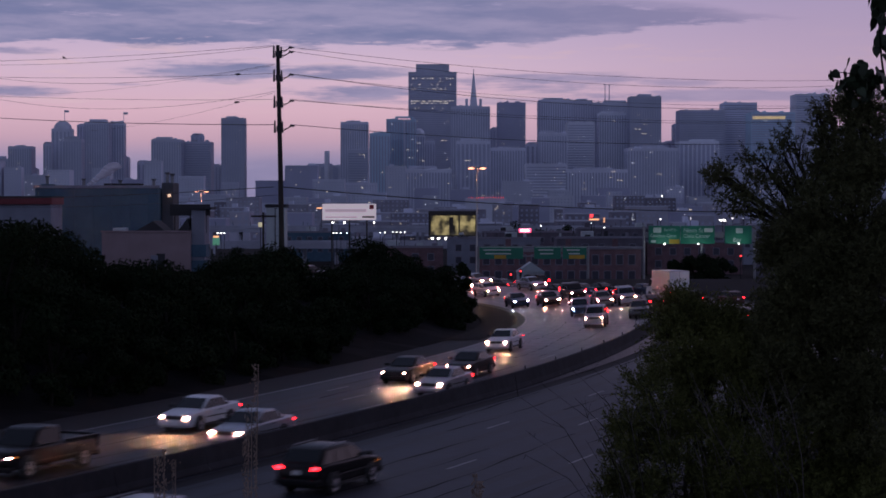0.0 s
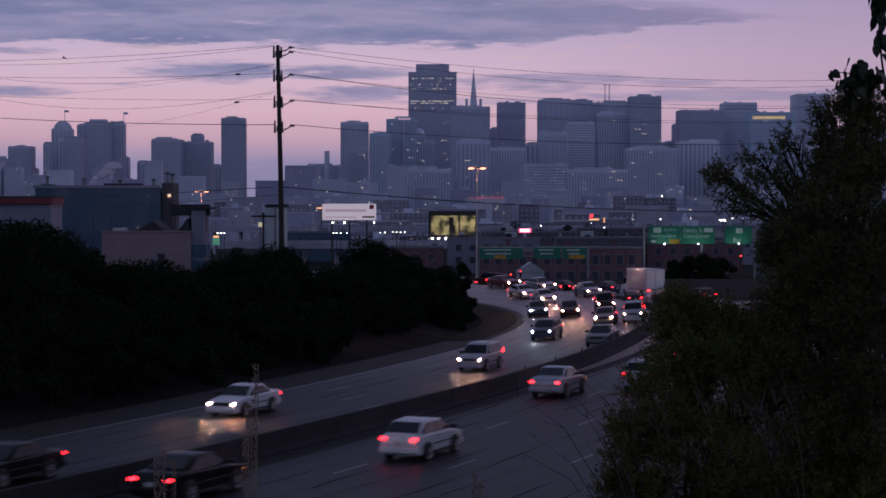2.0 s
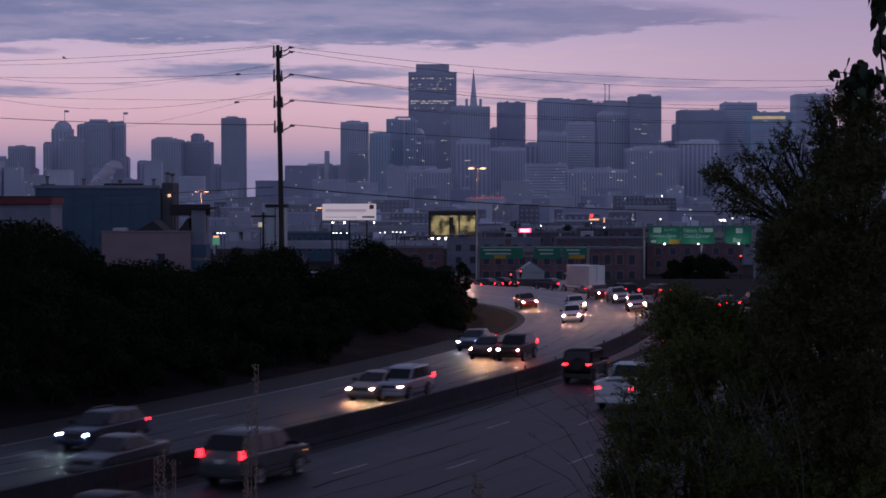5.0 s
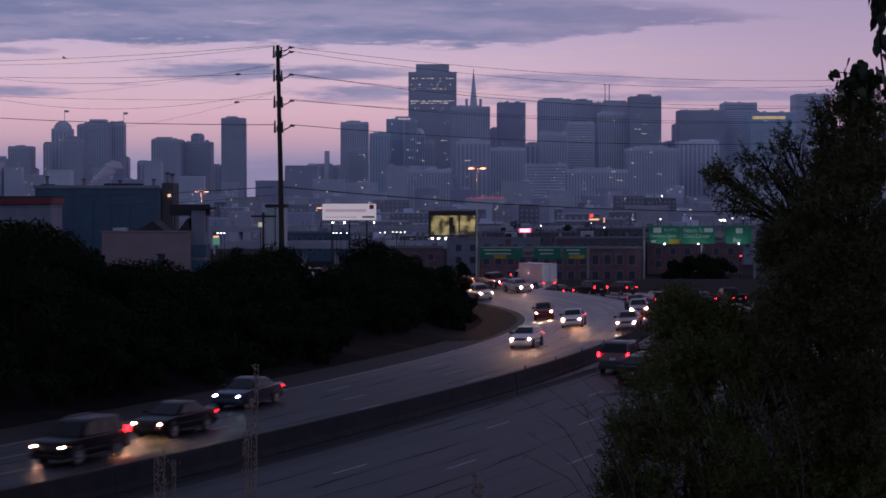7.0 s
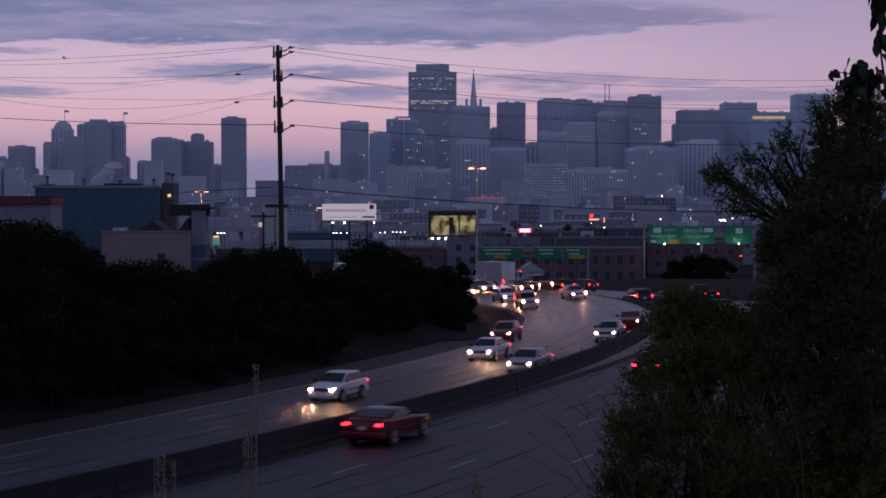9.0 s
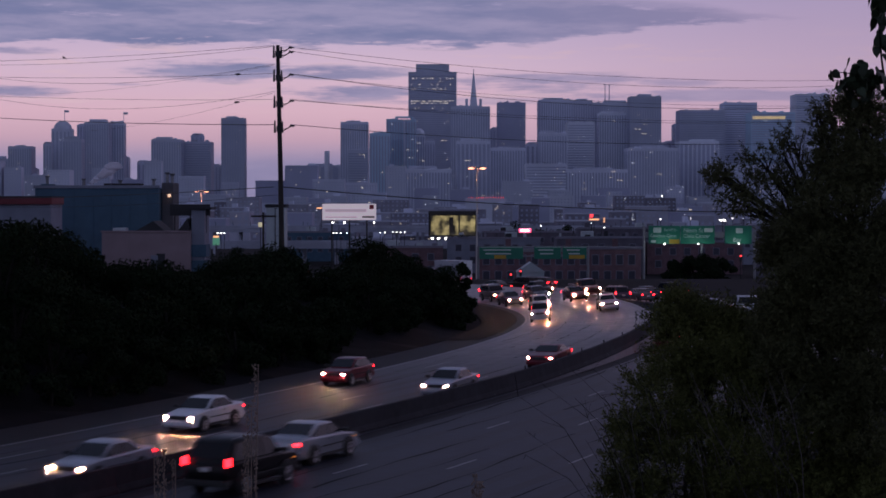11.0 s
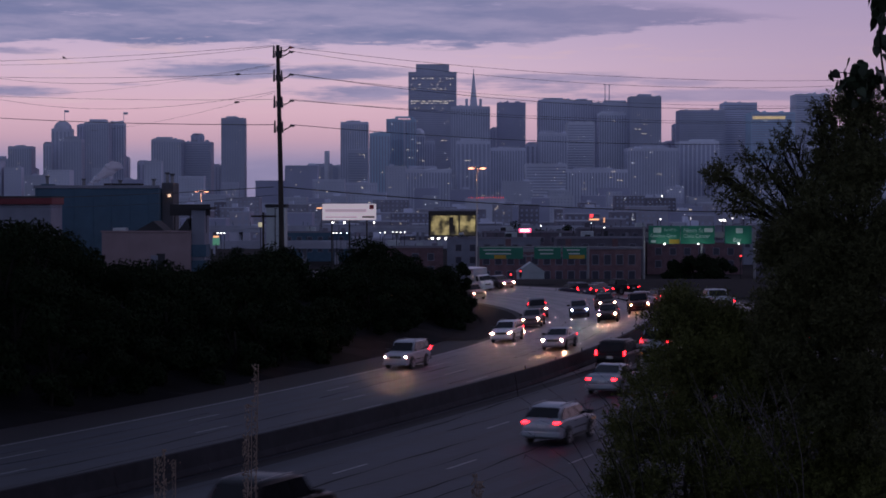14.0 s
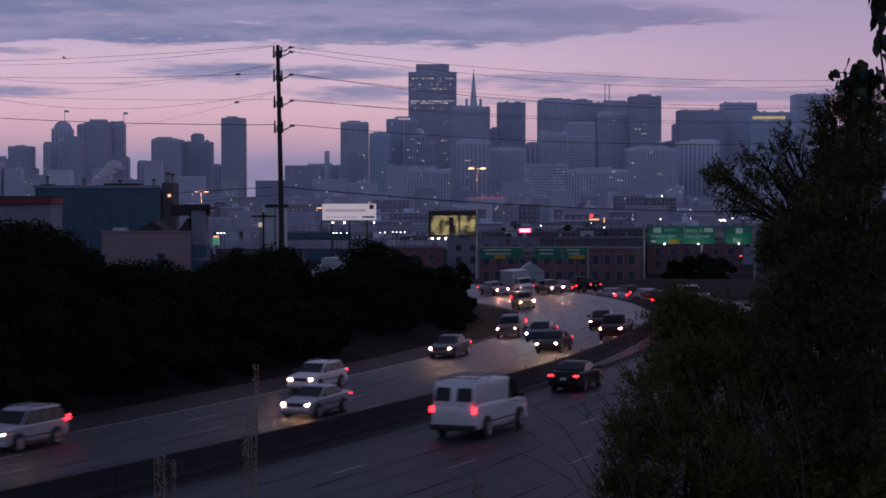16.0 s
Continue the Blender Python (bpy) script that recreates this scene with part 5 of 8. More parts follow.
    part("downpipe", tube([(-0.2, -0.15, -9), (-0.2, -0.15, 9.4)], 0.12), DARK_METAL, b)

    # raised roads
    for name, y, x0, x1, top, rail in (("viaduct", 520, -70, 22, -0.6, 1.0), ("viaduct", 640, -110, 60, 2.3, 1.0), ("viaduct", 800, -60, 150, 0.5, 1.0)):
        v = thing(name, pose(0, y, 0), "raised concrete freeway deck on slim columns", "viaduct", "", "structure")
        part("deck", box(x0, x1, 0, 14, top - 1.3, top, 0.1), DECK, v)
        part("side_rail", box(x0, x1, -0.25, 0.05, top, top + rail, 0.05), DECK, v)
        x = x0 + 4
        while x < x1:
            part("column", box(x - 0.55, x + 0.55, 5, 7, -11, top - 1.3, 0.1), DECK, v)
            x += 9.0
        x = x0 + 2
        while x < x1:
            part("rail_post", box(x - 0.07, x + 0.07, -0.3, -0.2, top + rail, top + rail + 1.3), DARK_METAL, v)
            x += 6.0


build_middle_city()


def build_billboards():
    b = thing("billboard", pose(-24.1, 480, 0), "large lit white billboard with pale print", "billboard", "billboards")
    part("panel", box(-6.95, 6.9, -0.2, 0.3, 6.4, 10.6, 0.05), BOARD_WHITE, b)
    part("print_line", box(-6.2, 4.4, -0.24, -0.2, 8.5, 9.2), BOARD_GREY, b)
    part("print_line", box(-6.2, 2.0, -0.24, -0.2, 7.0, 7.3), BOARD_GREY, b)
    part("print_block", box(5.2, 6.3, -0.24, -0.2, 9.2, 10.3), BOARD_RED, b)
    part("print_block", box(3.3, 6.5, -0.24, -0.2, 7.0, 7.4), BOARD_DARK, b)
    part("catwalk", box(-7.0, 7.0, -1.2, -0.2, 5.7, 5.95, 0.04), GREY_METAL, b)
    for x in (-4.5, 0.0, 4.5):
        part("leg", tube([(x, 0.4, -10), (x, 0.4, 10.4)], 0.22, 8), DARK_METAL, b)
    for x in (-4.2, -1.2, 6.4):
        part("floodlight", box(x - 0.25, x + 0.25, -1.6, -1.2, 5.6, 5.9, 0.05), WHITE_LAMP, b)
    b = thing("billboard", pose(2.3, 450, 0), "dark billboard with a glowing yellow picture, lit from below", "billboard", "billboards")
    part("panel", box(-5.8, 5.7, -0.2, 0.3, 2.7, 8.8, 0.05), BOARD_DARK, b)
    part("picture", box(-5.2, 5.5, -0.24, -0.2, 3.0, 7.7), BOARD_PICTURE, b, "glowing golden picture with dark leafy shapes")
    for x, w, z1 in ((-0.3, 0.5, 7.3), (0.35, 0.3, 5.4), (1.6, 0.18, 8.4)):
        part("picture_shape", box(x - w, x + w, -0.27, -0.24, 3.2, z1, 0.01), BOARD_DARK, b)
    part("catwalk", box(-5.9, 5.8, -1.4, -0.2, 2.2, 2.4, 0.04), DARK_METAL, b)
    for x in (-4.8, -3.4, -1.6, -0.8, 0.4, 1.2, 2.8, 4.6):
        part("floodlight", box(x - 0.28, x + 0.28, -1.7, -1.2, 2.05, 2.4, 0.05), WHITE_LAMP, b)
    for x in (-3.6, 0.0, 3.6):
        part("leg", tube([(x, 0.4, -10), (x, 0.4, 8.6)], 0.25, 8), DARK_METAL, b)
    b = thing("neon_sign", pose(22.0, 500, 0), "glowing pink-red roof sign", "sign")
    part("panel", box(-1.6, 1.6, -0.2, 0.2, 2.9, 4.0, 0.2), PINK_SIGN, b)
    part("tube_lettering", box(-1.1, 1.0, -0.24, -0.2, 3.2, 3.7), WHITE_LAMP, b)
    part("leg", tube([(0, 0.2, -10), (0, 0.2, 3.0)], 0.2), DARK_METAL, b)


build_billboards()


def letters(text, size, m, mat, parent):
    cu = bpy.data.curves.new("lettering", "FONT")
    cu.body, cu.size, cu.extrude = text, size, 0.01
    cu.materials.append(mat)
    ob = new("lettering", cu)
    ob.parent = parent
    ob.matrix_basis = m
    return ob


def build_gantries():
    g = thing("sign_gantry", pose(15.1, 312, 0), "row of green overhead freeway signs on a steel gantry", "road sign", "freeway signs")
    for x0, x1, exit_x in ((-9.0, -1.7, (-6.5, -4.6)), (0.15, 4.6, None), (4.9, 8.9, (6.0, 8.6))):
        sign = part("sign_panel", box(x0, x1, -0.15, 0.0, 1.15, 3.2, 0.05), SIGN_GREEN, g, "green sign panel")
        part("sign_border", box(x0 + 0.1, x1 - 0.1, -0.17, -0.15, 3.06, 3.12), SIGN_WHITE, sign)
        for k in range(2):
            part("unreadable_bar", box(x0 + 0.7 + 0.3 * k, x0 + (x1 - x0) * 0.72, -0.18, -0.15, 2.55 - k * 0.62, 2.75 - k * 0.62), SIGN_WHITE, sign)
        if exit_x:
            part("exit_panel", box(exit_x[0], exit_x[1], -0.2, -0.15, 1.2, 1.8), SIGN_YELLOW, sign)
    part("truss", box(-9.3, 9.3, 0.1, 0.5, 2.3, 2.8, 0.05), GREY_METAL, g)
    part("truss", box(-9.3, 9.3, 0.1, 0.5, 1.5, 1.7, 0.05), GREY_METAL, g)
    for x in (-9.2, 9.2):
        part("post", tube([(x, 0.3, -7), (x, 0.3, 3.3)], 0.2, 8), GREY_METAL, g)

    g = thing("sign_gantry", pose(42.2, 330, 0), "green overhead freeway signs with white lettering on a post", "road sign", "freeway signs")
    s1 = part("sign_panel", box(-5.85, -0.25, -0.15, 0, 3.3, 6.5, 0.05), SIGN_GREEN, g, "green sign panel")
    letters("NORTH", 0.62, pose(-3.1, -0.17, 5.55, 90), SIGN_WHITE, s1)
    letters("Golden Gate", 0.88, pose(-5.55, -0.17, 4.45, 90), SIGN_WHITE, s1)
    part("unreadable_bar", box(-5.4, -4.6, -0.18, -0.15, 3.55, 3.95), SIGN_WHITE, s1)
    part("route_shield", box(-5.0, -3.6, -0.18, -0.15, 5.3, 6.2, 0.1), SIGN_WHITE, s1)
    part("exit_panel", box(-2.2, -0.4, -0.2, -0.15, 3.35, 4.1), SIGN_YELLOW, s1)
    s2 = part("sign_panel", box(-0.15, 5.85, -0.15, 0, 3.3, 6.5, 0.05), SIGN_GREEN, g, "green sign panel")
    letters("Ninth St", 1.05, pose(0.3, -0.17, 5.35, 90), SIGN_WHITE, s2)
    letters("Civic Center", 0.92, pose(0.3, -0.17, 4.4, 90), SIGN_WHITE, s2)
    part("unreadable_bar", box(4.0, 5.5, -0.18, -0.15, 5.4, 6.1), SIGN_WHITE, s2)
    s3 = part("sign_panel", box(7.6, 12.4, -0.15, 0, 3.3, 6.5, 0.05), SIGN_GREEN, g, "green sign panel")
    part("route_shield", box(9.6, 10.8, -0.18, -0.15, 5.2, 6.1, 0.1), SIGN_WHITE, s3)
    letters("Bay", 1.0, pose(9.1, -0.17, 3.7, 90), SIGN_WHITE, s3)
    for s, cx in ((s1, -3.1), (s2, 2.85), (s3, 10.0)):
        bm = bmesh.new()
        bmesh.ops.create_uvsphere(bm, u_segments=8, v_segments=6, radius=0.13, matrix=Matrix.Translation((cx, -0.9, 3.35)))
        part("sign_lamp", bm, WHITE_LAMP, s)
        part("lamp_arm", tube([(cx, -0.9, 3.2), (cx, 0.1, 3.2)], 0.05), GREY_METAL, s)
    # the sign's own floodlights
    for cx in (-3.1, 2.85, 10.0):
        lamp = bpy.data.lights.new("sign_flood", "AREA")
        lamp.size, lamp.energy, lamp.color = 1.5, 28, (0.85, 1.0, 0.9)
        ob = new("sign_flood", lamp)
        ob.matrix_basis = look((42.2 + cx, 330 - 2.6, 2.6), (42.2 + cx, 330, 5.2))
    part("truss", box(-6.4, 13.0, 0.1, 0.5, 4.4, 5.4, 0.05), GREY_METAL, g)
    for x in (-6.6, 3.6, 13.0):
        part("post", tube([(x, 0.3, -9), (x, 0.3, 6.4)], 0.24, 8), GREY_METAL, g)


build_gantries()


def lamp_head(x, y, z, parent, k=1.0):
    bm = bmesh.new()
    bmesh.ops.create_uvsphere(bm, u_segments=10, v_segments=6, radius=1, matrix=Matrix.Translation((x, y, z)) @ Matrix.Diagonal((0.60 * k, 0.35 * k, 0.17 * k, 1)))
    part("lamp_head", bm, SODIUM, parent, "glowing orange lamp head")


def build_street_lamps():
    for x, y, top, arm, base in ((6.0, 330, 16.75, 1.05, -9), (-38.6, 298, 12.4, 0.75, -9)):
        t = thing("street_lamp", pose(x, y, 0), "tall street lamp with two glowing orange heads", "street lamp", "street lamps")
        part("pole", tube([(0, 0, base), (0, 0, top)], [0.16, 0.11], 8), LAMP_POLE, t)
        part("arm", tube([(-arm, 0, top), (0, 0, top + 0.12), (arm, 0, top)], 0.06, 6), GREY_METAL, t)
        bulb = bpy.data.lights.new("lamp_light", "POINT")
        bulb.energy, bulb.color, bulb.shadow_soft_size = 90, (1.0, 0.36, 0.18), 0.2
        new("lamp_light", bulb).matrix_basis = pose(x, y - 1.4, top - 1.2)
        lamp_head(-arm, 0, top - 0.1, t, arm / 0.85 * 0.7 if arm < 0.8 else 1.0)
        lamp_head(arm, 0, top - 0.1, t, arm / 0.85 * 0.7 if arm < 0.8 else 1.0)
    # rows of white yard lamps and single far lights: x, depth, height
    rows = [(-23.5 - 0.0, 400, 4.2), (-22.8, 400, 4.2), (-21.9, 400, 4.2), (-20.6, 400, 4.2), (-16.8, 500, 2.9), (-15.6, 500, 2.9), (-13.5, 500, 3.0), (-12.4, 500, 3.0),
            (-11.3, 500, 3.0), (-10.3, 500, 3.0), (-48.3, 400, 4.2), (-47.6, 400, 4.2), (-46.9, 400, 4.2), (-43.0, 500, 3.6), (42.2, 330, -2.6), (45.8, 330, -0.2),
            (24.6, 470, 5.0), (39.7, 500, 5.4), (43.2, 500, 4.2), (62.3, 470, 7.0), (73.0, 470, 6.9), (75.6, 470, 6.8), (-96, 480, 10), (56, 480, 6.6)]
    for x, y, z in rows:
        t = thing("yard_lamp", pose(x, y, 0), "small white yard lamp on a thin post", "lamp", "yard lamps")
        part("post", tube([(0, 0, -10.5), (0, 0, z)], [0.09, 0.06], 6), DARK_METAL, t)
        bm = bmesh.new()
        bmesh.ops.create_uvsphere(bm, u_segments=8, v_segments=6, radius=0.34 if z == -2.6 else 0.13, matrix=Matrix.Translation((0, 0, z)))
        part("globe", bm, WHITE_LAMP, t)
    # traffic signals showing red
    for x, y, z in ((11.0, 302, -1.1), (12.5, 300, -0.45), (41.5, 303, 0.64), (47.9, 300, 2.0), (37.9, 303, -3.0)):
        t = thing("traffic_signal", pose(x, y, 0), "traffic signal on a thin post showing red", "traffic light", "traffic signals")
        part("post", tube([(0, 0.2, -8), (0, 0.2, z + 0.4)], 0.07, 6), DARK_METAL, t)
        part("housing", box(-0.2, 0.2, 0.0, 0.3, z - 0.9, z + 0.3, 0.04), DARK_METAL, t)
        bm = bmesh.new()
        bmesh.ops.create_uvsphere(bm, u_segments=8, v_segments=6, radius=0.17, matrix=Matrix.Translation((0, -0.02, z)))
        part("red_lamp", bm, RED_LAMP, t)
    # lit shopfronts
    for x, y, z, w, h, m in ((39.8, 500, 7.4, 0.9, 0.8, RED_LAMP), (43.2, 500, 6.2, 0.3, 1.2, ORANGE_GLOW), (40.5, 500, 6.4, 2.6, 0.4, ORANGE_GLOW), (-36.4, 560, 9.4, 3.0, 0.35, ORANGE_GLOW), (-47.0, 480, 5.2, 1.0, 1.2, BOARD_PALE), (75.0, 500, 6.2, 1.6, 0.3, WHITE_LAMP)):
        t = thing("lit_sign", pose(x, y, 0), "small glowing shop sign on a post", "sign", "lit signs")
        part("panel", box(-w / 2, w / 2, -0.1, 0.1, z - h / 2, z + h / 2, 0.05), m, t)
        part("post", tube([(0, 0.15, -10.5), (0, 0.15, z)], 0.1), DARK_METAL, t)
    # lamp columns at the foot of the glass tower, a red vertical sign, a white floodlight
    for x, y, z0, z1, m in [(-92.5 + 9.4 * i, 3035, 36 + 1.6 * (i % 3), 48 - 2 * (i % 2), LIT_ORANGE) for i in range(6)] + [(-507, 3285, 66, 76, RED_LAMP), (312, 2660, 21, 25, WHITE_LAMP), (-63, 3040, 151, 152.5, LIT_PINK)]:
        t = thing("lit_sign", pose(x, y, 0), "small vertical glowing sign on a far facade", "sign", "lit signs")
        w = 10.0 if m == LIT_PINK else 1.0
        part("panel", box(-w, w, -0.2, 0.2, z0, z1, 0.1), m, t)
        part("mount", box(-1.4, 1.4, 0.2, 14, -12, z1 + 1, 0.1), HAZE_TONE["mid"], t)
    # a row of red lamps on a distant roof
    t = thing("red_lamp_row", pose(34.0, 1500, 0), "row of small red lamps along a distant roof", "lamp")
    part("roof", box(-16, 16, 0, 12, -14, 16.4, 0.1), HAZE_TONE["mid"], t)
    for i in range(15):
        part("red_lamp", box(-13.5 + i * 2.0 - 0.22, -13.5 + i * 2.0 + 0.22, -0.3, 0.2, 16.6, 17.0, 0.05), RED_LAMP, t)


build_street_lamps()


# ---- utility pole and wires ----
def build_pole():
    p = thing("utility_pole", pose(-13.1, 150, 2.4), "tall dark wooden utility pole with bracket insulators", "utility pole")
    part("pole", tube([(0.18, 0, -0.5), (0.05, 0, 10), (-0.16, 0, 20.5)], [0.23, 0.20, 0.15], 10), POLE_WOOD, p)
    for k, z in enumerate((19.9, 18.0, 15.9, 13.9)):
        c = -0.15 + k * 0.025
        part("collar", tube([(c, 0, z - 0.32), (c, 0, z + 0.12)], 0.22 - 0.005 * k, 8), DARK_METAL, p)
        for x, up in ((-0.33, 0.38), (0.27, 0.3)):
            stub = part("stub", tube([(c + x, 0, z - 0.42), (c + x, 0, z + up)], [0.10, 0.075], 7), CERAMIC, p)
            part("stub_cap", tube([(c + x, 0, z + up), (c + x, 0, z + up + 0.06), (c + x, 0, z + up + 0.2)], [0.05, 0.085, 0.04], 7), CERAMIC, stub)
        for dz in ((0.34, -0.02) if k == 0 else (0.06,)):
            part("bracket", tube([(c + 0.1, 0, z - 0.2 + dz), (c + 0.6, 0, z - 0.16 + dz), (c + 0.95, 0, z + 0.02 + dz)], 0.035, 6), DARK_METAL, p)
            part("bracket", tube([(c + 0.1, 0, z - 0.45 + dz), (c + 0.75, 0, z - 0.12 + dz)], 0.025, 6), DARK_METAL, p)
            part("insulator", tube([(c + 0.85, 0, z - 0.02 + dz), (c + 0.97, 0, z + 0.14 + dz), (c + 1.06, 0, z + 0.06 + dz), (c + 1.28, 0, z + 0.1 + dz)], [0.05, 0.10, 0.10, 0.05], 8), CERAMIC, p)
    for i in range(5):
        part("step_bolt", tube([(0.0, -0.15, 3.0 + i * 1.1), (0.34 if i % 2 else -0.3, -0.15, 3.0 + i * 1.1)], 0.02, 5), DARK_METAL, p)
    q = thing("utility_pole", pose(-28.9, 300, -8), "short dark utility pole with a crossarm", "utility pole")
    part("pole", tube([(0, 0, 0), (0, 0, 17.0)], [0.2, 0.16], 8), POLE_WOOD, q)
    part("crossarm", box(-2.0, 2.1, -0.1, 0.1, 16.2, 16.5, 0.03), POLE_WOOD, q)


build_pole()


def build_wires():
    """Each wire hangs between two places: x, depth, height; then its sag and thickness."""
    spans = [
        ((-13.6, 150, 22.87), (-47.3, 190, 24.7), 0.2, 0.016), ((-13.6, 150, 22.8), (-47.3, 190, 24.36), 0.45, 0.014),
        ((-13.5, 150, 21.4), (-47.3, 190, 23.3), 1.19, 0.014), ((-13.5, 150, 20.65), (-47.3, 190, 23.15), 0.23, 0.016),
        ((-13.5, 150, 19.2), (-47.3, 190, 21.3), 1.42, 0.013), ((-13.5, 150, 18.57), (-47.3, 190, 21.26), 0.2, 0.014),
        ((-13.5, 150, 16.53), (-47.3, 190, 19.08), 0.21, 0.030), ((-13.6, 150, 11.54), (-47.4, 190, 10.75), 0.2, 0.032), ((-13.3, 150, 10.9), (-47.4, 190, 9.94), 0.4, 0.018),
        ((-12.2, 150, 22.74), (45.65, 185, 22.64), 1.14, 0.016), ((-12.2, 150, 22.42), (45.65, 185, 22.3), 1.55, 0.016),
        ((-12.1, 150, 20.61), (45.65, 185, 20.29), 1.56, 0.022), ((-12.1, 150, 20.52), (45.65, 185, 20.12), 1.07, 0.013),
        ((-12.1, 150, 18.57), (45.65, 185, 18.78), 1.15, 0.018), ((-12.1, 150, 18.48), (45.65, 185, 18.5), 0.75, 0.014),
        ((-12.1, 150, 16.53), (45.65, 185, 16.66), 1.0, 0.026), ((-12.9, 150, 11.54), (45.7, 185, 9.66), 0.92, 0.045),
        # service drops running away over the roofs
        ((-13.5, 150, 21.3), (-70.0, 300, 28.0), 0.8, 0.010), ((-13.5, 150, 19.1), (-60.0, 300, 22.0), 0.8, 0.010),
    ]
    for a, b, sag, r in spans:
        a, b = Vector(a), Vector(b)
        pts = [a.lerp(b, i / 24) - Vector((0, 0, 4 * sag * (i / 24) * (1 - i / 24))) for i in range(25)]
        ob = part("power_line", tube([tuple(p) for p in pts], r, 5), WIRE)
        tagged(ob, "thin black overhead wire strung from the utility pole", "wire", "overhead wires")
    for x, y, z in ((-16.9, 154, 20.85), (-17.0, 154, 18.55)):
        t = part("strain_insulator", tube([(-0.22, 0, 0), (-0.1, 0, 0.0), (0.1, 0, 0.02), (0.22, 0, 0.03)], [0.03, 0.09, 0.09, 0.03], 8), CERAMIC)
        t.matrix_basis = pose(x, y, z)
        tagged(t, "dark ceramic strain insulator threaded on a wire", "insulator", "strain insulators")
    bird = bmesh.new()
    bmesh.ops.create_uvsphere(bird, u_segments=8, v_segments=6, radius=1, matrix=Matrix.Translation((0, 0, 0.07)) @ Matrix.Rotation(radians(-35), 4, "Y") @ Matrix.Diagonal((0.15, 0.07, 0.08, 1)))
    bmesh.ops.create_uvsphere(bird, u_segments=8, v_segments=6, radius=0.055, matrix=Matrix.Translation((-0.11, 0, 0.2)))
    add_tube(bird, [(0.1, 0, 0.02), (0.28, 0, -0.1)], [0.03, 0.012], 5)
    t = part("bird", bird, WIRE)
    t.matrix_basis = pose(-36.15, 178.3, 24.05)
    tagged(t, "small dark bird perched on an overhead wire", "bird")
    # the neighbouring poles that hold the far ends, outside the view
    for x, y, h in ((46.0, 185.3, 24), (-47.6, 190.3, 26)):
        t = thing("utility_pole", pose(x, y, -1), "dark wooden utility pole", "utility pole")
        part("pole", tube([(0, 0, 0), (0, 0, h + 1)], [0.26, 0.18], 8), POLE_WOOD, t)


build_wires()


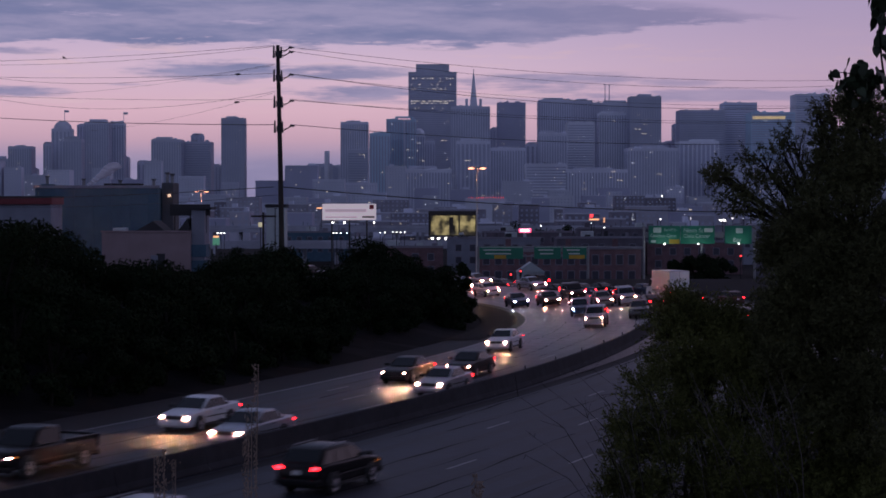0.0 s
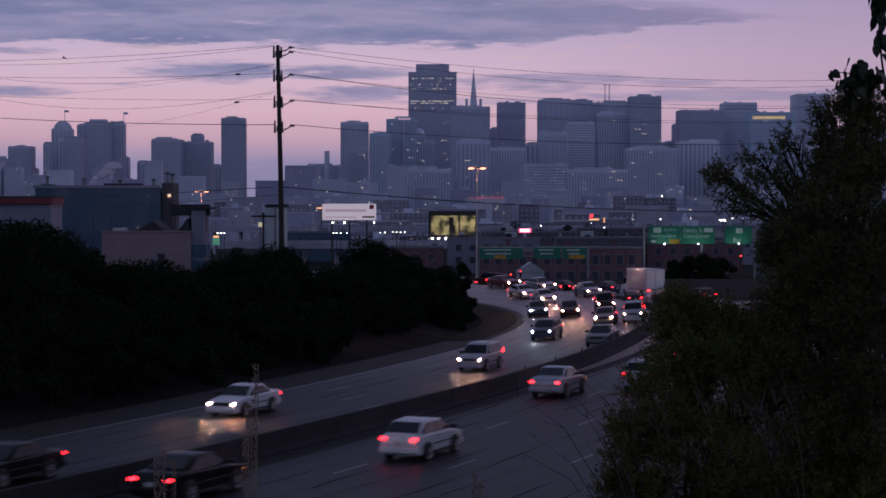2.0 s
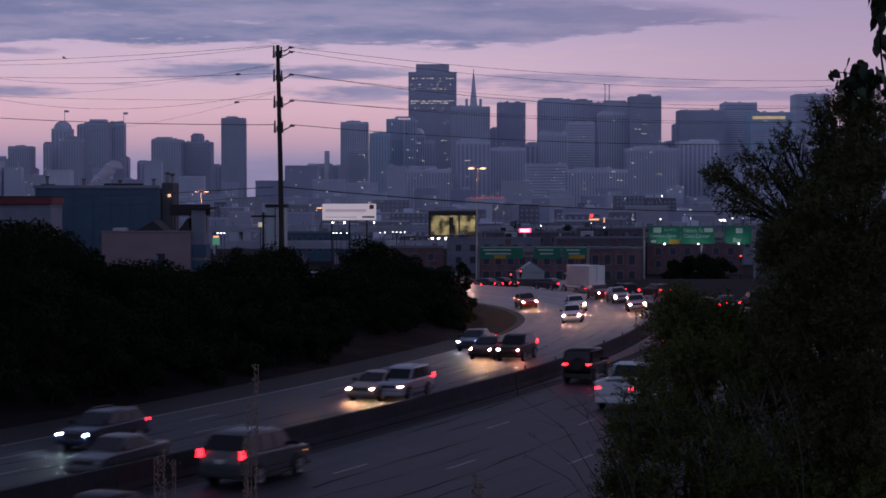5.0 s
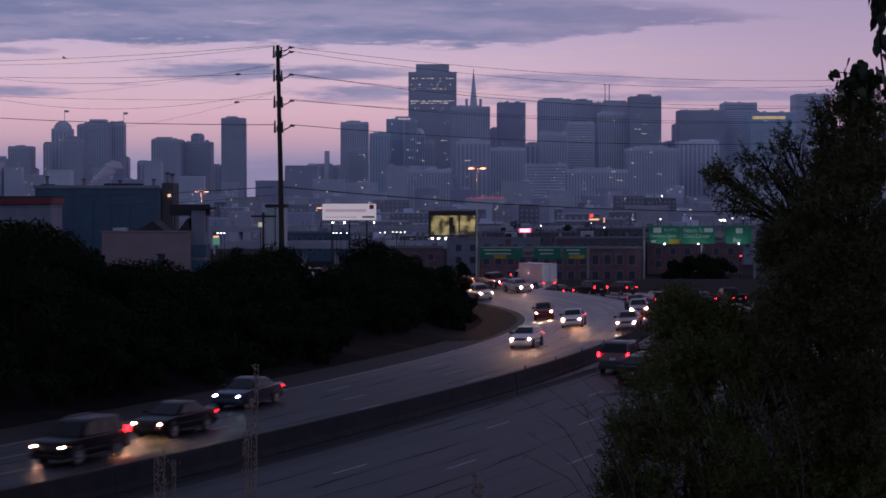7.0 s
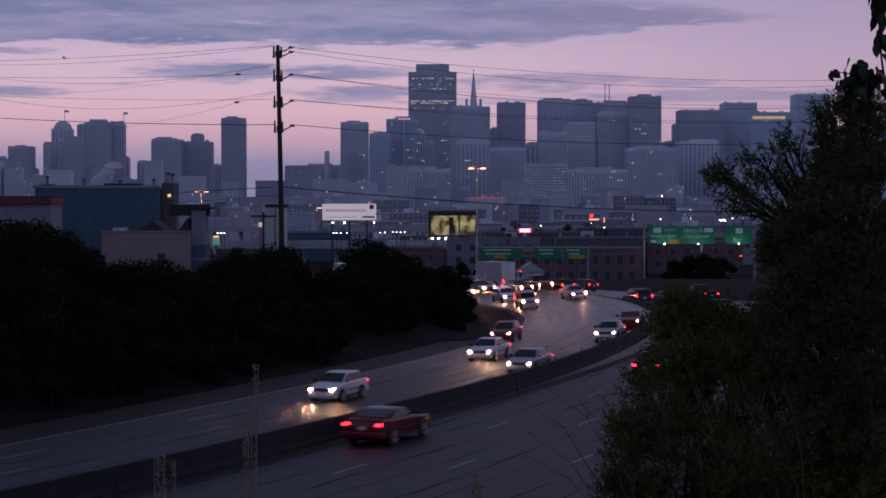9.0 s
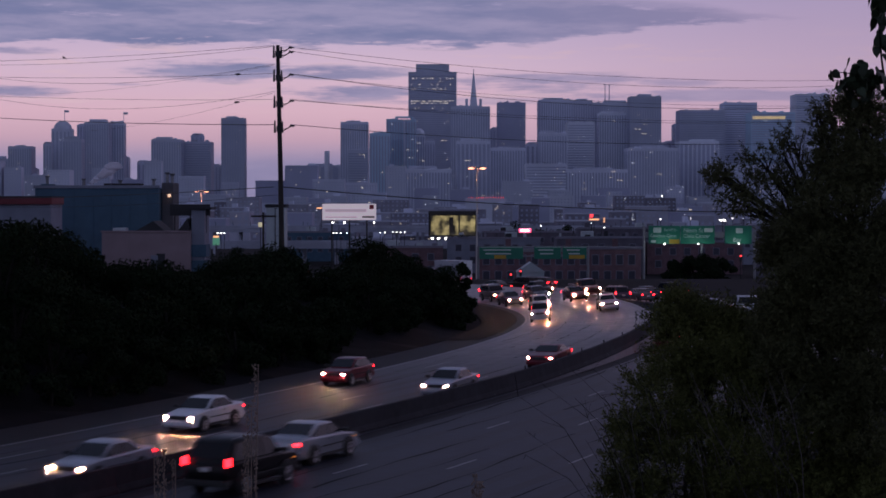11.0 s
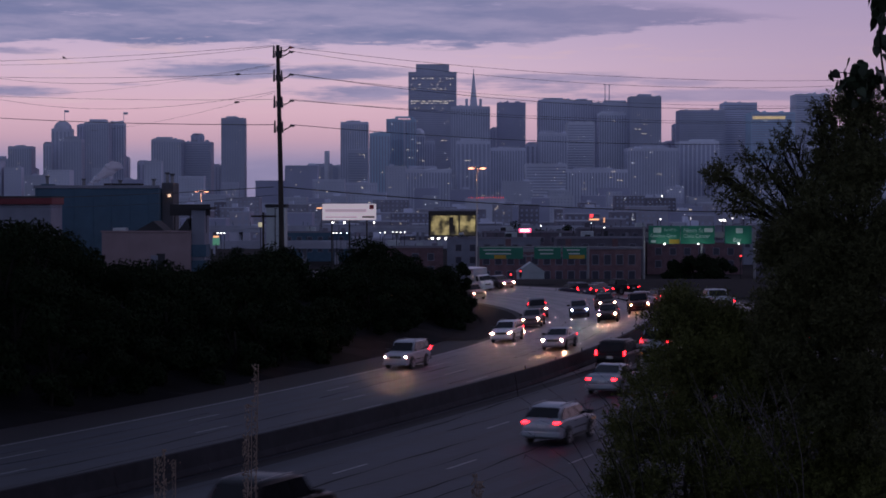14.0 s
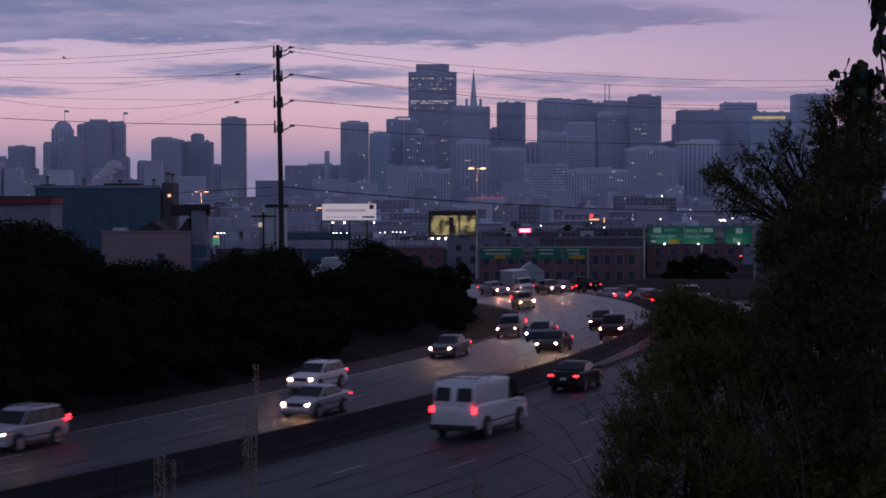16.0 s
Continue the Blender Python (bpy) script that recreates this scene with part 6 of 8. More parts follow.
# ---- shrubs and tree on the near hillside ----
SHRUBS = {
    "bush": [(3.08, 27.0, -3.07, 0.49, 0.59, 0.90),
             (2.79, 27.0, -3.64, 0.45, 0.54, 0.74),
             (3.66, 28.0, -2.33, 0.59, 0.71, 0.93),
             (4.13, 28.5, -2.01, 0.62, 0.64, 0.54),
             (3.70, 29.0, -1.73, 0.30, 0.36, 0.42),
             (3.66, 29.0, -1.54, 0.16, 0.19, 0.23),
             (3.48, 29.0, -1.85, 0.18, 0.21, 0.26),
             (3.94, 29.0, -1.85, 0.21, 0.25, 0.30),
             (4.31, 29.0, -1.76, 0.19, 0.23, 0.21),
             (4.38, 28.0, -2.84, 1.02, 1.22, 1.10),
             (5.13, 27.5, -3.46, 1.17, 1.30, 1.08),
             (3.58, 26.5, -3.73, 1.04, 0.87, 0.72),
             (5.86, 27.0, -3.56, 0.98, 1.18, 1.23),
             (2.78, 26.5, -4.14, 0.56, 0.48, 0.40),
             (4.80, 29.0, -2.42, 0.70, 0.84, 0.70),
             (5.35, 26.5, -4.14, 1.28, 0.67, 0.56),
             (6.07, 26.5, -3.97, 0.64, 0.77, 0.80),
             (4.38, 26.5, -3.89, 0.80, 0.67, 0.56)],
    "spray": [(4.25, 29.0, 0.57, 0.12, 0.15, 0.12),
             (4.35, 29.0, 0.41, 0.12, 0.13, 0.09),
             (4.45, 28.6, 0.11, 0.23, 0.20, 0.11),
             (4.92, 29.0, 0.72, 0.23, 0.24, 0.18),
             (5.35, 29.4, 0.84, 0.20, 0.22, 0.18),
             (5.52, 29.4, 1.02, 0.20, 0.21, 0.16),
             (4.92, 28.6, 0.26, 0.29, 0.34, 0.28),
             (5.28, 29.0, 0.48, 0.19, 0.24, 0.21),
             (4.65, 28.4, -0.09, 0.17, 0.19, 0.14),
             (5.17, 28.4, -0.09, 0.26, 0.27, 0.19),
             (5.78, 28.6, 1.47, 0.17, 0.21, 0.17),
             (6.00, 28.6, 1.36, 0.17, 0.20, 0.16),
             (5.72, 28.8, 0.65, 0.14, 0.16, 0.12),
             (5.59, 28.8, 0.30, 0.19, 0.20, 0.14)],
    "mass": [(6.23, 27.6, 1.13, 0.38, 0.45, 0.37),
             (6.02, 27.4, 0.54, 0.38, 0.49, 0.43),
             (5.69, 27.2, -0.12, 0.46, 0.53, 0.43),
             (6.14, 26.8, -0.28, 0.41, 0.63, 0.65),
             (5.28, 27.4, -0.46, 0.46, 0.51, 0.38),
             (5.05, 27.6, -0.61, 0.25, 0.30, 0.25),
             (5.82, 26.8, -0.85, 0.57, 0.63, 0.49),
             (5.37, 27.0, -1.02, 0.46, 0.49, 0.36),
             (6.11, 26.4, -1.24, 0.35, 0.64, 0.72),
             (5.78, 26.6, -1.57, 0.48, 0.63, 0.56),
             (6.05, 26.2, -2.35, 0.37, 0.65, 0.71),
             (5.78, 26.4, -2.36, 0.32, 0.48, 0.48),
             (6.22, 27.0, 0.53, 0.25, 0.39, 0.41)],
    "skirt": [(3.86, 27.6, -2.47, 0.37, 0.47, 0.42),
             (4.29, 27.4, -2.83, 0.37, 0.44, 0.37),
             (4.14, 28.4, -1.81, 0.41, 0.43, 0.31),
             (4.43, 28.0, -2.25, 0.42, 0.53, 0.46),
             (4.55, 27.2, -2.68, 0.38, 0.47, 0.41),
             (3.82, 28.6, -1.69, 0.35, 0.38, 0.29),
             (4.60, 27.8, -1.98, 0.34, 0.40, 0.34)],
    "fringe": [(5.10, 28.0, -0.36, 0.25, 0.28, 0.22),
             (5.39, 28.0, -0.17, 0.27, 0.34, 0.29),
             (5.08, 27.0, -1.10, 0.39, 0.43, 0.33),
             (4.95, 27.4, -0.81, 0.18, 0.21, 0.17),
             (4.84, 27.0, -1.43, 0.25, 0.27, 0.21),
             (6.06, 28.0, 1.44, 0.20, 0.23, 0.19),
             (6.35, 27.6, 1.50, 0.20, 0.21, 0.15),
             (5.85, 28.4, 0.99, 0.17, 0.23, 0.21),
             (5.92, 28.2, 0.55, 0.22, 0.29, 0.26),
             (5.13, 27.0, -1.60, 0.46, 0.52, 0.41),
             (5.37, 26.6, -2.06, 0.48, 0.58, 0.48),
             (4.85, 27.2, -1.76, 0.31, 0.36, 0.28),
             (5.01, 26.8, -2.40, 0.45, 0.52, 0.41),
             (5.42, 26.4, -2.84, 0.48, 0.53, 0.40),
             (5.86, 26.2, -3.14, 0.43, 0.54, 0.48)]}


def sprig_mesh(rng, clumps, sprigs, length, leaf, rise, per=14):
    """Leafy twigs scattered through egg-shaped clumps: lance leaves set in turn along each twig."""
    vol = np.array([c[3] * c[4] * c[5] for c in clumps]) ** 0.67
    c = np.array(clumps)[rng.choice(len(clumps), sprigs, p=vol / vol.sum())]
    v = rng.normal(size=(sprigs, 3))
    v /= np.linalg.norm(v, axis=1)[:, None]
    foot = c[:, :3] + v * (rng.random(sprigs) ** 0.45)[:, None] * c[:, 3:6] * 0.92
    way = v * 0.8 + np.array([-0.15, 0, rise]) + 0.45 * rng.normal(size=(sprigs, 3))
    way /= np.linalg.norm(way, axis=1)[:, None]
    long = length * rng.uniform(0.5, 1.25, sprigs)
    k = np.tile(np.arange(per), sprigs)
    i = np.repeat(np.arange(sprigs), per)
    n = len(i)
    base = foot[i] + way[i] * (long[i] * (k + rng.random(n)) / per)[:, None]
    out = np.cross(way[i], rng.normal(size=(n, 3)))
    out /= np.linalg.norm(out, axis=1)[:, None]
    a = way[i] * 0.75 + out * 0.8 + np.array([0, 0, -0.1])
    a /= np.linalg.norm(a, axis=1)[:, None]
    b = np.cross(a, rng.normal(size=(n, 3)))
    b /= np.linalg.norm(b, axis=1)[:, None]
    s = (leaf * rng.uniform(0.55, 1.3, n))[:, None]
    verts = np.stack([base, base + a * s * 0.5 + b * s * 0.15, base + a * s, base + a * s * 0.5 - b * s * 0.15], 1).reshape(-1, 3)
    return verts.tolist(), np.arange(n * 4).reshape(-1, 4).tolist()


def near_plant(name, label, category, centre, clumps, sprigs, length, leaf, rise, mat, seed, forks, tuft, crotch=None):
    """A shrub or tree rooted on the hillside: limbs run from the foot to each clump and fork into twigs there."""
    rng = np.random.default_rng(seed)
    x, y = centre
    z0 = float(ground_height([x], [y])[0])
    t = thing(name, pose(x, y, z0), label, category)
    shift = [(cx - x, cy - y, 10 + cz - z0, rx, ry, rz) for cx, cy, cz, rx, ry, rz in clumps]
    # the leaves stand in tufts on the outside of each clump, with dark hollows between them
    tufts = []
    for cx, cy, cz, rx, ry, rz in shift:
        for _ in range(max(4, int(tuft * (rx * rz) ** 0.75))):
            v = rng.normal(size=3)
            v /= np.linalg.norm(v)
            q = rng.uniform(0.55, 1.0)
            k = rng.uniform(0.11, 0.21)
            tufts.append((cx + v[0] * rx * q, cy + v[1] * ry * q, cz + v[2] * rz * q, k * 1.2, k * 1.2, k * 0.8))
    raw_mesh("crown", *sprig_mesh(rng, tufts, sprigs, length, leaf, rise), mat, t)
    bm = bmesh.new()
    for cx, cy, cz, rx, ry, rz in shift:
        foot = Vector((rng.uniform(-0.3, 0.3), rng.uniform(-0.3, 0.3), -0.3))
        tip = Vector((cx, cy, cz))
        reach = (tip - foot).length
        knee = foot.lerp(tip, 0.45) + Vector((0.12 * reach * (0.5 if cx < 0 else -0.5), 0, -0.02 * reach))
        if crotch and tip.z + z0 > crotch[2]:
            # the upper limbs leave the trunk together at its crotch and spread from there
            knee = Vector((crotch[0] - x, crotch[1] - y, crotch[2] - z0)) + Vector(rng.normal(size=3) * 0.06)
            foot = Vector((rng.uniform(-0.06, 0.06), rng.uniform(-0.06, 0.06), -0.3))
        crook = knee.lerp(tip, 0.55) + Vector((0, 0, -0.04)) + Vector(rng.normal(size=3) * 0.05)
        w = 0.012 + 0.006 * reach
        add_tube(bm, [foot, knee, crook, tip], [w, w * 0.7, w * 0.42, w * 0.25], 6)
        for _ in range(forks):
            a = knee.lerp(tip, rng.uniform(0.45, 0.95))
            e = tip + Vector((rng.uniform(-1, 1) * rx, rng.uniform(-1, 1) * ry, rng.uniform(-0.8, 1.1) * rz))
            add_tube(bm, [a, a.lerp(e, 0.5) + Vector(rng.normal(size=3) * 0.03), e], [w * 0.3, w * 0.2, 0.003], 5)
    tagged(part("branchwork", bm, BARK, t), kind="stuff")
    return t


def build_creeper():
    """A climbing stem at the tree's edge with big heart-shaped leaves that hang from it."""
    rng = np.random.default_rng(6)
    x, y = 6.6, 27.2
    z0 = float(ground_height([x], [y])[0])
    t = thing("vine", pose(x, y, z0), "dark creeper with big drooping heart-shaped leaves", "vine")
    up = 7.86 - z0
    stem = bmesh.new()
    add_tube(stem, [(0, 0, -0.3), (0.1, 0, up + 2.2), (-0.12, 0, up + 3.6), (-0.22, 0, up + 4.3), (-0.28, 0, up + 5.1), (-0.2, 0, up + 5.5)], [0.03, 0.026, 0.02, 0.016, 0.012, 0.006], 6)
    add_tube(stem, [(-0.15, 0, up + 3.75), (-0.5, 0, up + 4.05), (-0.95, 0, up + 4.1)], [0.014, 0.01, 0.005], 5)
    tagged(part("branchwork", stem, BARK, t), kind="stuff")
    # the half outline of a leaf, from its stalk to its tip
    half = ((0.0, 0.0), (0.22, 0.06), (0.40, -0.12), (0.42, -0.36), (0.28, -0.68), (0.0, -1.0))
    for cx, cz, rx, rz, n, size in ((-0.50, 4.02, 0.30, 0.15, 60, 0.19), (-0.95, 4.08, 0.06, 0.06, 3, 0.13), (-0.18, 4.62, 0.10, 0.18, 10, 0.2), (-0.2, 5.1, 0.13, 0.3, 40, 0.2), (-0.3, 3.85, 0.28, 0.2, 14, 0.17)):
        for _ in range(n):
            v = rng.normal(size=3) * 0.55
            place = Vector((cx + v[0] * rx, v[1] * 0.16, up + cz + v[2] * rz))
            turn = Euler((rng.normal() * 0.35, rng.normal() * 0.45, rng.uniform(-1.3, 1.3))).to_matrix()
            k = size * rng.uniform(0.7, 1.2)
            bm = bmesh.new()
            mid = [bm.verts.new(place + turn @ Vector((0, 0.05 * k * math.sin(3 * b), b * k))) for a, b in half[1:-1]]
            top, tip = bm.verts.new(place), bm.verts.new(place + turn @ Vector((0, 0.12 * k, -k)))
            for side in (-1, 1):
                rim = [top] + [bm.verts.new(place + turn @ Vector((side * a * k, -0.16 * k * a, b * k))) for a, b in half[1:-1]] + [tip]
                line = [top] + mid + [tip]
                for q in range(len(line) - 1):
                    vs = [line[q], line[q + 1], rim[q + 1], rim[q]]
                    vs = [u for i, u in enumerate(vs) if u not in vs[:i]]
                    if len(vs) > 2:
                        bm.faces.new(vs if side > 0 else vs[::-1])
            part("leaf", bm, LEAF_BROAD, t, smooth=True)


def build_near_plants():
    near_plant("bush", "dense olive-green bush on the hillside by the freeway", "bush", (3.9, 28.0), SHRUBS["bush"] + SHRUBS["skirt"], 15000, 0.26, 0.060, 0.8, LEAF_NEAR, 3, 5, 42)
    near_plant("tree", "dark small-leaved tree overhanging the hillside", "tree", (6.0, 27.2), SHRUBS["mass"] + SHRUBS["fringe"], 15500, 0.17, 0.060, 0.2, LEAF_DARK, 4, 7, 60, (5.95, 27.2, 9.1))
    near_plant("sapling", "loose feathery young tree with open twigs", "tree", (5.9, 28.6), SHRUBS["spray"], 1000, 0.15, 0.058, 0.3, LEAF_DARK, 5, 9, 40, (5.86, 28.4, 9.4))
    build_creeper()
    # bare pale stems in the bush
    rng = random.Random(8)
    for i in range(26):
        x, y = rng.uniform(2.7, 5.4), rng.uniform(25.8, 26.6)
        z0 = float(ground_height([x], [y])[0])
        h, lean = rng.uniform(0.2, 1.5), rng.uniform(-1.0, -0.2)
        top = min(8.05, 6.3 + h)
        bm = bmesh.new()
        pts = [(0, 0, -0.2), (lean * 0.2, 0, (top - z0) * 0.5), (lean * 0.6, 0, (top - z0) * 0.8), (lean, 0, top - z0)]
        add_tube(bm, pts, [0.008, 0.006, 0.004, 0.002], 5)
        for k in range(3):
            a = pts[2]
            add_tube(bm, [a, (a[0] + rng.uniform(-0.3, 0.2), a[1], a[2] + rng.uniform(0.1, 0.4))], [0.004, 0.002], 4)
        t = part("dry_stem", bm, DRY_TWIG)
        t.matrix_basis = pose(x, y, z0)
        tagged(t, "bare pale dry stem standing in the bush", "twig", "dry stems")
    # thin bare twigs arching out of the bush over the view of the road
    for i in range(12):
        x, y = rng.uniform(2.5, 3.6), rng.uniform(24.5, 26)
        z0 = float(ground_height([x], [y])[0])
        lean, top = rng.uniform(-1.7, -0.4), rng.uniform(6.5, 7.9) - z0
        bm = bmesh.new()
        pts = [(lean * q ** 1.7, 0, -0.2 + (top + 0.2) * (1 - (1 - q) ** 1.5)) for q in (0, 0.25, 0.5, 0.75, 1.0)]
        add_tube(bm, pts, [0.007, 0.006, 0.005, 0.004, 0.002], 5)
        for k in range(5):
            a = pts[rng.randint(2, 4)]
            add_tube(bm, [a, (a[0] + rng.uniform(-0.35, 0.1), a[1], a[2] + rng.uniform(-0.1, 0.3))], [0.003, 0.0015], 4)
        t = part("bare_twig", bm, BARK)
        t.matrix_basis = pose(x, y, z0)
        tagged(t, "thin dark bare twig arching out of the bush", "twig", "bare twigs")
    # dry weed stalks just below the camera
    for k, (x, y, top, seed) in enumerate(((-1.21, 12, 8.98, 1), (-1.26, 12, 8.72, 2), (-1.80, 12, 8.43, 3), (-1.84, 12, 8.38, 4), (-1.74, 12, 8.36, 5), (0.2, 12, 8.27, 6), (0.24, 12, 8.22, 7), (-1.30, 12.2, 8.5, 8))):
        g = random.Random(seed)
        z0 = float(ground_height([x], [y])[0])
        bm = bmesh.new()
        h = top - z0
        add_tube(bm, [(0, 0, -0.1), (g.uniform(-0.02, 0.02), 0, h * 0.5), (g.uniform(-0.03, 0.03), 0, h)], [0.006, 0.005, 0.003], 5)
        for _ in range(420):
            z = h * (1 - 0.6 * g.random() ** 1.3)
            r = g.uniform(0.002, 0.0055)
            q = 0.015 * (0.4 + abs(math.sin(z * 23)))
            o = (g.gauss(0, 0.6) * q, g.gauss(0, 0.6) * q, z)
            bmesh.ops.create_icosphere(bm, subdivisions=1, radius=r, matrix=Matrix.Translation(o) @ Matrix.Diagonal((1, 1, 1.6, 1)))
        t = part("weed_stalk", bm, DRY_WEED)
        t.matrix_basis = pose(x, y, z0)
        tagged(t, "dry brown weed stalk with seed heads", "weed", "weed stalks")


build_near_plants()


# ---- steam from a distant roof, in drifting puffs ----
def build_steam():
    m = bpy.data.materials.new("thin_steam")
    m.use_nodes = True
    p = m.node_tree.nodes["Principled BSDF"]
    p.inputs["Base Color"].default_value = (0.85, 0.80, 0.88, 1)
    p.inputs["Roughness"].default_value = 1.0
    p.inputs["Alpha"].default_value = 0.4
    t = thing("steam_plume", pose(-450, 2380, 30), "thin pale steam plume drifting from a roof", "steam")
    part("chimney", box(-3, 3, 0, 5, -42, 8, 0.2), HAZE_TONE["mid"], t)
    rng = random.Random(4)
    puffs = []
    for i in range(9):
        bm = bmesh.new()
        r = 2.5 + i * 0.55
        bmesh.ops.create_icosphere(bm, subdivisions=2, radius=r, matrix=Matrix.Diagonal((1.5, 0.8, 0.8, 1)))
        for v in bm.verts:
            v.co *= 1 + 0.3 * noise.noise(v.co * 0.35 + Vector((i * 7, 0, 0)))
        puff = part("puff", bm, m, t, smooth=True)
        puffs.append((puff, 1 + i * 3.6 + rng.uniform(-1, 1), 9 + i * 2.6 + rng.uniform(-1, 1)))
    return puffs


STEAM = build_steam()


# ---- movement ----
def drive(code, side, drift, turn, stations):
    """Key a vehicle along its lane: its place along the median every half second; it may drift sideways."""
    rows = []
    for i, s in enumerate(stations):
        d = side + drift * (min(max(s, 15), 185) - 80)
        d = min(max(d, -10.55), -1.9) if turn else max(d, 2.2)
        x, y, z, a = on_road(s, d, 0.004)
        tilt = math.degrees(math.atan(float(banking(s)))) if turn else 0.0
        rows.append((i * 0.5, pose(x, y, z, 0, tilt if turn else -tilt, turn - math.degrees(a))))
    walk(CARS[code], rows)


def motions():
    for puff, x, z in STEAM:
        walk(puff, [(0, pose(x, 0, z)), (6, pose(x + 2.4, 0, z + 1.6, 0, 20, 0)), (11, pose(x + 1.2, 0, z + 0.6, 0, 8, 0)), (16, pose(x + 3.0, 0, z + 1.8, 0, 25, 0))])
    drive("o1", -5.61, 0.0000, 180, [27.3, 15.2, 1.9, -11.6, -25.1, -38.6, -52.1, -65.6, -79.1, -92.6, -106.1, -119.6, -133.1, -146.6, -160.1, -173.6, -187.1, -200.6, -214.1, -227.6, -241.1, -254.6, -268.1, -281.6, -295.1, -308.6, -322.1, -335.6, -349.1, -362.6, -376.1, -389.6, -403.1])
    drive("o2", -7.31, 0.0000, 180, [42.1, 30.2, 17.6, 4.1, -9.4, -22.9, -36.4, -49.9, -63.4, -76.9, -90.4, -103.9, -117.4, -130.9, -144.4, -157.9, -171.4, -184.9, -198.4, -211.9, -225.4, -238.9, -252.4, -265.9, -279.4, -292.9, -306.4, -319.9, -333.4, -346.9, -360.4, -373.9, -387.4])
    drive("o3", -2.39, 0.0000, 180, [38.0, 24.9, 11.8, -1.3, -14.4, -27.5, -40.6, -53.7, -66.8, -79.9, -93.0, -106.1, -119.2, -132.3, -145.4, -158.5, -171.6, -184.7, -197.8, -210.9, -224.0, -237.1, -250.2, -263.4, -276.5, -289.6, -302.7, -315.8, -328.9, -342.0, -355.1, -368.2, -381.3])
    drive("o4", -7.16, -0.0078, 180, [66.2, 56.2, 46.0, 35.6, 24.6, 12.3, -1.1, -14.6, -28.1, -41.6, -55.1, -68.6, -82.1, -95.6, -109.1, -122.6, -136.1, -149.6, -163.1, -176.6, -190.1, -203.6, -217.1, -230.6, -244.1, -257.6, -271.1, -284.6, -298.1, -311.6, -325.1, -338.6, -352.1])
    drive("o5", -3.00, -0.0131, 180, [60.5, 48.1, 35.3, 22.1, 8.9, -4.3, -17.5, -30.7, -43.9, -57.1, -70.3, -83.6, -96.8, -110.0, -123.2, -136.4, -149.6, -162.8, -176.0, -189.2, -202.5, -215.7, -228.9, -242.1, -255.3, -268.5, -281.7, -294.9, -308.1, -321.3, -334.6, -347.8, -361.0])
    drive("o6", -4.97, -0.0017, 180, [71.1, 60.0, 48.6, 36.9, 24.6, 11.2, -2.3, -15.8, -29.3, -42.8, -56.3, -69.8, -83.3, -96.8, -110.3, -123.8, -137.3, -150.8, -164.3, -177.8, -191.3, -204.8, -218.3, -231.8, -245.3, -258.8, -272.3, -285.8, -299.3, -312.8, -326.3, -339.8, -353.3])
    drive("o7", -8.14, 0.0013, 180, [89.7, 79.9, 69.8, 59.1, 47.9, 36.3, 24.0, 10.6, -2.9, -16.4, -29.9, -43.4, -56.9, -70.4, -83.9, -97.4, -110.9, -124.4, -137.9, -151.4, -164.9, -178.4, -191.9, -205.4, -218.9, -232.4, -245.9, -259.4, -272.9, -286.4, -299.9, -313.4, -326.9])
    drive("o8", -5.37, 0.0104, 180, [112.1, 104.0, 95.0, 85.2, 74.5, 62.6, 49.7, 36.5, 23.3, 10.0, -3.2, -16.4, -29.7, -42.9, -56.1, -69.4, -82.6, -95.8, -109.0, -122.3, -135.5, -148.7, -162.0, -175.2, -188.4, -201.7, -214.9, -228.1, -241.4, -254.6, -267.8, -281.1, -294.3])
    drive("o9", -7.31, 0.0088, 180, [127.9, 123.1, 116.1, 107.7, 99.4, 90.5, 80.7, 70.2, 59.2, 47.7, 34.8, 21.3, 7.8, -5.7, -19.2, -32.7, -46.2, -59.7, -73.2, -86.7, -100.2, -113.7, -127.2, -140.7, -154.2, -167.7, -181.2, -194.7, -208.2, -221.7, -235.2, -248.7, -262.2])
    drive("o10", -1.68, 0.0186, 180, [120.3, 115.0, 108.9, 101.6, 93.0, 83.6, 73.5, 62.8, 52.1, 40.8, 28.3, 14.8, 1.3, -12.2, -25.7, -39.2, -52.7, -66.2, -79.7, -93.2, -106.7, -120.2, -133.7, -147.2, -160.7, -174.2, -187.7, -201.2, -214.7, -228.2, -241.7, -255.2, -268.7])
    drive("o11", -3.21, 0.0300, 180, [138.1, 132.7, 126.6, 120.6, 114.7, 107.7, 99.6, 90.5, 80.4, 69.7, 57.7, 44.5, 31.0, 17.5, 4.0, -9.5, -23.0, -36.5, -50.0, -63.5, -77.0, -90.5, -104.0, -117.5, -131.0, -144.5, -158.0, -171.5, -185.0, -198.5, -212.0, -225.5, -239.0])
    drive("o12", -4.81, 0.0128, 180, [138.4, 132.0, 125.9, 119.8, 113.5, 106.5, 98.7, 89.8, 79.7, 69.0, 57.0, 43.8, 30.3, 16.8, 3.3, -10.2, -23.7, -37.2, -50.7, -64.2, -77.7, -91.2, -104.7, -118.2, -131.7, -145.2, -158.7, -172.2, -185.7, -199.2, -212.7, -226.2, -239.7])
    drive("o13", -5.27, 0.0142, 180, [151.6, 146.4, 141.6, 136.8, 131.1, 124.9, 118.4, 110.5, 101.6, 92.1, 81.9, 70.7, 58.6, 45.2, 30.6, 16.0, 1.4, -13.2, -27.8, -42.4, -57.0, -71.6, -86.2, -100.8, -115.4, -130.0, -144.6, -159.2, -173.8, -188.4, -202.9, -217.5, -232.1])
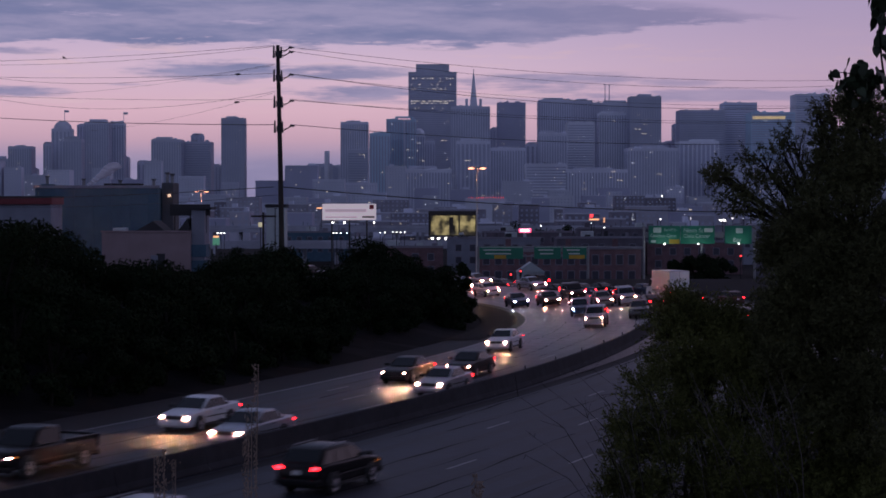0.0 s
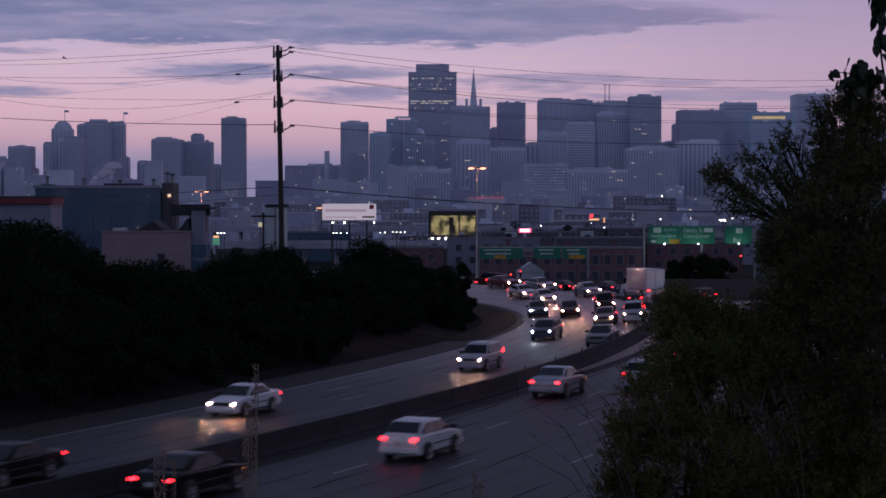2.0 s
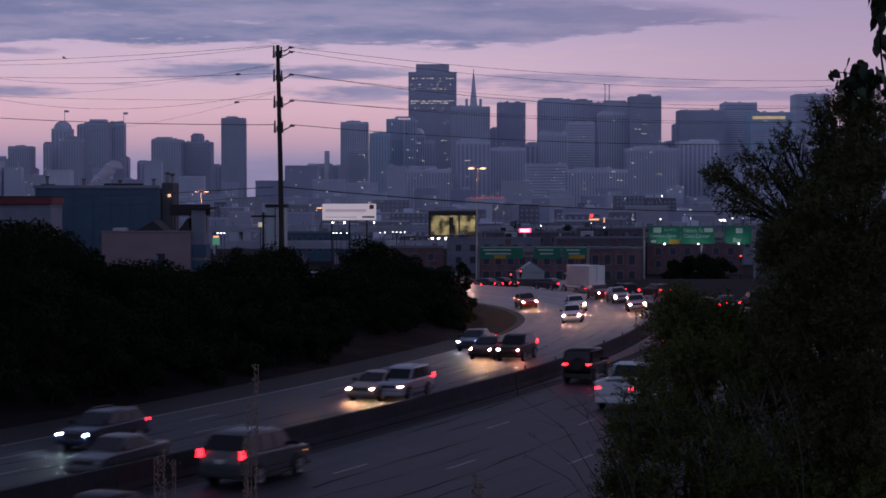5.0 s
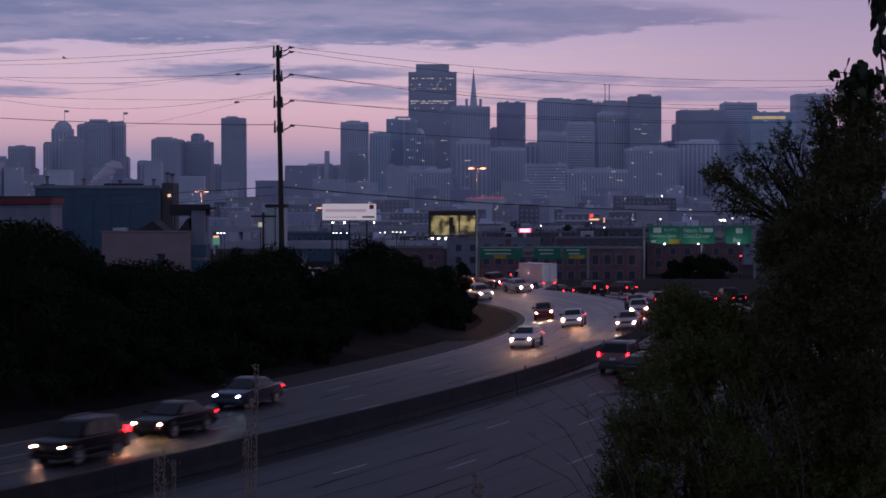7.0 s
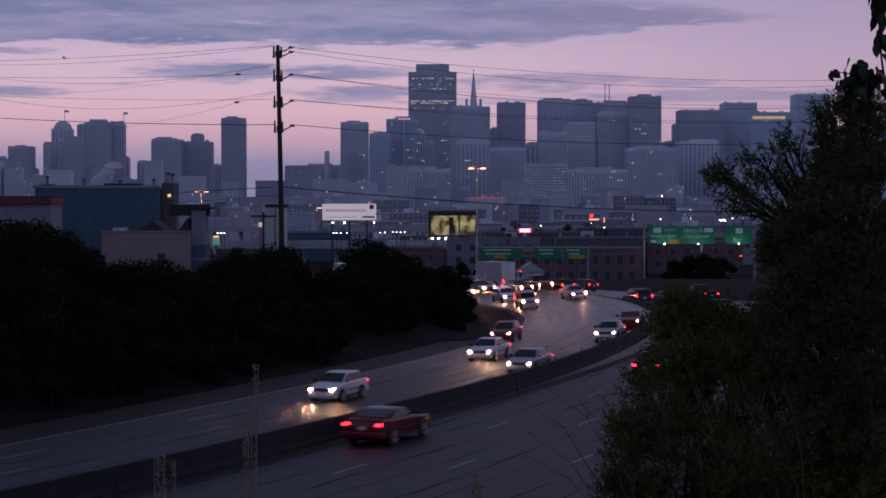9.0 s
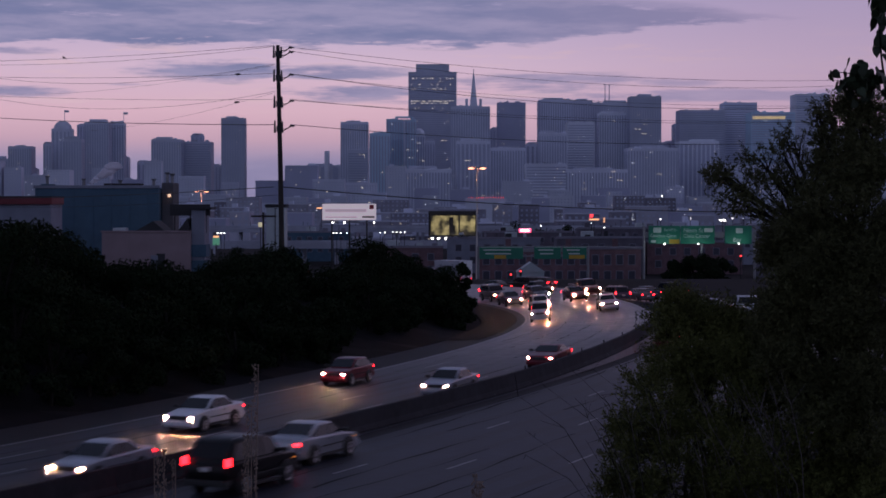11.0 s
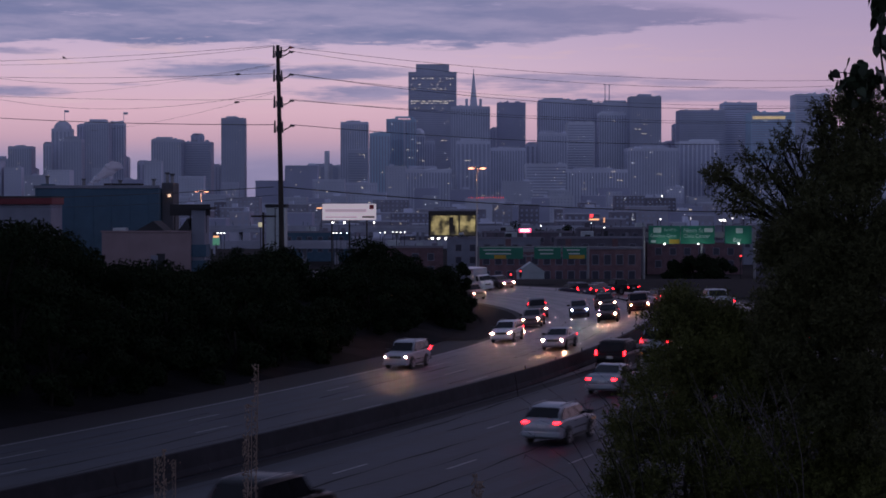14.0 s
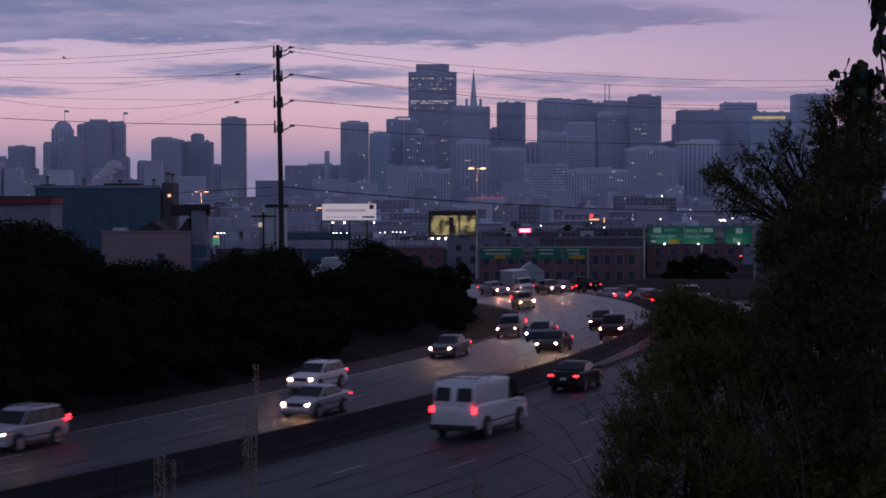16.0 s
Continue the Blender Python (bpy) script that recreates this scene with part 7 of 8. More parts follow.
    drive("o14", -7.42, -0.0078, 180, [146.4, 142.3, 137.6, 132.4, 127.1, 121.0, 114.2, 107.3, 100.8, 92.8, 83.2, 72.5, 61.3, 50.1, 39.5, 28.6, 16.5, 3.2, -10.3, -23.8, -37.3, -50.8, -64.3, -77.8, -91.3, -104.8, -118.3, -131.8, -145.3, -158.8, -172.3, -185.8, -199.3])
    drive("o15", -10.13, -0.0141, 180, [149.1, 144.6, 140.4, 136.0, 131.2, 125.4, 119.0, 112.3, 105.3, 97.8, 90.1, 81.7, 72.6, 62.5, 51.3, 40.5, 29.1, 16.4, 2.9, -10.6, -24.1, -37.6, -51.1, -64.6, -78.1, -91.6, -105.1, -118.6, -132.1, -145.6, -159.1, -172.6, -186.1])
    drive("o16", -2.09, 0.0029, 180, [170.2, 166.6, 162.7, 158.7, 154.5, 150.6, 146.9, 142.7, 138.1, 133.5, 128.8, 123.9, 118.6, 113.0, 107.0, 100.0, 91.9, 83.1, 73.8, 63.8, 52.6, 40.1, 26.7, 13.2, -0.3, -13.8, -27.3, -40.8, -54.3, -67.8, -81.3, -94.8, -108.3])
    drive("o17", -7.01, -0.0100, 180, [169.0, 163.4, 158.4, 154.1, 149.8, 145.1, 139.8, 134.7, 130.2, 125.1, 119.1, 112.7, 105.9, 99.1, 92.2, 84.2, 75.2, 65.8, 55.7, 45.0, 33.1, 20.0, 6.5, -7.0, -20.5, -34.0, -47.5, -61.0, -74.5, -88.0, -101.5, -115.0, -128.5])
    drive("o18", -7.00, 0.0026, 180, [178.9, 172.7, 168.5, 164.8, 161.0, 156.8, 152.3, 147.9, 143.5, 139.2, 135.0, 130.6, 125.7, 119.8, 113.1, 106.0, 98.6, 90.4, 81.5, 72.1, 62.3, 52.3, 42.1, 32.1, 21.6, 9.9, -3.1, -16.6, -30.1, -43.6, -57.1, -70.6, -84.1])
    drive("o19", -1.89, 0.0035, 180, [188.3, 184.7, 181.6, 179.3, 176.6, 172.7, 168.2, 163.7, 159.4, 154.9, 150.1, 145.1, 140.0, 134.6, 129.1, 123.8, 119.0, 113.9, 107.7, 101.0, 94.0, 86.2, 77.5, 67.6, 56.5, 45.1, 33.3, 20.9, 7.5, -6.0, -19.5, -33.0, -46.5])
    drive("o20", -2.10, 0.0036, 180, [182.6, 178.9, 175.3, 171.6, 167.9, 164.3, 160.6, 156.4, 152.2, 147.5, 142.3, 137.0, 131.6, 126.5, 121.7, 116.2, 110.4, 104.0, 97.0, 89.1, 80.3, 70.5, 59.9, 48.2, 35.7, 22.6, 9.6, -3.5, -16.5, -29.6, -42.6, -55.7, -68.7])
    drive("o21", -9.93, -0.0032, 180, [192.0, 187.5, 183.0, 178.5, 174.0, 169.1, 164.8, 160.9, 156.4, 151.6, 146.4, 141.0, 135.9, 131.1, 126.8, 120.8, 113.7, 106.1, 98.4, 90.4, 82.1, 73.3, 64.0, 54.1, 43.6, 32.7, 21.2, 8.4, -5.1, -18.6, -32.1, -45.6, -59.1])
    drive("o23", -10.41, 0.0021, 180, [228.5, 224.0, 219.5, 215.0, 210.5, 206.0, 201.5, 197.0, 192.5, 188.0, 183.5, 179.0, 174.5, 170.0, 165.2, 160.1, 155.1, 150.2, 145.1, 139.9, 134.7, 129.4, 123.8, 117.7, 111.1, 103.3, 94.3, 84.9, 75.2, 65.2, 54.6, 43.8, 33.0])
    drive("o24", -4.58, 0.0070, 180, [220.6, 217.0, 213.3, 209.7, 206.0, 202.3, 198.7, 195.0, 191.4, 187.7, 184.0, 180.4, 176.7, 173.1, 169.4, 165.2, 160.6, 156.1, 152.1, 147.8, 143.1, 138.0, 132.5, 126.5, 120.0, 113.9, 107.3, 99.5, 90.9, 81.5, 71.1, 60.0, 48.9])
    drive("o25", -4.28, -0.0024, 180, [249.2, 244.7, 240.2, 235.7, 231.2, 226.7, 222.2, 217.7, 213.2, 208.7, 204.2, 199.7, 195.2, 190.7, 186.2, 181.7, 177.2, 172.7, 168.2, 163.7, 159.2, 154.7, 150.2, 145.7, 140.1, 134.3, 128.5, 123.0, 117.4, 111.0, 104.0, 96.6, 88.2])
    drive("o26", 0.22, -0.0300, 180, [212.6, 210.1, 207.6, 205.1, 202.6, 200.1, 197.6, 195.1, 192.6, 190.1, 187.6, 185.1, 182.6, 180.1, 177.6, 175.1, 172.6, 170.4, 168.1, 165.3, 162.1, 158.6, 154.8, 151.0, 147.2, 142.9, 137.8, 131.7, 125.4, 119.1, 112.4, 105.3, 98.8])
    drive("o27", -7.50, 0.0104, 180, [251.2, 246.8, 242.5, 238.2, 233.9, 229.6, 225.3, 221.0, 216.7, 212.4, 208.1, 203.8, 199.5, 195.2, 190.9, 186.6, 182.3, 178.0, 173.7, 169.4, 165.1, 160.8, 156.5, 152.2, 147.9, 143.1, 137.7, 132.2, 126.8, 120.8, 114.0, 106.4, 98.2])
    drive("o28", -4.44, 0.0034, 180, [262.2, 257.7, 253.2, 248.7, 244.2, 239.7, 235.2, 230.7, 226.2, 221.7, 217.2, 212.7, 208.2, 203.7, 199.2, 194.7, 190.2, 185.7, 181.2, 176.7, 172.2, 167.7, 163.2, 158.7, 154.0, 149.5, 144.9, 139.7, 134.2, 128.3, 122.2, 116.1, 109.5])
    drive("o29", -10.03, 0.0044, 180, [241.2, 236.7, 232.2, 227.7, 223.2, 218.7, 214.2, 209.7, 205.2, 200.7, 196.2, 191.7, 187.2, 182.7, 178.2, 173.7, 168.7, 163.4, 158.0, 153.1, 148.5, 144.1, 139.4, 134.1, 128.3, 122.0, 114.5, 106.6, 98.6, 89.6, 80.0, 70.2, 60.4])
    drive("o30", -10.39, -0.0042, 180, [251.5, 247.0, 242.5, 238.0, 233.5, 229.0, 224.5, 220.0, 215.5, 211.0, 206.5, 202.0, 197.5, 193.0, 188.5, 184.0, 179.5, 175.0, 170.5, 166.0, 161.5, 157.0, 152.5, 148.0, 142.4, 137.1, 131.4, 124.3, 116.7, 109.5, 101.7, 93.0, 84.0])
    drive("o31", -12.00, 0.0271, 180, [260.6, 256.1, 251.6, 247.1, 242.6, 238.1, 233.6, 229.1, 224.6, 220.1, 215.6, 211.1, 206.6, 202.1, 197.6, 193.1, 188.6, 184.1, 179.6, 175.1, 170.6, 166.1, 161.6, 157.1, 151.4, 145.9, 140.9, 135.8, 130.5, 124.9, 118.3, 111.0, 103.4])
    drive("o33", -18.14, 0.0300, 180, [293.0, 288.5, 284.0, 279.5, 275.0, 270.5, 266.0, 261.5, 257.0, 252.5, 248.0, 243.5, 239.0, 234.5, 230.0, 225.5, 221.0, 216.5, 212.0, 207.5, 203.0, 198.5, 194.0, 189.5, 185.0, 180.5, 176.0, 171.5, 166.6, 161.6, 156.7, 151.6, 145.5])
    drive("o34", -5.35, 0.0300, 180, [267.9, 263.4, 258.9, 254.4, 249.9, 245.4, 240.9, 236.4, 231.9, 227.4, 222.9, 218.4, 215.7, 213.2, 210.7, 208.2, 205.7, 203.2, 200.7, 198.2, 195.7, 193.2, 190.7, 188.2, 185.7, 183.2, 181.5, 179.2, 176.6, 174.0, 170.9, 167.0, 163.4])
    drive("o35", -2.59, -0.0253, 180, [247.1, 244.6, 242.1, 239.6, 237.1, 234.6, 232.1, 229.6, 227.1, 224.6, 222.1, 219.6, 217.1, 214.6, 212.1, 209.6, 207.1, 204.6, 202.1, 199.6, 197.1, 194.6, 192.1, 189.6, 187.1, 184.6, 182.1, 179.6, 177.1, 174.6, 172.7, 170.2, 167.3])
    drive("o36", -6.84, 0.0000, 180, [265.0, 262.0, 259.0, 256.0, 253.1, 250.1, 247.1, 244.2, 241.2, 238.2, 235.3, 232.3, 229.3, 226.4, 223.4, 220.4, 217.5, 214.5, 211.5, 208.6, 205.6, 202.6, 199.7, 196.7, 193.7, 190.8, 187.8, 184.8, 181.8, 178.9, 175.9, 172.9, 169.3])
    drive("d1", 6.33, 0.0010, 0, [28.4, 42.5, 56.0, 68.8, 81.1, 90.8, 98.2, 104.2, 109.0, 113.0, 116.4, 119.5, 122.2, 124.7, 127.1, 129.4, 131.6, 133.7, 135.8, 137.9, 139.9, 142.0, 144.0, 146.0, 148.0, 150.0, 152.0, 154.1, 156.1, 158.1, 160.1, 162.1, 164.1])
    drive("d2", 3.16, 0.0005, 0, [7.7, 21.9, 36.1, 49.6, 62.1, 73.5, 83.8, 92.9, 100.0, 105.6, 110.3, 114.1, 117.5, 120.4, 123.1, 125.6, 128.0, 130.2, 132.4, 134.5, 136.6, 138.7, 140.7, 142.8, 144.8, 146.8, 148.8, 150.8, 152.8, 154.8, 156.8, 158.9, 160.9])
    drive("d3", 6.54, -0.0150, 0, [15.7, 28.7, 41.6, 54.4, 67.0, 79.3, 89.1, 96.7, 102.2, 106.2, 109.6, 112.7, 115.4, 117.9, 120.3, 122.6, 124.8, 126.9, 129.0, 131.1, 133.1, 135.2, 137.2, 139.2, 141.2, 143.2, 145.2, 147.3, 149.3, 151.3, 153.3, 155.3, 157.3])
    drive("d4", 5.64, -0.0038, 0, [-19.7, -5.4, 8.8, 23.0, 37.2, 50.9, 64.2, 77.4, 88.2, 96.6, 103.0, 106.1, 108.8, 111.3, 113.7, 116.0, 118.2, 120.3, 122.4, 124.5, 126.5, 128.6, 130.6, 132.6, 134.6, 136.6, 138.6, 140.7, 142.7, 144.7, 146.7, 148.7, 150.7])
    drive("d5", 3.16, 0.0059, 0, [-31.4, -17.4, -3.3, 10.7, 24.7, 38.7, 52.3, 64.9, 76.4, 86.4, 94.1, 100.3, 105.2, 109.3, 112.8, 115.9, 118.7, 121.3, 123.7, 126.0, 128.2, 130.3, 132.4, 134.5, 136.5, 138.6, 140.6, 142.6, 144.6, 146.7, 148.7, 150.7, 152.7])
    drive("d6", 6.22, 0.0071, 0, [-46.7, -32.1, -17.6, -3.0, 11.5, 26.1, 40.6, 54.6, 68.2, 81.2, 91.4, 99.3, 102.1, 104.7, 107.1, 109.3, 111.5, 113.7, 115.8, 117.8, 119.9, 121.9, 123.9, 126.0, 128.0, 130.0, 132.0, 134.0, 136.0, 138.0, 140.0, 142.0, 144.0])
    drive("d7", 2.48, 0.0000, 0, [-83.4, -68.0, -52.7, -37.4, -22.0, -6.7, 8.6, 23.9, 39.3, 54.6, 69.9, 84.2, 95.0, 102.7, 106.2, 109.3, 112.1, 114.7, 117.1, 119.4, 121.6, 123.7, 125.8, 127.9, 129.9, 132.0, 134.0, 136.0, 138.0, 140.1, 142.1, 144.1, 146.1])
    drive("d8", 8.20, 0.0000, 0, [-81.5, -67.5, -53.5, -39.5, -25.5, -11.5, 2.5, 16.5, 30.5, 44.5, 58.5, 72.5, 85.2, 94.9, 102.4, 108.4, 113.2, 117.3, 120.7, 123.8, 126.5, 129.1, 131.5, 133.7, 135.9, 138.1, 140.2, 142.2, 144.3, 146.3, 148.4, 150.4, 152.4])
    drive("d9", 2.95, 0.0000, 0, [-91.1, -79.1, -67.1, -55.1, -43.1, -31.1, -19.1, -7.1, 4.9, 16.9, 28.9, 40.9, 52.9, 64.9, 76.5, 87.3, 96.8, 104.1, 109.9, 112.8, 115.0, 117.1, 119.2, 121.3, 123.3, 125.4, 127.4, 129.4, 131.4, 133.5, 135.5, 137.5, 139.5])
    drive("d10", 5.56, 0.0000, 0, [-119.2, -105.6, -92.1, -78.6, -65.0, -51.5, -38.0, -24.4, -10.9, 2.6, 16.2, 29.7, 43.3, 56.8, 70.3, 83.0, 92.8, 100.3, 106.3, 110.9, 113.0, 115.0, 117.0, 119.1, 121.1, 123.1, 125.1, 127.1, 129.1, 131.1, 133.1, 135.1, 137.1])
    drive("d11", 5.63, 0.0101, 0, [-218.1, -201.8, -185.4, -169.0, -152.6, -136.3, -119.9, -103.5, -87.1, -70.8, -54.4, -38.0, -21.6, -5.3, 11.1, 27.5, 43.9, 59.5, 73.8, 86.4, 96.0, 103.4, 109.3, 112.2, 114.2, 116.2, 118.2, 120.2, 122.2, 124.2, 126.2, 128.2, 130.2])
    drive("d12", 2.39, 0.0000, 0, [-239.7, -224.1, -208.5, -192.8, -177.2, -161.6, -146.0, -130.4, -114.8, -99.2, -83.6, -68.0, -52.4, -36.8, -21.2, -5.5, 10.1, 25.7, 41.3, 56.9, 72.5, 86.5, 97.1, 105.3, 111.8, 116.9, 120.5, 122.5, 124.5, 126.5, 128.5, 130.5, 132.5])
    drive("d14", 2.67, 0.0142, 0, [-323.5, -308.4, -293.2, -278.1, -263.0, -247.9, -232.8, -217.7, -202.6, -187.5, -172.4, -157.3, -142.2, -127.1, -112.0, -96.9, -81.7, -66.6, -51.5, -36.4, -21.3, -6.2, 8.9, 24.0, 39.1, 53.7, 67.3, 79.0, 88.9, 94.8, 99.6, 103.5, 106.9])
    drive("d15", 2.74, 0.0150, 0, [-275.2, -261.2, -247.1, -233.0, -218.9, -204.8, -190.7, -176.7, -162.6, -148.5, -134.4, -120.3, -106.2, -92.2, -78.1, -64.0, -49.9, -35.8, -21.7, -7.7, 6.4, 20.5, 34.6, 48.7, 62.8, 75.4, 86.1, 95.5, 102.8, 108.6, 113.4, 117.3, 120.7])
    drive("d16", 4.26, 0.0138, 0, [-282.1, -268.1, -254.0, -239.9, -225.8, -211.7, -197.6, -183.6, -169.5, -155.4, -141.3, -127.2, -113.1, -99.1, -85.0, -70.9, -57.0, -43.0, -29.0, -15.0, -1.0, 13.0, 27.0, 41.0, 55.0, 68.1, 79.2, 88.6, 95.9, 101.7, 106.5, 110.4, 113.8])
    drive("d17", 12.77, 0.0000, 0, [-321.0, -305.6, -290.3, -275.0, -259.6, -244.3, -229.0, -213.6, -198.3, -183.0, -167.6, -152.3, -137.0, -121.6, -106.3, -91.0, -75.6, -60.3, -45.0, -29.6, -14.3, 1.0, 16.4, 31.7, 47.0, 62.3, 77.6, 90.1, 99.7, 107.1, 113.0, 117.8, 121.7])
    drive("d18", 2.50, 0.0150, 0, [-347.6, -332.2, -316.9, -301.6, -286.2, -270.9, -255.5, -240.2, -224.9, -209.5, -194.2, -178.9, -163.5, -148.2, -132.8, -117.5, -102.2, -86.8, -71.5, -56.2, -40.8, -25.5, -10.1, 5.2, 20.5, 35.9, 50.7, 64.7, 77.7, 87.9, 92.7, 96.6, 100.0])
    drive("d19", 5.43, 0.0000, 0, [-338.0, -323.6, -309.1, -294.6, -280.2, -265.7, -251.3, -236.8, -222.3, -207.9, -193.4, -179.0, -164.5, -150.0, -135.6, -121.1, -106.7, -92.2, -77.7, -63.3, -48.8, -34.4, -19.9, -5.5, 9.0, 23.5, 37.9, 51.8, 64.7, 76.2, 86.2, 94.0, 100.1])
    drive("d20", 8.59, 0.0000, 0, [-269.1, -257.0, -244.9, -232.8, -220.7, -208.6, -196.5, -184.4, -172.3, -160.2, -148.1, -136.0, -123.9, -111.8, -99.7, -87.6, -75.5, -63.4, -51.3, -39.2, -27.1, -15.0, -2.9, 9.2, 21.3, 33.4, 45.5, 57.6, 69.7, 81.3, 90.3, 97.4, 103.0])
    drive("d21", 11.39, 0.0000, 0, [-337.3, -322.7, -308.2, -293.7, -279.2, -264.7, -250.1, -235.6, -221.1, -206.6, -192.1, -177.5, -163.0, -148.5, -134.0, -119.4, -104.9, -90.4, -75.9, -61.4, -46.8, -32.3, -17.8, -3.3, 11.2, 25.8, 40.3, 54.8, 69.3, 83.1, 93.7, 101.9, 108.3])
    drive("d22", 9.15, 0.0000, 0, [-317.6, -304.7, -291.8, -278.8, -265.9, -253.0, -240.1, -227.2, -214.2, -201.3, -188.4, -175.5, -162.5, -149.6, -136.7, -123.8, -110.9, -97.9, -85.0, -72.1, -59.2, -46.3, -33.3, -20.4, -7.5, 5.4, 18.4, 31.3, 44.2, 57.0, 69.9, 82.0, 91.4])
    drive("d23", 9.39, 0.0000, 0, [-341.8, -328.9, -316.1, -303.2, -290.3, -277.4, -264.5, -251.6, -238.7, -225.8, -213.0, -200.1, -187.2, -174.3, -161.4, -148.5, -135.6, -122.8, -109.9, -97.0, -84.1, -71.2, -58.3, -45.4, -32.5, -19.7, -6.8, 6.1, 19.0, 31.9, 44.8, 57.2, 69.6])
    drive("d24", 3.04, 0.0007, 0, [-409.3, -394.4, -379.5, -364.5, -349.6, -334.7, -319.7, -304.8, -289.9, -274.9, -260.0, -245.0, -230.1, -215.2, -200.2, -185.3, -170.4, -155.4, -140.5, -125.6, -110.6, -95.7, -80.8, -65.8, -50.9, -35.9, -21.0, -6.1, 8.9, 23.8, 38.7, 52.8, 65.8])
    drive("d25", 5.01, 0.0000, 0, [-378.1, -364.8, -351.6, -338.4, -325.1, -311.9, -298.7, -285.4, -272.2, -259.0, -245.7, -232.5, -219.3, -206.1, -192.8, -179.6, -166.4, -153.1, -139.9, -126.7, -113.4, -100.2, -87.0, -73.7, -60.5, -47.3, -34.0, -20.8, -7.6, 5.7, 18.9, 32.1, 45.4])
    drive("q", 10.10, 0.0000, 0, [161.9, 163.0, 164.3, 165.7, 167.2, 168.8, 170.4, 172.2, 174.2, 176.4, 178.7, 181.0, 183.2, 185.2, 187.1, 188.9, 190.6, 192.3, 194.0, 195.7, 197.4, 199.1, 200.8, 202.5, 204.2, 205.9, 207.6, 209.3, 211.0, 212.7, 214.4, 216.1, 217.8])
    drive("d13", 12.30, 0.0000, 0, [-235.7, -221.7, -207.7, -193.7, -179.7, -165.7, -151.7, -137.7, -123.7, -109.7, -95.7, -81.7, -67.7, -53.6, -39.6, -25.6, -11.7, 2.4, 16.4, 30.4, 44.4, 58.4, 72.3, 85.0, 94.7, 102.2, 108.1, 112.9, 117.0, 120.4, 123.4, 126.2, 128.7])
    drive("q0", 3.12, 0.0000, 0, [123.4, 125.0, 126.7, 128.4, 130.1, 131.8, 133.5, 135.3, 137.0, 138.8, 140.5, 142.2, 143.9, 145.6, 147.3, 148.9, 150.5, 152.1, 153.7, 155.2, 156.8, 158.3, 159.9, 161.5, 163.0, 164.6, 166.3, 167.9, 169.6, 171.3, 173.0, 174.8, 176.5])
    drive("q1", 2.97, 0.0000, 0, [149.2, 150.9, 152.6, 154.4, 156.1, 157.9, 159.6, 161.4, 163.1, 164.8, 166.5, 168.1, 169.8, 171.4, 173.0, 174.6, 176.1, 177.7, 179.2, 180.8, 182.3, 183.9, 185.5, 187.1, 188.8, 190.5, 192.2, 193.9, 195.6, 197.3, 199.1, 200.8, 202.6])
    drive("q2", 3.09, 0.0000, 0, [174.0, 175.6, 177.3, 179.0, 180.8, 182.5, 184.3, 186.0, 187.8, 189.5, 191.2, 192.9, 194.6, 196.2, 197.9, 199.5, 201.0, 202.6, 204.2, 205.7, 207.3, 208.8, 210.4, 212.0, 213.6, 215.2, 216.9, 218.6, 220.3, 222.0, 223.8, 225.5, 227.3])
    drive("q3", 3.01, 0.0000, 0, [189.4, 191.2, 192.8, 194.5, 196.2, 197.8, 199.4, 201.0, 202.6, 204.1, 205.7, 207.2, 208.8, 210.3, 211.9, 213.5, 215.2, 216.8, 218.5, 220.2, 222.0, 223.7, 225.4, 227.2, 228.9, 230.7, 232.4, 234.1, 235.8, 237.4, 239.1, 240.7, 242.2])
    drive("q4", 3.10, 0.0000, 0, [205.8, 207.5, 209.3, 211.0, 212.7, 214.5, 216.2, 218.0, 219.7, 221.4, 223.1, 224.7, 226.4, 228.0, 229.6, 231.1, 232.7, 234.3, 235.8, 237.4, 238.9, 240.5, 242.1, 243.7, 245.4, 247.1, 248.8, 250.5, 252.2, 254.0, 255.7, 257.5, 259.2])
    drive("q5", 3.06, 0.0000, 0, [227.1, 228.9, 230.6, 232.2, 233.9, 235.5, 237.1, 238.7, 240.3, 241.8, 243.4, 244.9, 246.5, 248.0, 249.6, 251.3, 252.9, 254.5, 256.2, 257.9, 259.7, 261.4, 263.2, 264.9, 266.6, 268.4, 270.1, 271.8, 273.5, 275.1, 276.8, 278.4, 280.0])
    drive("q6", 6.69, 0.0000, 0, [125.6, 127.4, 129.1, 130.8, 132.6, 134.3, 135.9, 137.6, 139.2, 140.8, 142.4, 143.9, 145.5, 147.1, 148.6, 150.2, 151.7, 153.3, 154.9, 156.6, 158.2, 159.9, 161.6, 163.4, 165.1, 166.9, 168.6, 170.4, 172.1, 173.8, 175.5, 177.2, 178.8])
    drive("q7", 6.66, 0.0000, 0, [148.3, 149.9, 151.5, 153.2, 154.8, 156.5, 158.3, 160.0, 161.7, 163.5, 165.2, 167.0, 168.7, 170.4, 172.1, 173.8, 175.4, 177.0, 178.6, 180.2, 181.7, 183.3, 184.8, 186.4, 188.0, 189.5, 191.1, 192.8, 194.4, 196.1, 197.8, 199.5, 201.2])
    drive("q8", 6.61, 0.0000, 0, [174.1, 175.7, 177.4, 179.2, 180.9, 182.6, 184.4, 186.1, 187.9, 189.6, 191.3, 193.0, 194.7, 196.3, 197.9, 199.5, 201.1, 202.7, 204.2, 205.8, 207.3, 208.9, 210.5, 212.1, 213.7, 215.3, 217.0, 218.7, 220.4, 222.1, 223.9, 225.6, 227.4])
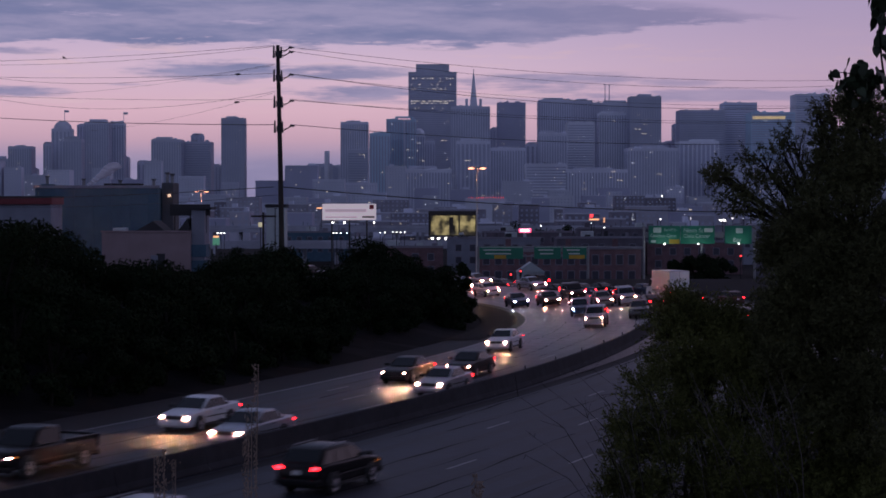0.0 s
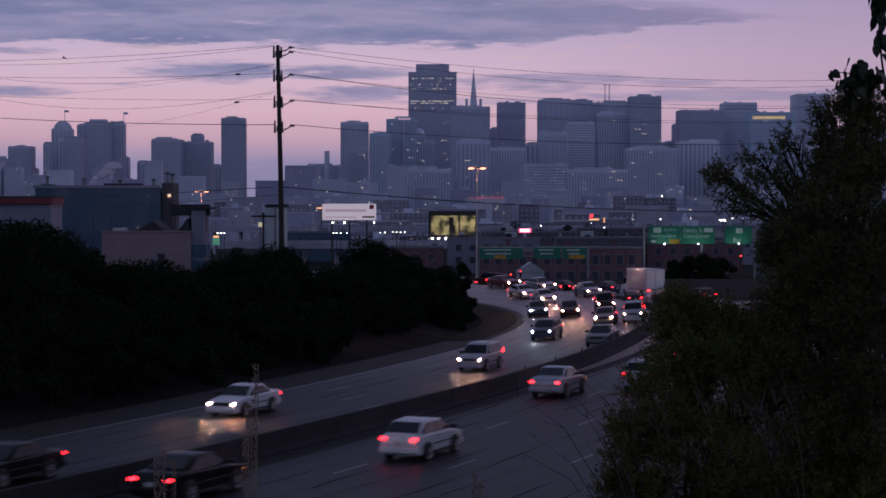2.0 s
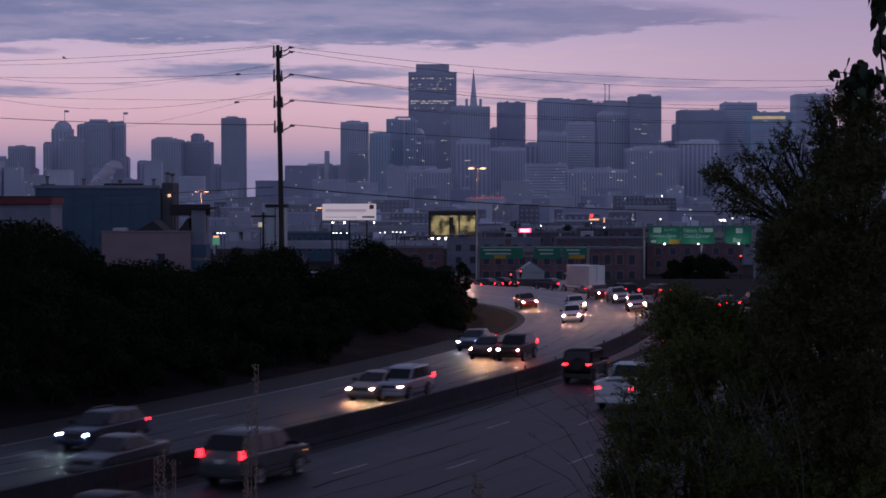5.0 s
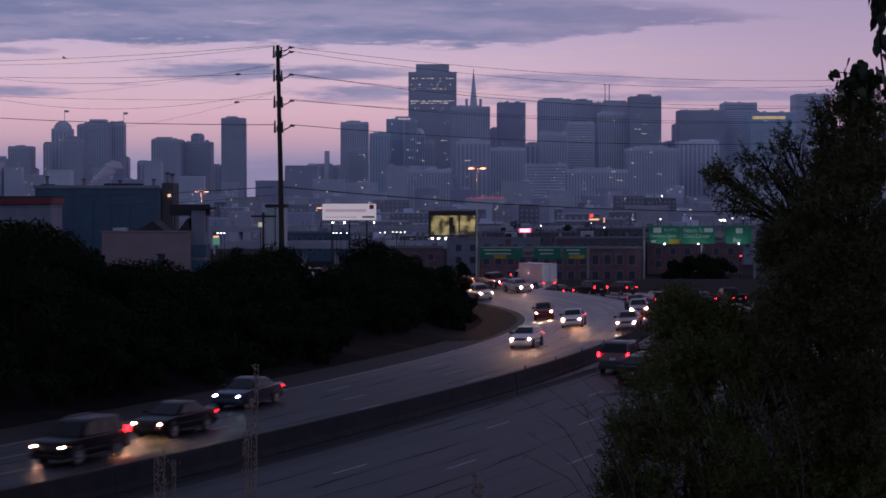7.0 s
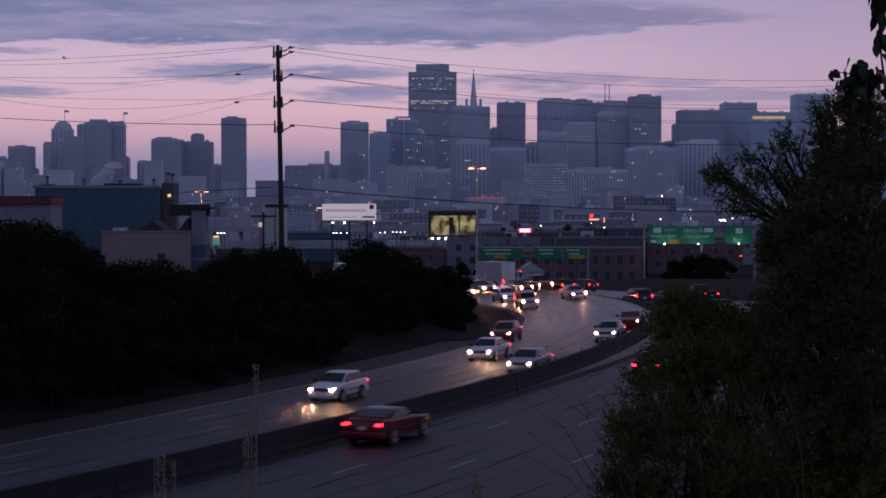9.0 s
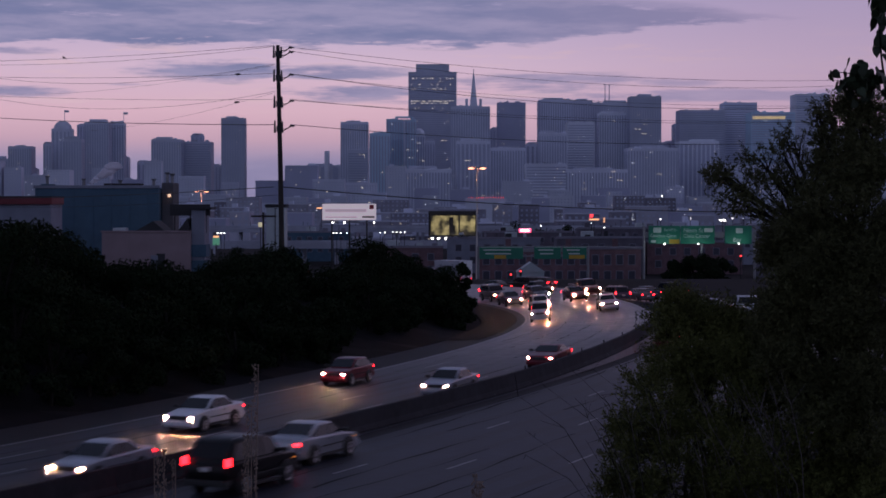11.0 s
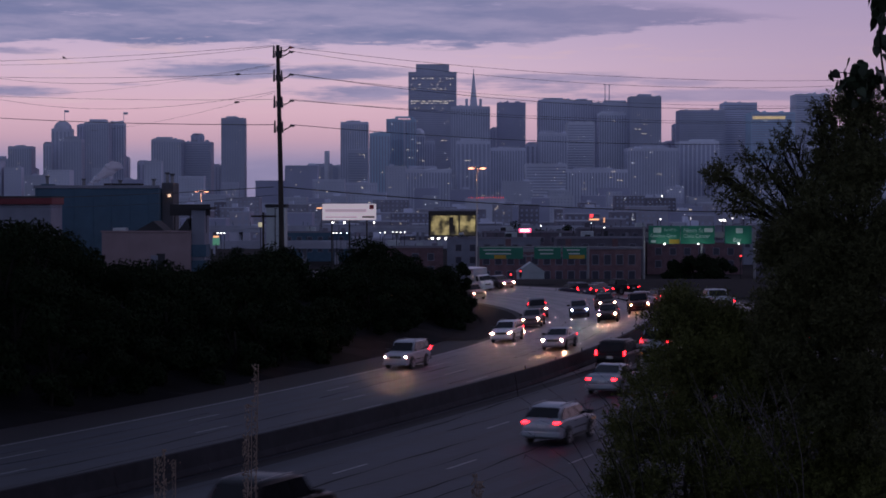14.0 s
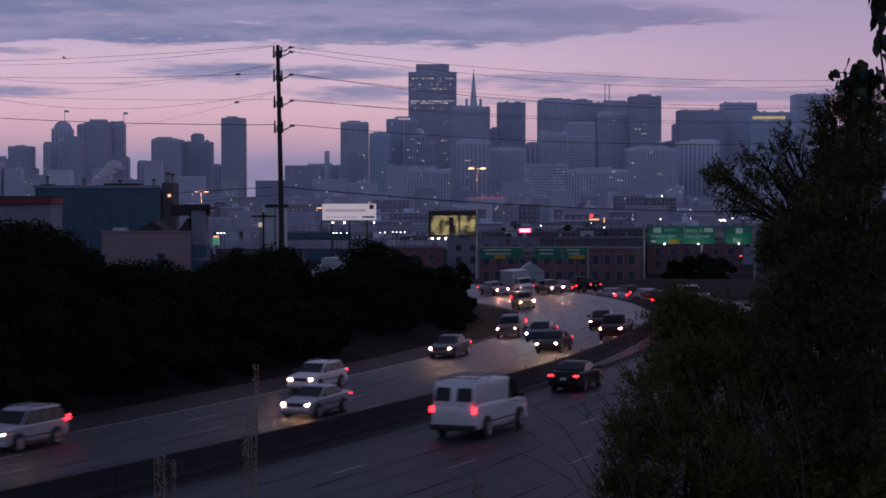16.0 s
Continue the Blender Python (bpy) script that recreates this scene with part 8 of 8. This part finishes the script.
    drive("q9", 6.45, 0.0000, 0, [188.8, 190.5, 192.2, 194.0, 195.7, 197.3, 199.0, 200.6, 202.2, 203.8, 205.4, 206.9, 208.5, 210.0, 211.6, 213.1, 214.7, 216.3, 218.0, 219.6, 221.3, 223.0, 224.8, 226.5, 228.2, 230.0, 231.7, 233.5, 235.2, 236.9, 238.6, 240.2, 241.9])
    drive("q10", 6.67, 0.0000, 0, [203.6, 205.2, 206.8, 208.3, 209.9, 211.4, 213.0, 214.6, 216.2, 217.8, 219.4, 221.1, 222.8, 224.5, 226.2, 228.0, 229.7, 231.5, 233.2, 234.9, 236.6, 238.3, 240.0, 241.7, 243.3, 244.9, 246.5, 248.0, 249.6, 251.1, 252.7, 254.2, 255.8])
    drive("q11", 6.42, 0.0000, 0, [218.4, 220.1, 221.8, 223.6, 225.3, 227.1, 228.8, 230.5, 232.3, 234.0, 235.7, 237.3, 239.0, 240.6, 242.2, 243.7, 245.3, 246.8, 248.4, 249.9, 251.5, 253.1, 254.7, 256.3, 258.0, 259.6, 261.3, 263.1, 264.8, 266.5, 268.3, 270.0, 271.8])
    drive("q12", 9.73, 0.0000, 0, [129.2, 130.8, 132.4, 134.1, 135.7, 137.4, 139.1, 140.8, 142.5, 144.3, 146.0, 147.8, 149.5, 151.2, 152.9, 154.6, 156.3, 157.9, 159.6, 161.1, 162.7, 164.3, 165.8, 167.4, 168.9, 170.5, 172.1, 173.7, 175.3, 177.0, 178.6, 180.3, 182.0])
    drive("q13", 9.57, 0.0000, 0, [174.5, 176.2, 177.9, 179.7, 181.4, 183.2, 184.9, 186.7, 188.4, 190.1, 191.8, 193.4, 195.0, 196.6, 198.2, 199.8, 201.3, 202.9, 204.4, 206.0, 207.6, 209.2, 210.8, 212.4, 214.1, 215.7, 217.5, 219.2, 220.9, 222.7, 224.4, 226.2, 227.9])
    drive("q14", 9.44, 0.0000, 0, [193.9, 195.7, 197.4, 199.2, 200.9, 202.7, 204.4, 206.1, 207.8, 209.4, 211.0, 212.7, 214.2, 215.8, 217.4, 218.9, 220.5, 222.0, 223.6, 225.2, 226.8, 228.4, 230.1, 231.8, 233.5, 235.2, 236.9, 238.7, 240.4, 242.2, 243.9, 245.6, 247.3])
    drive("q15", 9.59, 0.0000, 0, [214.3, 216.0, 217.7, 219.4, 221.1, 222.8, 224.4, 226.0, 227.6, 229.1, 230.7, 232.2, 233.8, 235.3, 236.9, 238.5, 240.1, 241.8, 243.4, 245.1, 246.8, 248.6, 250.3, 252.0, 253.8, 255.5, 257.3, 259.0, 260.7, 262.4, 264.0, 265.6, 267.2])
    drive("q16", 12.75, 0.0000, 0, [129.1, 130.7, 132.3, 133.9, 135.5, 137.1, 138.8, 140.5, 142.2, 144.0, 145.7, 147.5, 149.2, 151.0, 152.7, 154.4, 156.1, 157.7, 159.4, 161.0, 162.6, 164.1, 165.7, 167.3, 168.8, 170.4, 171.9, 173.5, 175.1, 176.7, 178.4, 180.1, 181.8])
    drive("q17", 12.56, 0.0000, 0, [152.4, 154.1, 155.7, 157.4, 159.0, 160.5, 162.1, 163.6, 165.2, 166.8, 168.3, 169.9, 171.5, 173.1, 174.7, 176.4, 178.1, 179.8, 181.5, 183.3, 185.0, 186.8, 188.5, 190.3, 192.0, 193.7, 195.3, 197.0, 198.6, 200.2, 201.8, 203.4, 204.9])
    drive("q18", 12.47, 0.0000, 0, [170.6, 172.3, 174.0, 175.7, 177.3, 179.0, 180.6, 182.1, 183.7, 185.3, 186.8, 188.4, 189.9, 191.5, 193.1, 194.7, 196.3, 198.0, 199.7, 201.4, 203.1, 204.8, 206.6, 208.3, 210.1, 211.8, 213.5, 215.2, 216.9, 218.6, 220.2, 221.8, 223.4])
    drive("q19", 12.63, 0.0000, 0, [189.9, 191.6, 193.3, 194.9, 196.5, 198.1, 199.7, 201.2, 202.8, 204.3, 205.9, 207.5, 209.0, 210.6, 212.3, 213.9, 215.6, 217.3, 219.0, 220.7, 222.5, 224.2, 226.0, 227.7, 229.4, 231.2, 232.8, 234.5, 236.1, 237.8, 239.4, 240.9, 242.5])
    drive("q20", 12.74, 0.0000, 0, [210.2, 211.7, 213.3, 214.8, 216.4, 218.0, 219.6, 221.2, 222.8, 224.5, 226.1, 227.8, 229.6, 231.3, 233.1, 234.8, 236.6, 238.3, 240.0, 241.7, 243.4, 245.1, 246.7, 248.3, 249.9, 251.5, 253.0, 254.6, 256.1, 257.7, 259.2, 260.8, 262.4])
    drive("q21", 12.65, 0.0000, 0, [224.9, 226.6, 228.3, 230.0, 231.8, 233.5, 235.3, 237.0, 238.7, 240.4, 242.1, 243.7, 245.4, 247.0, 248.5, 250.1, 251.6, 253.2, 254.8, 256.3, 257.9, 259.5, 261.1, 262.7, 264.4, 266.1, 267.8, 269.5, 271.3, 273.0, 274.8, 276.5, 278.2])


motions()
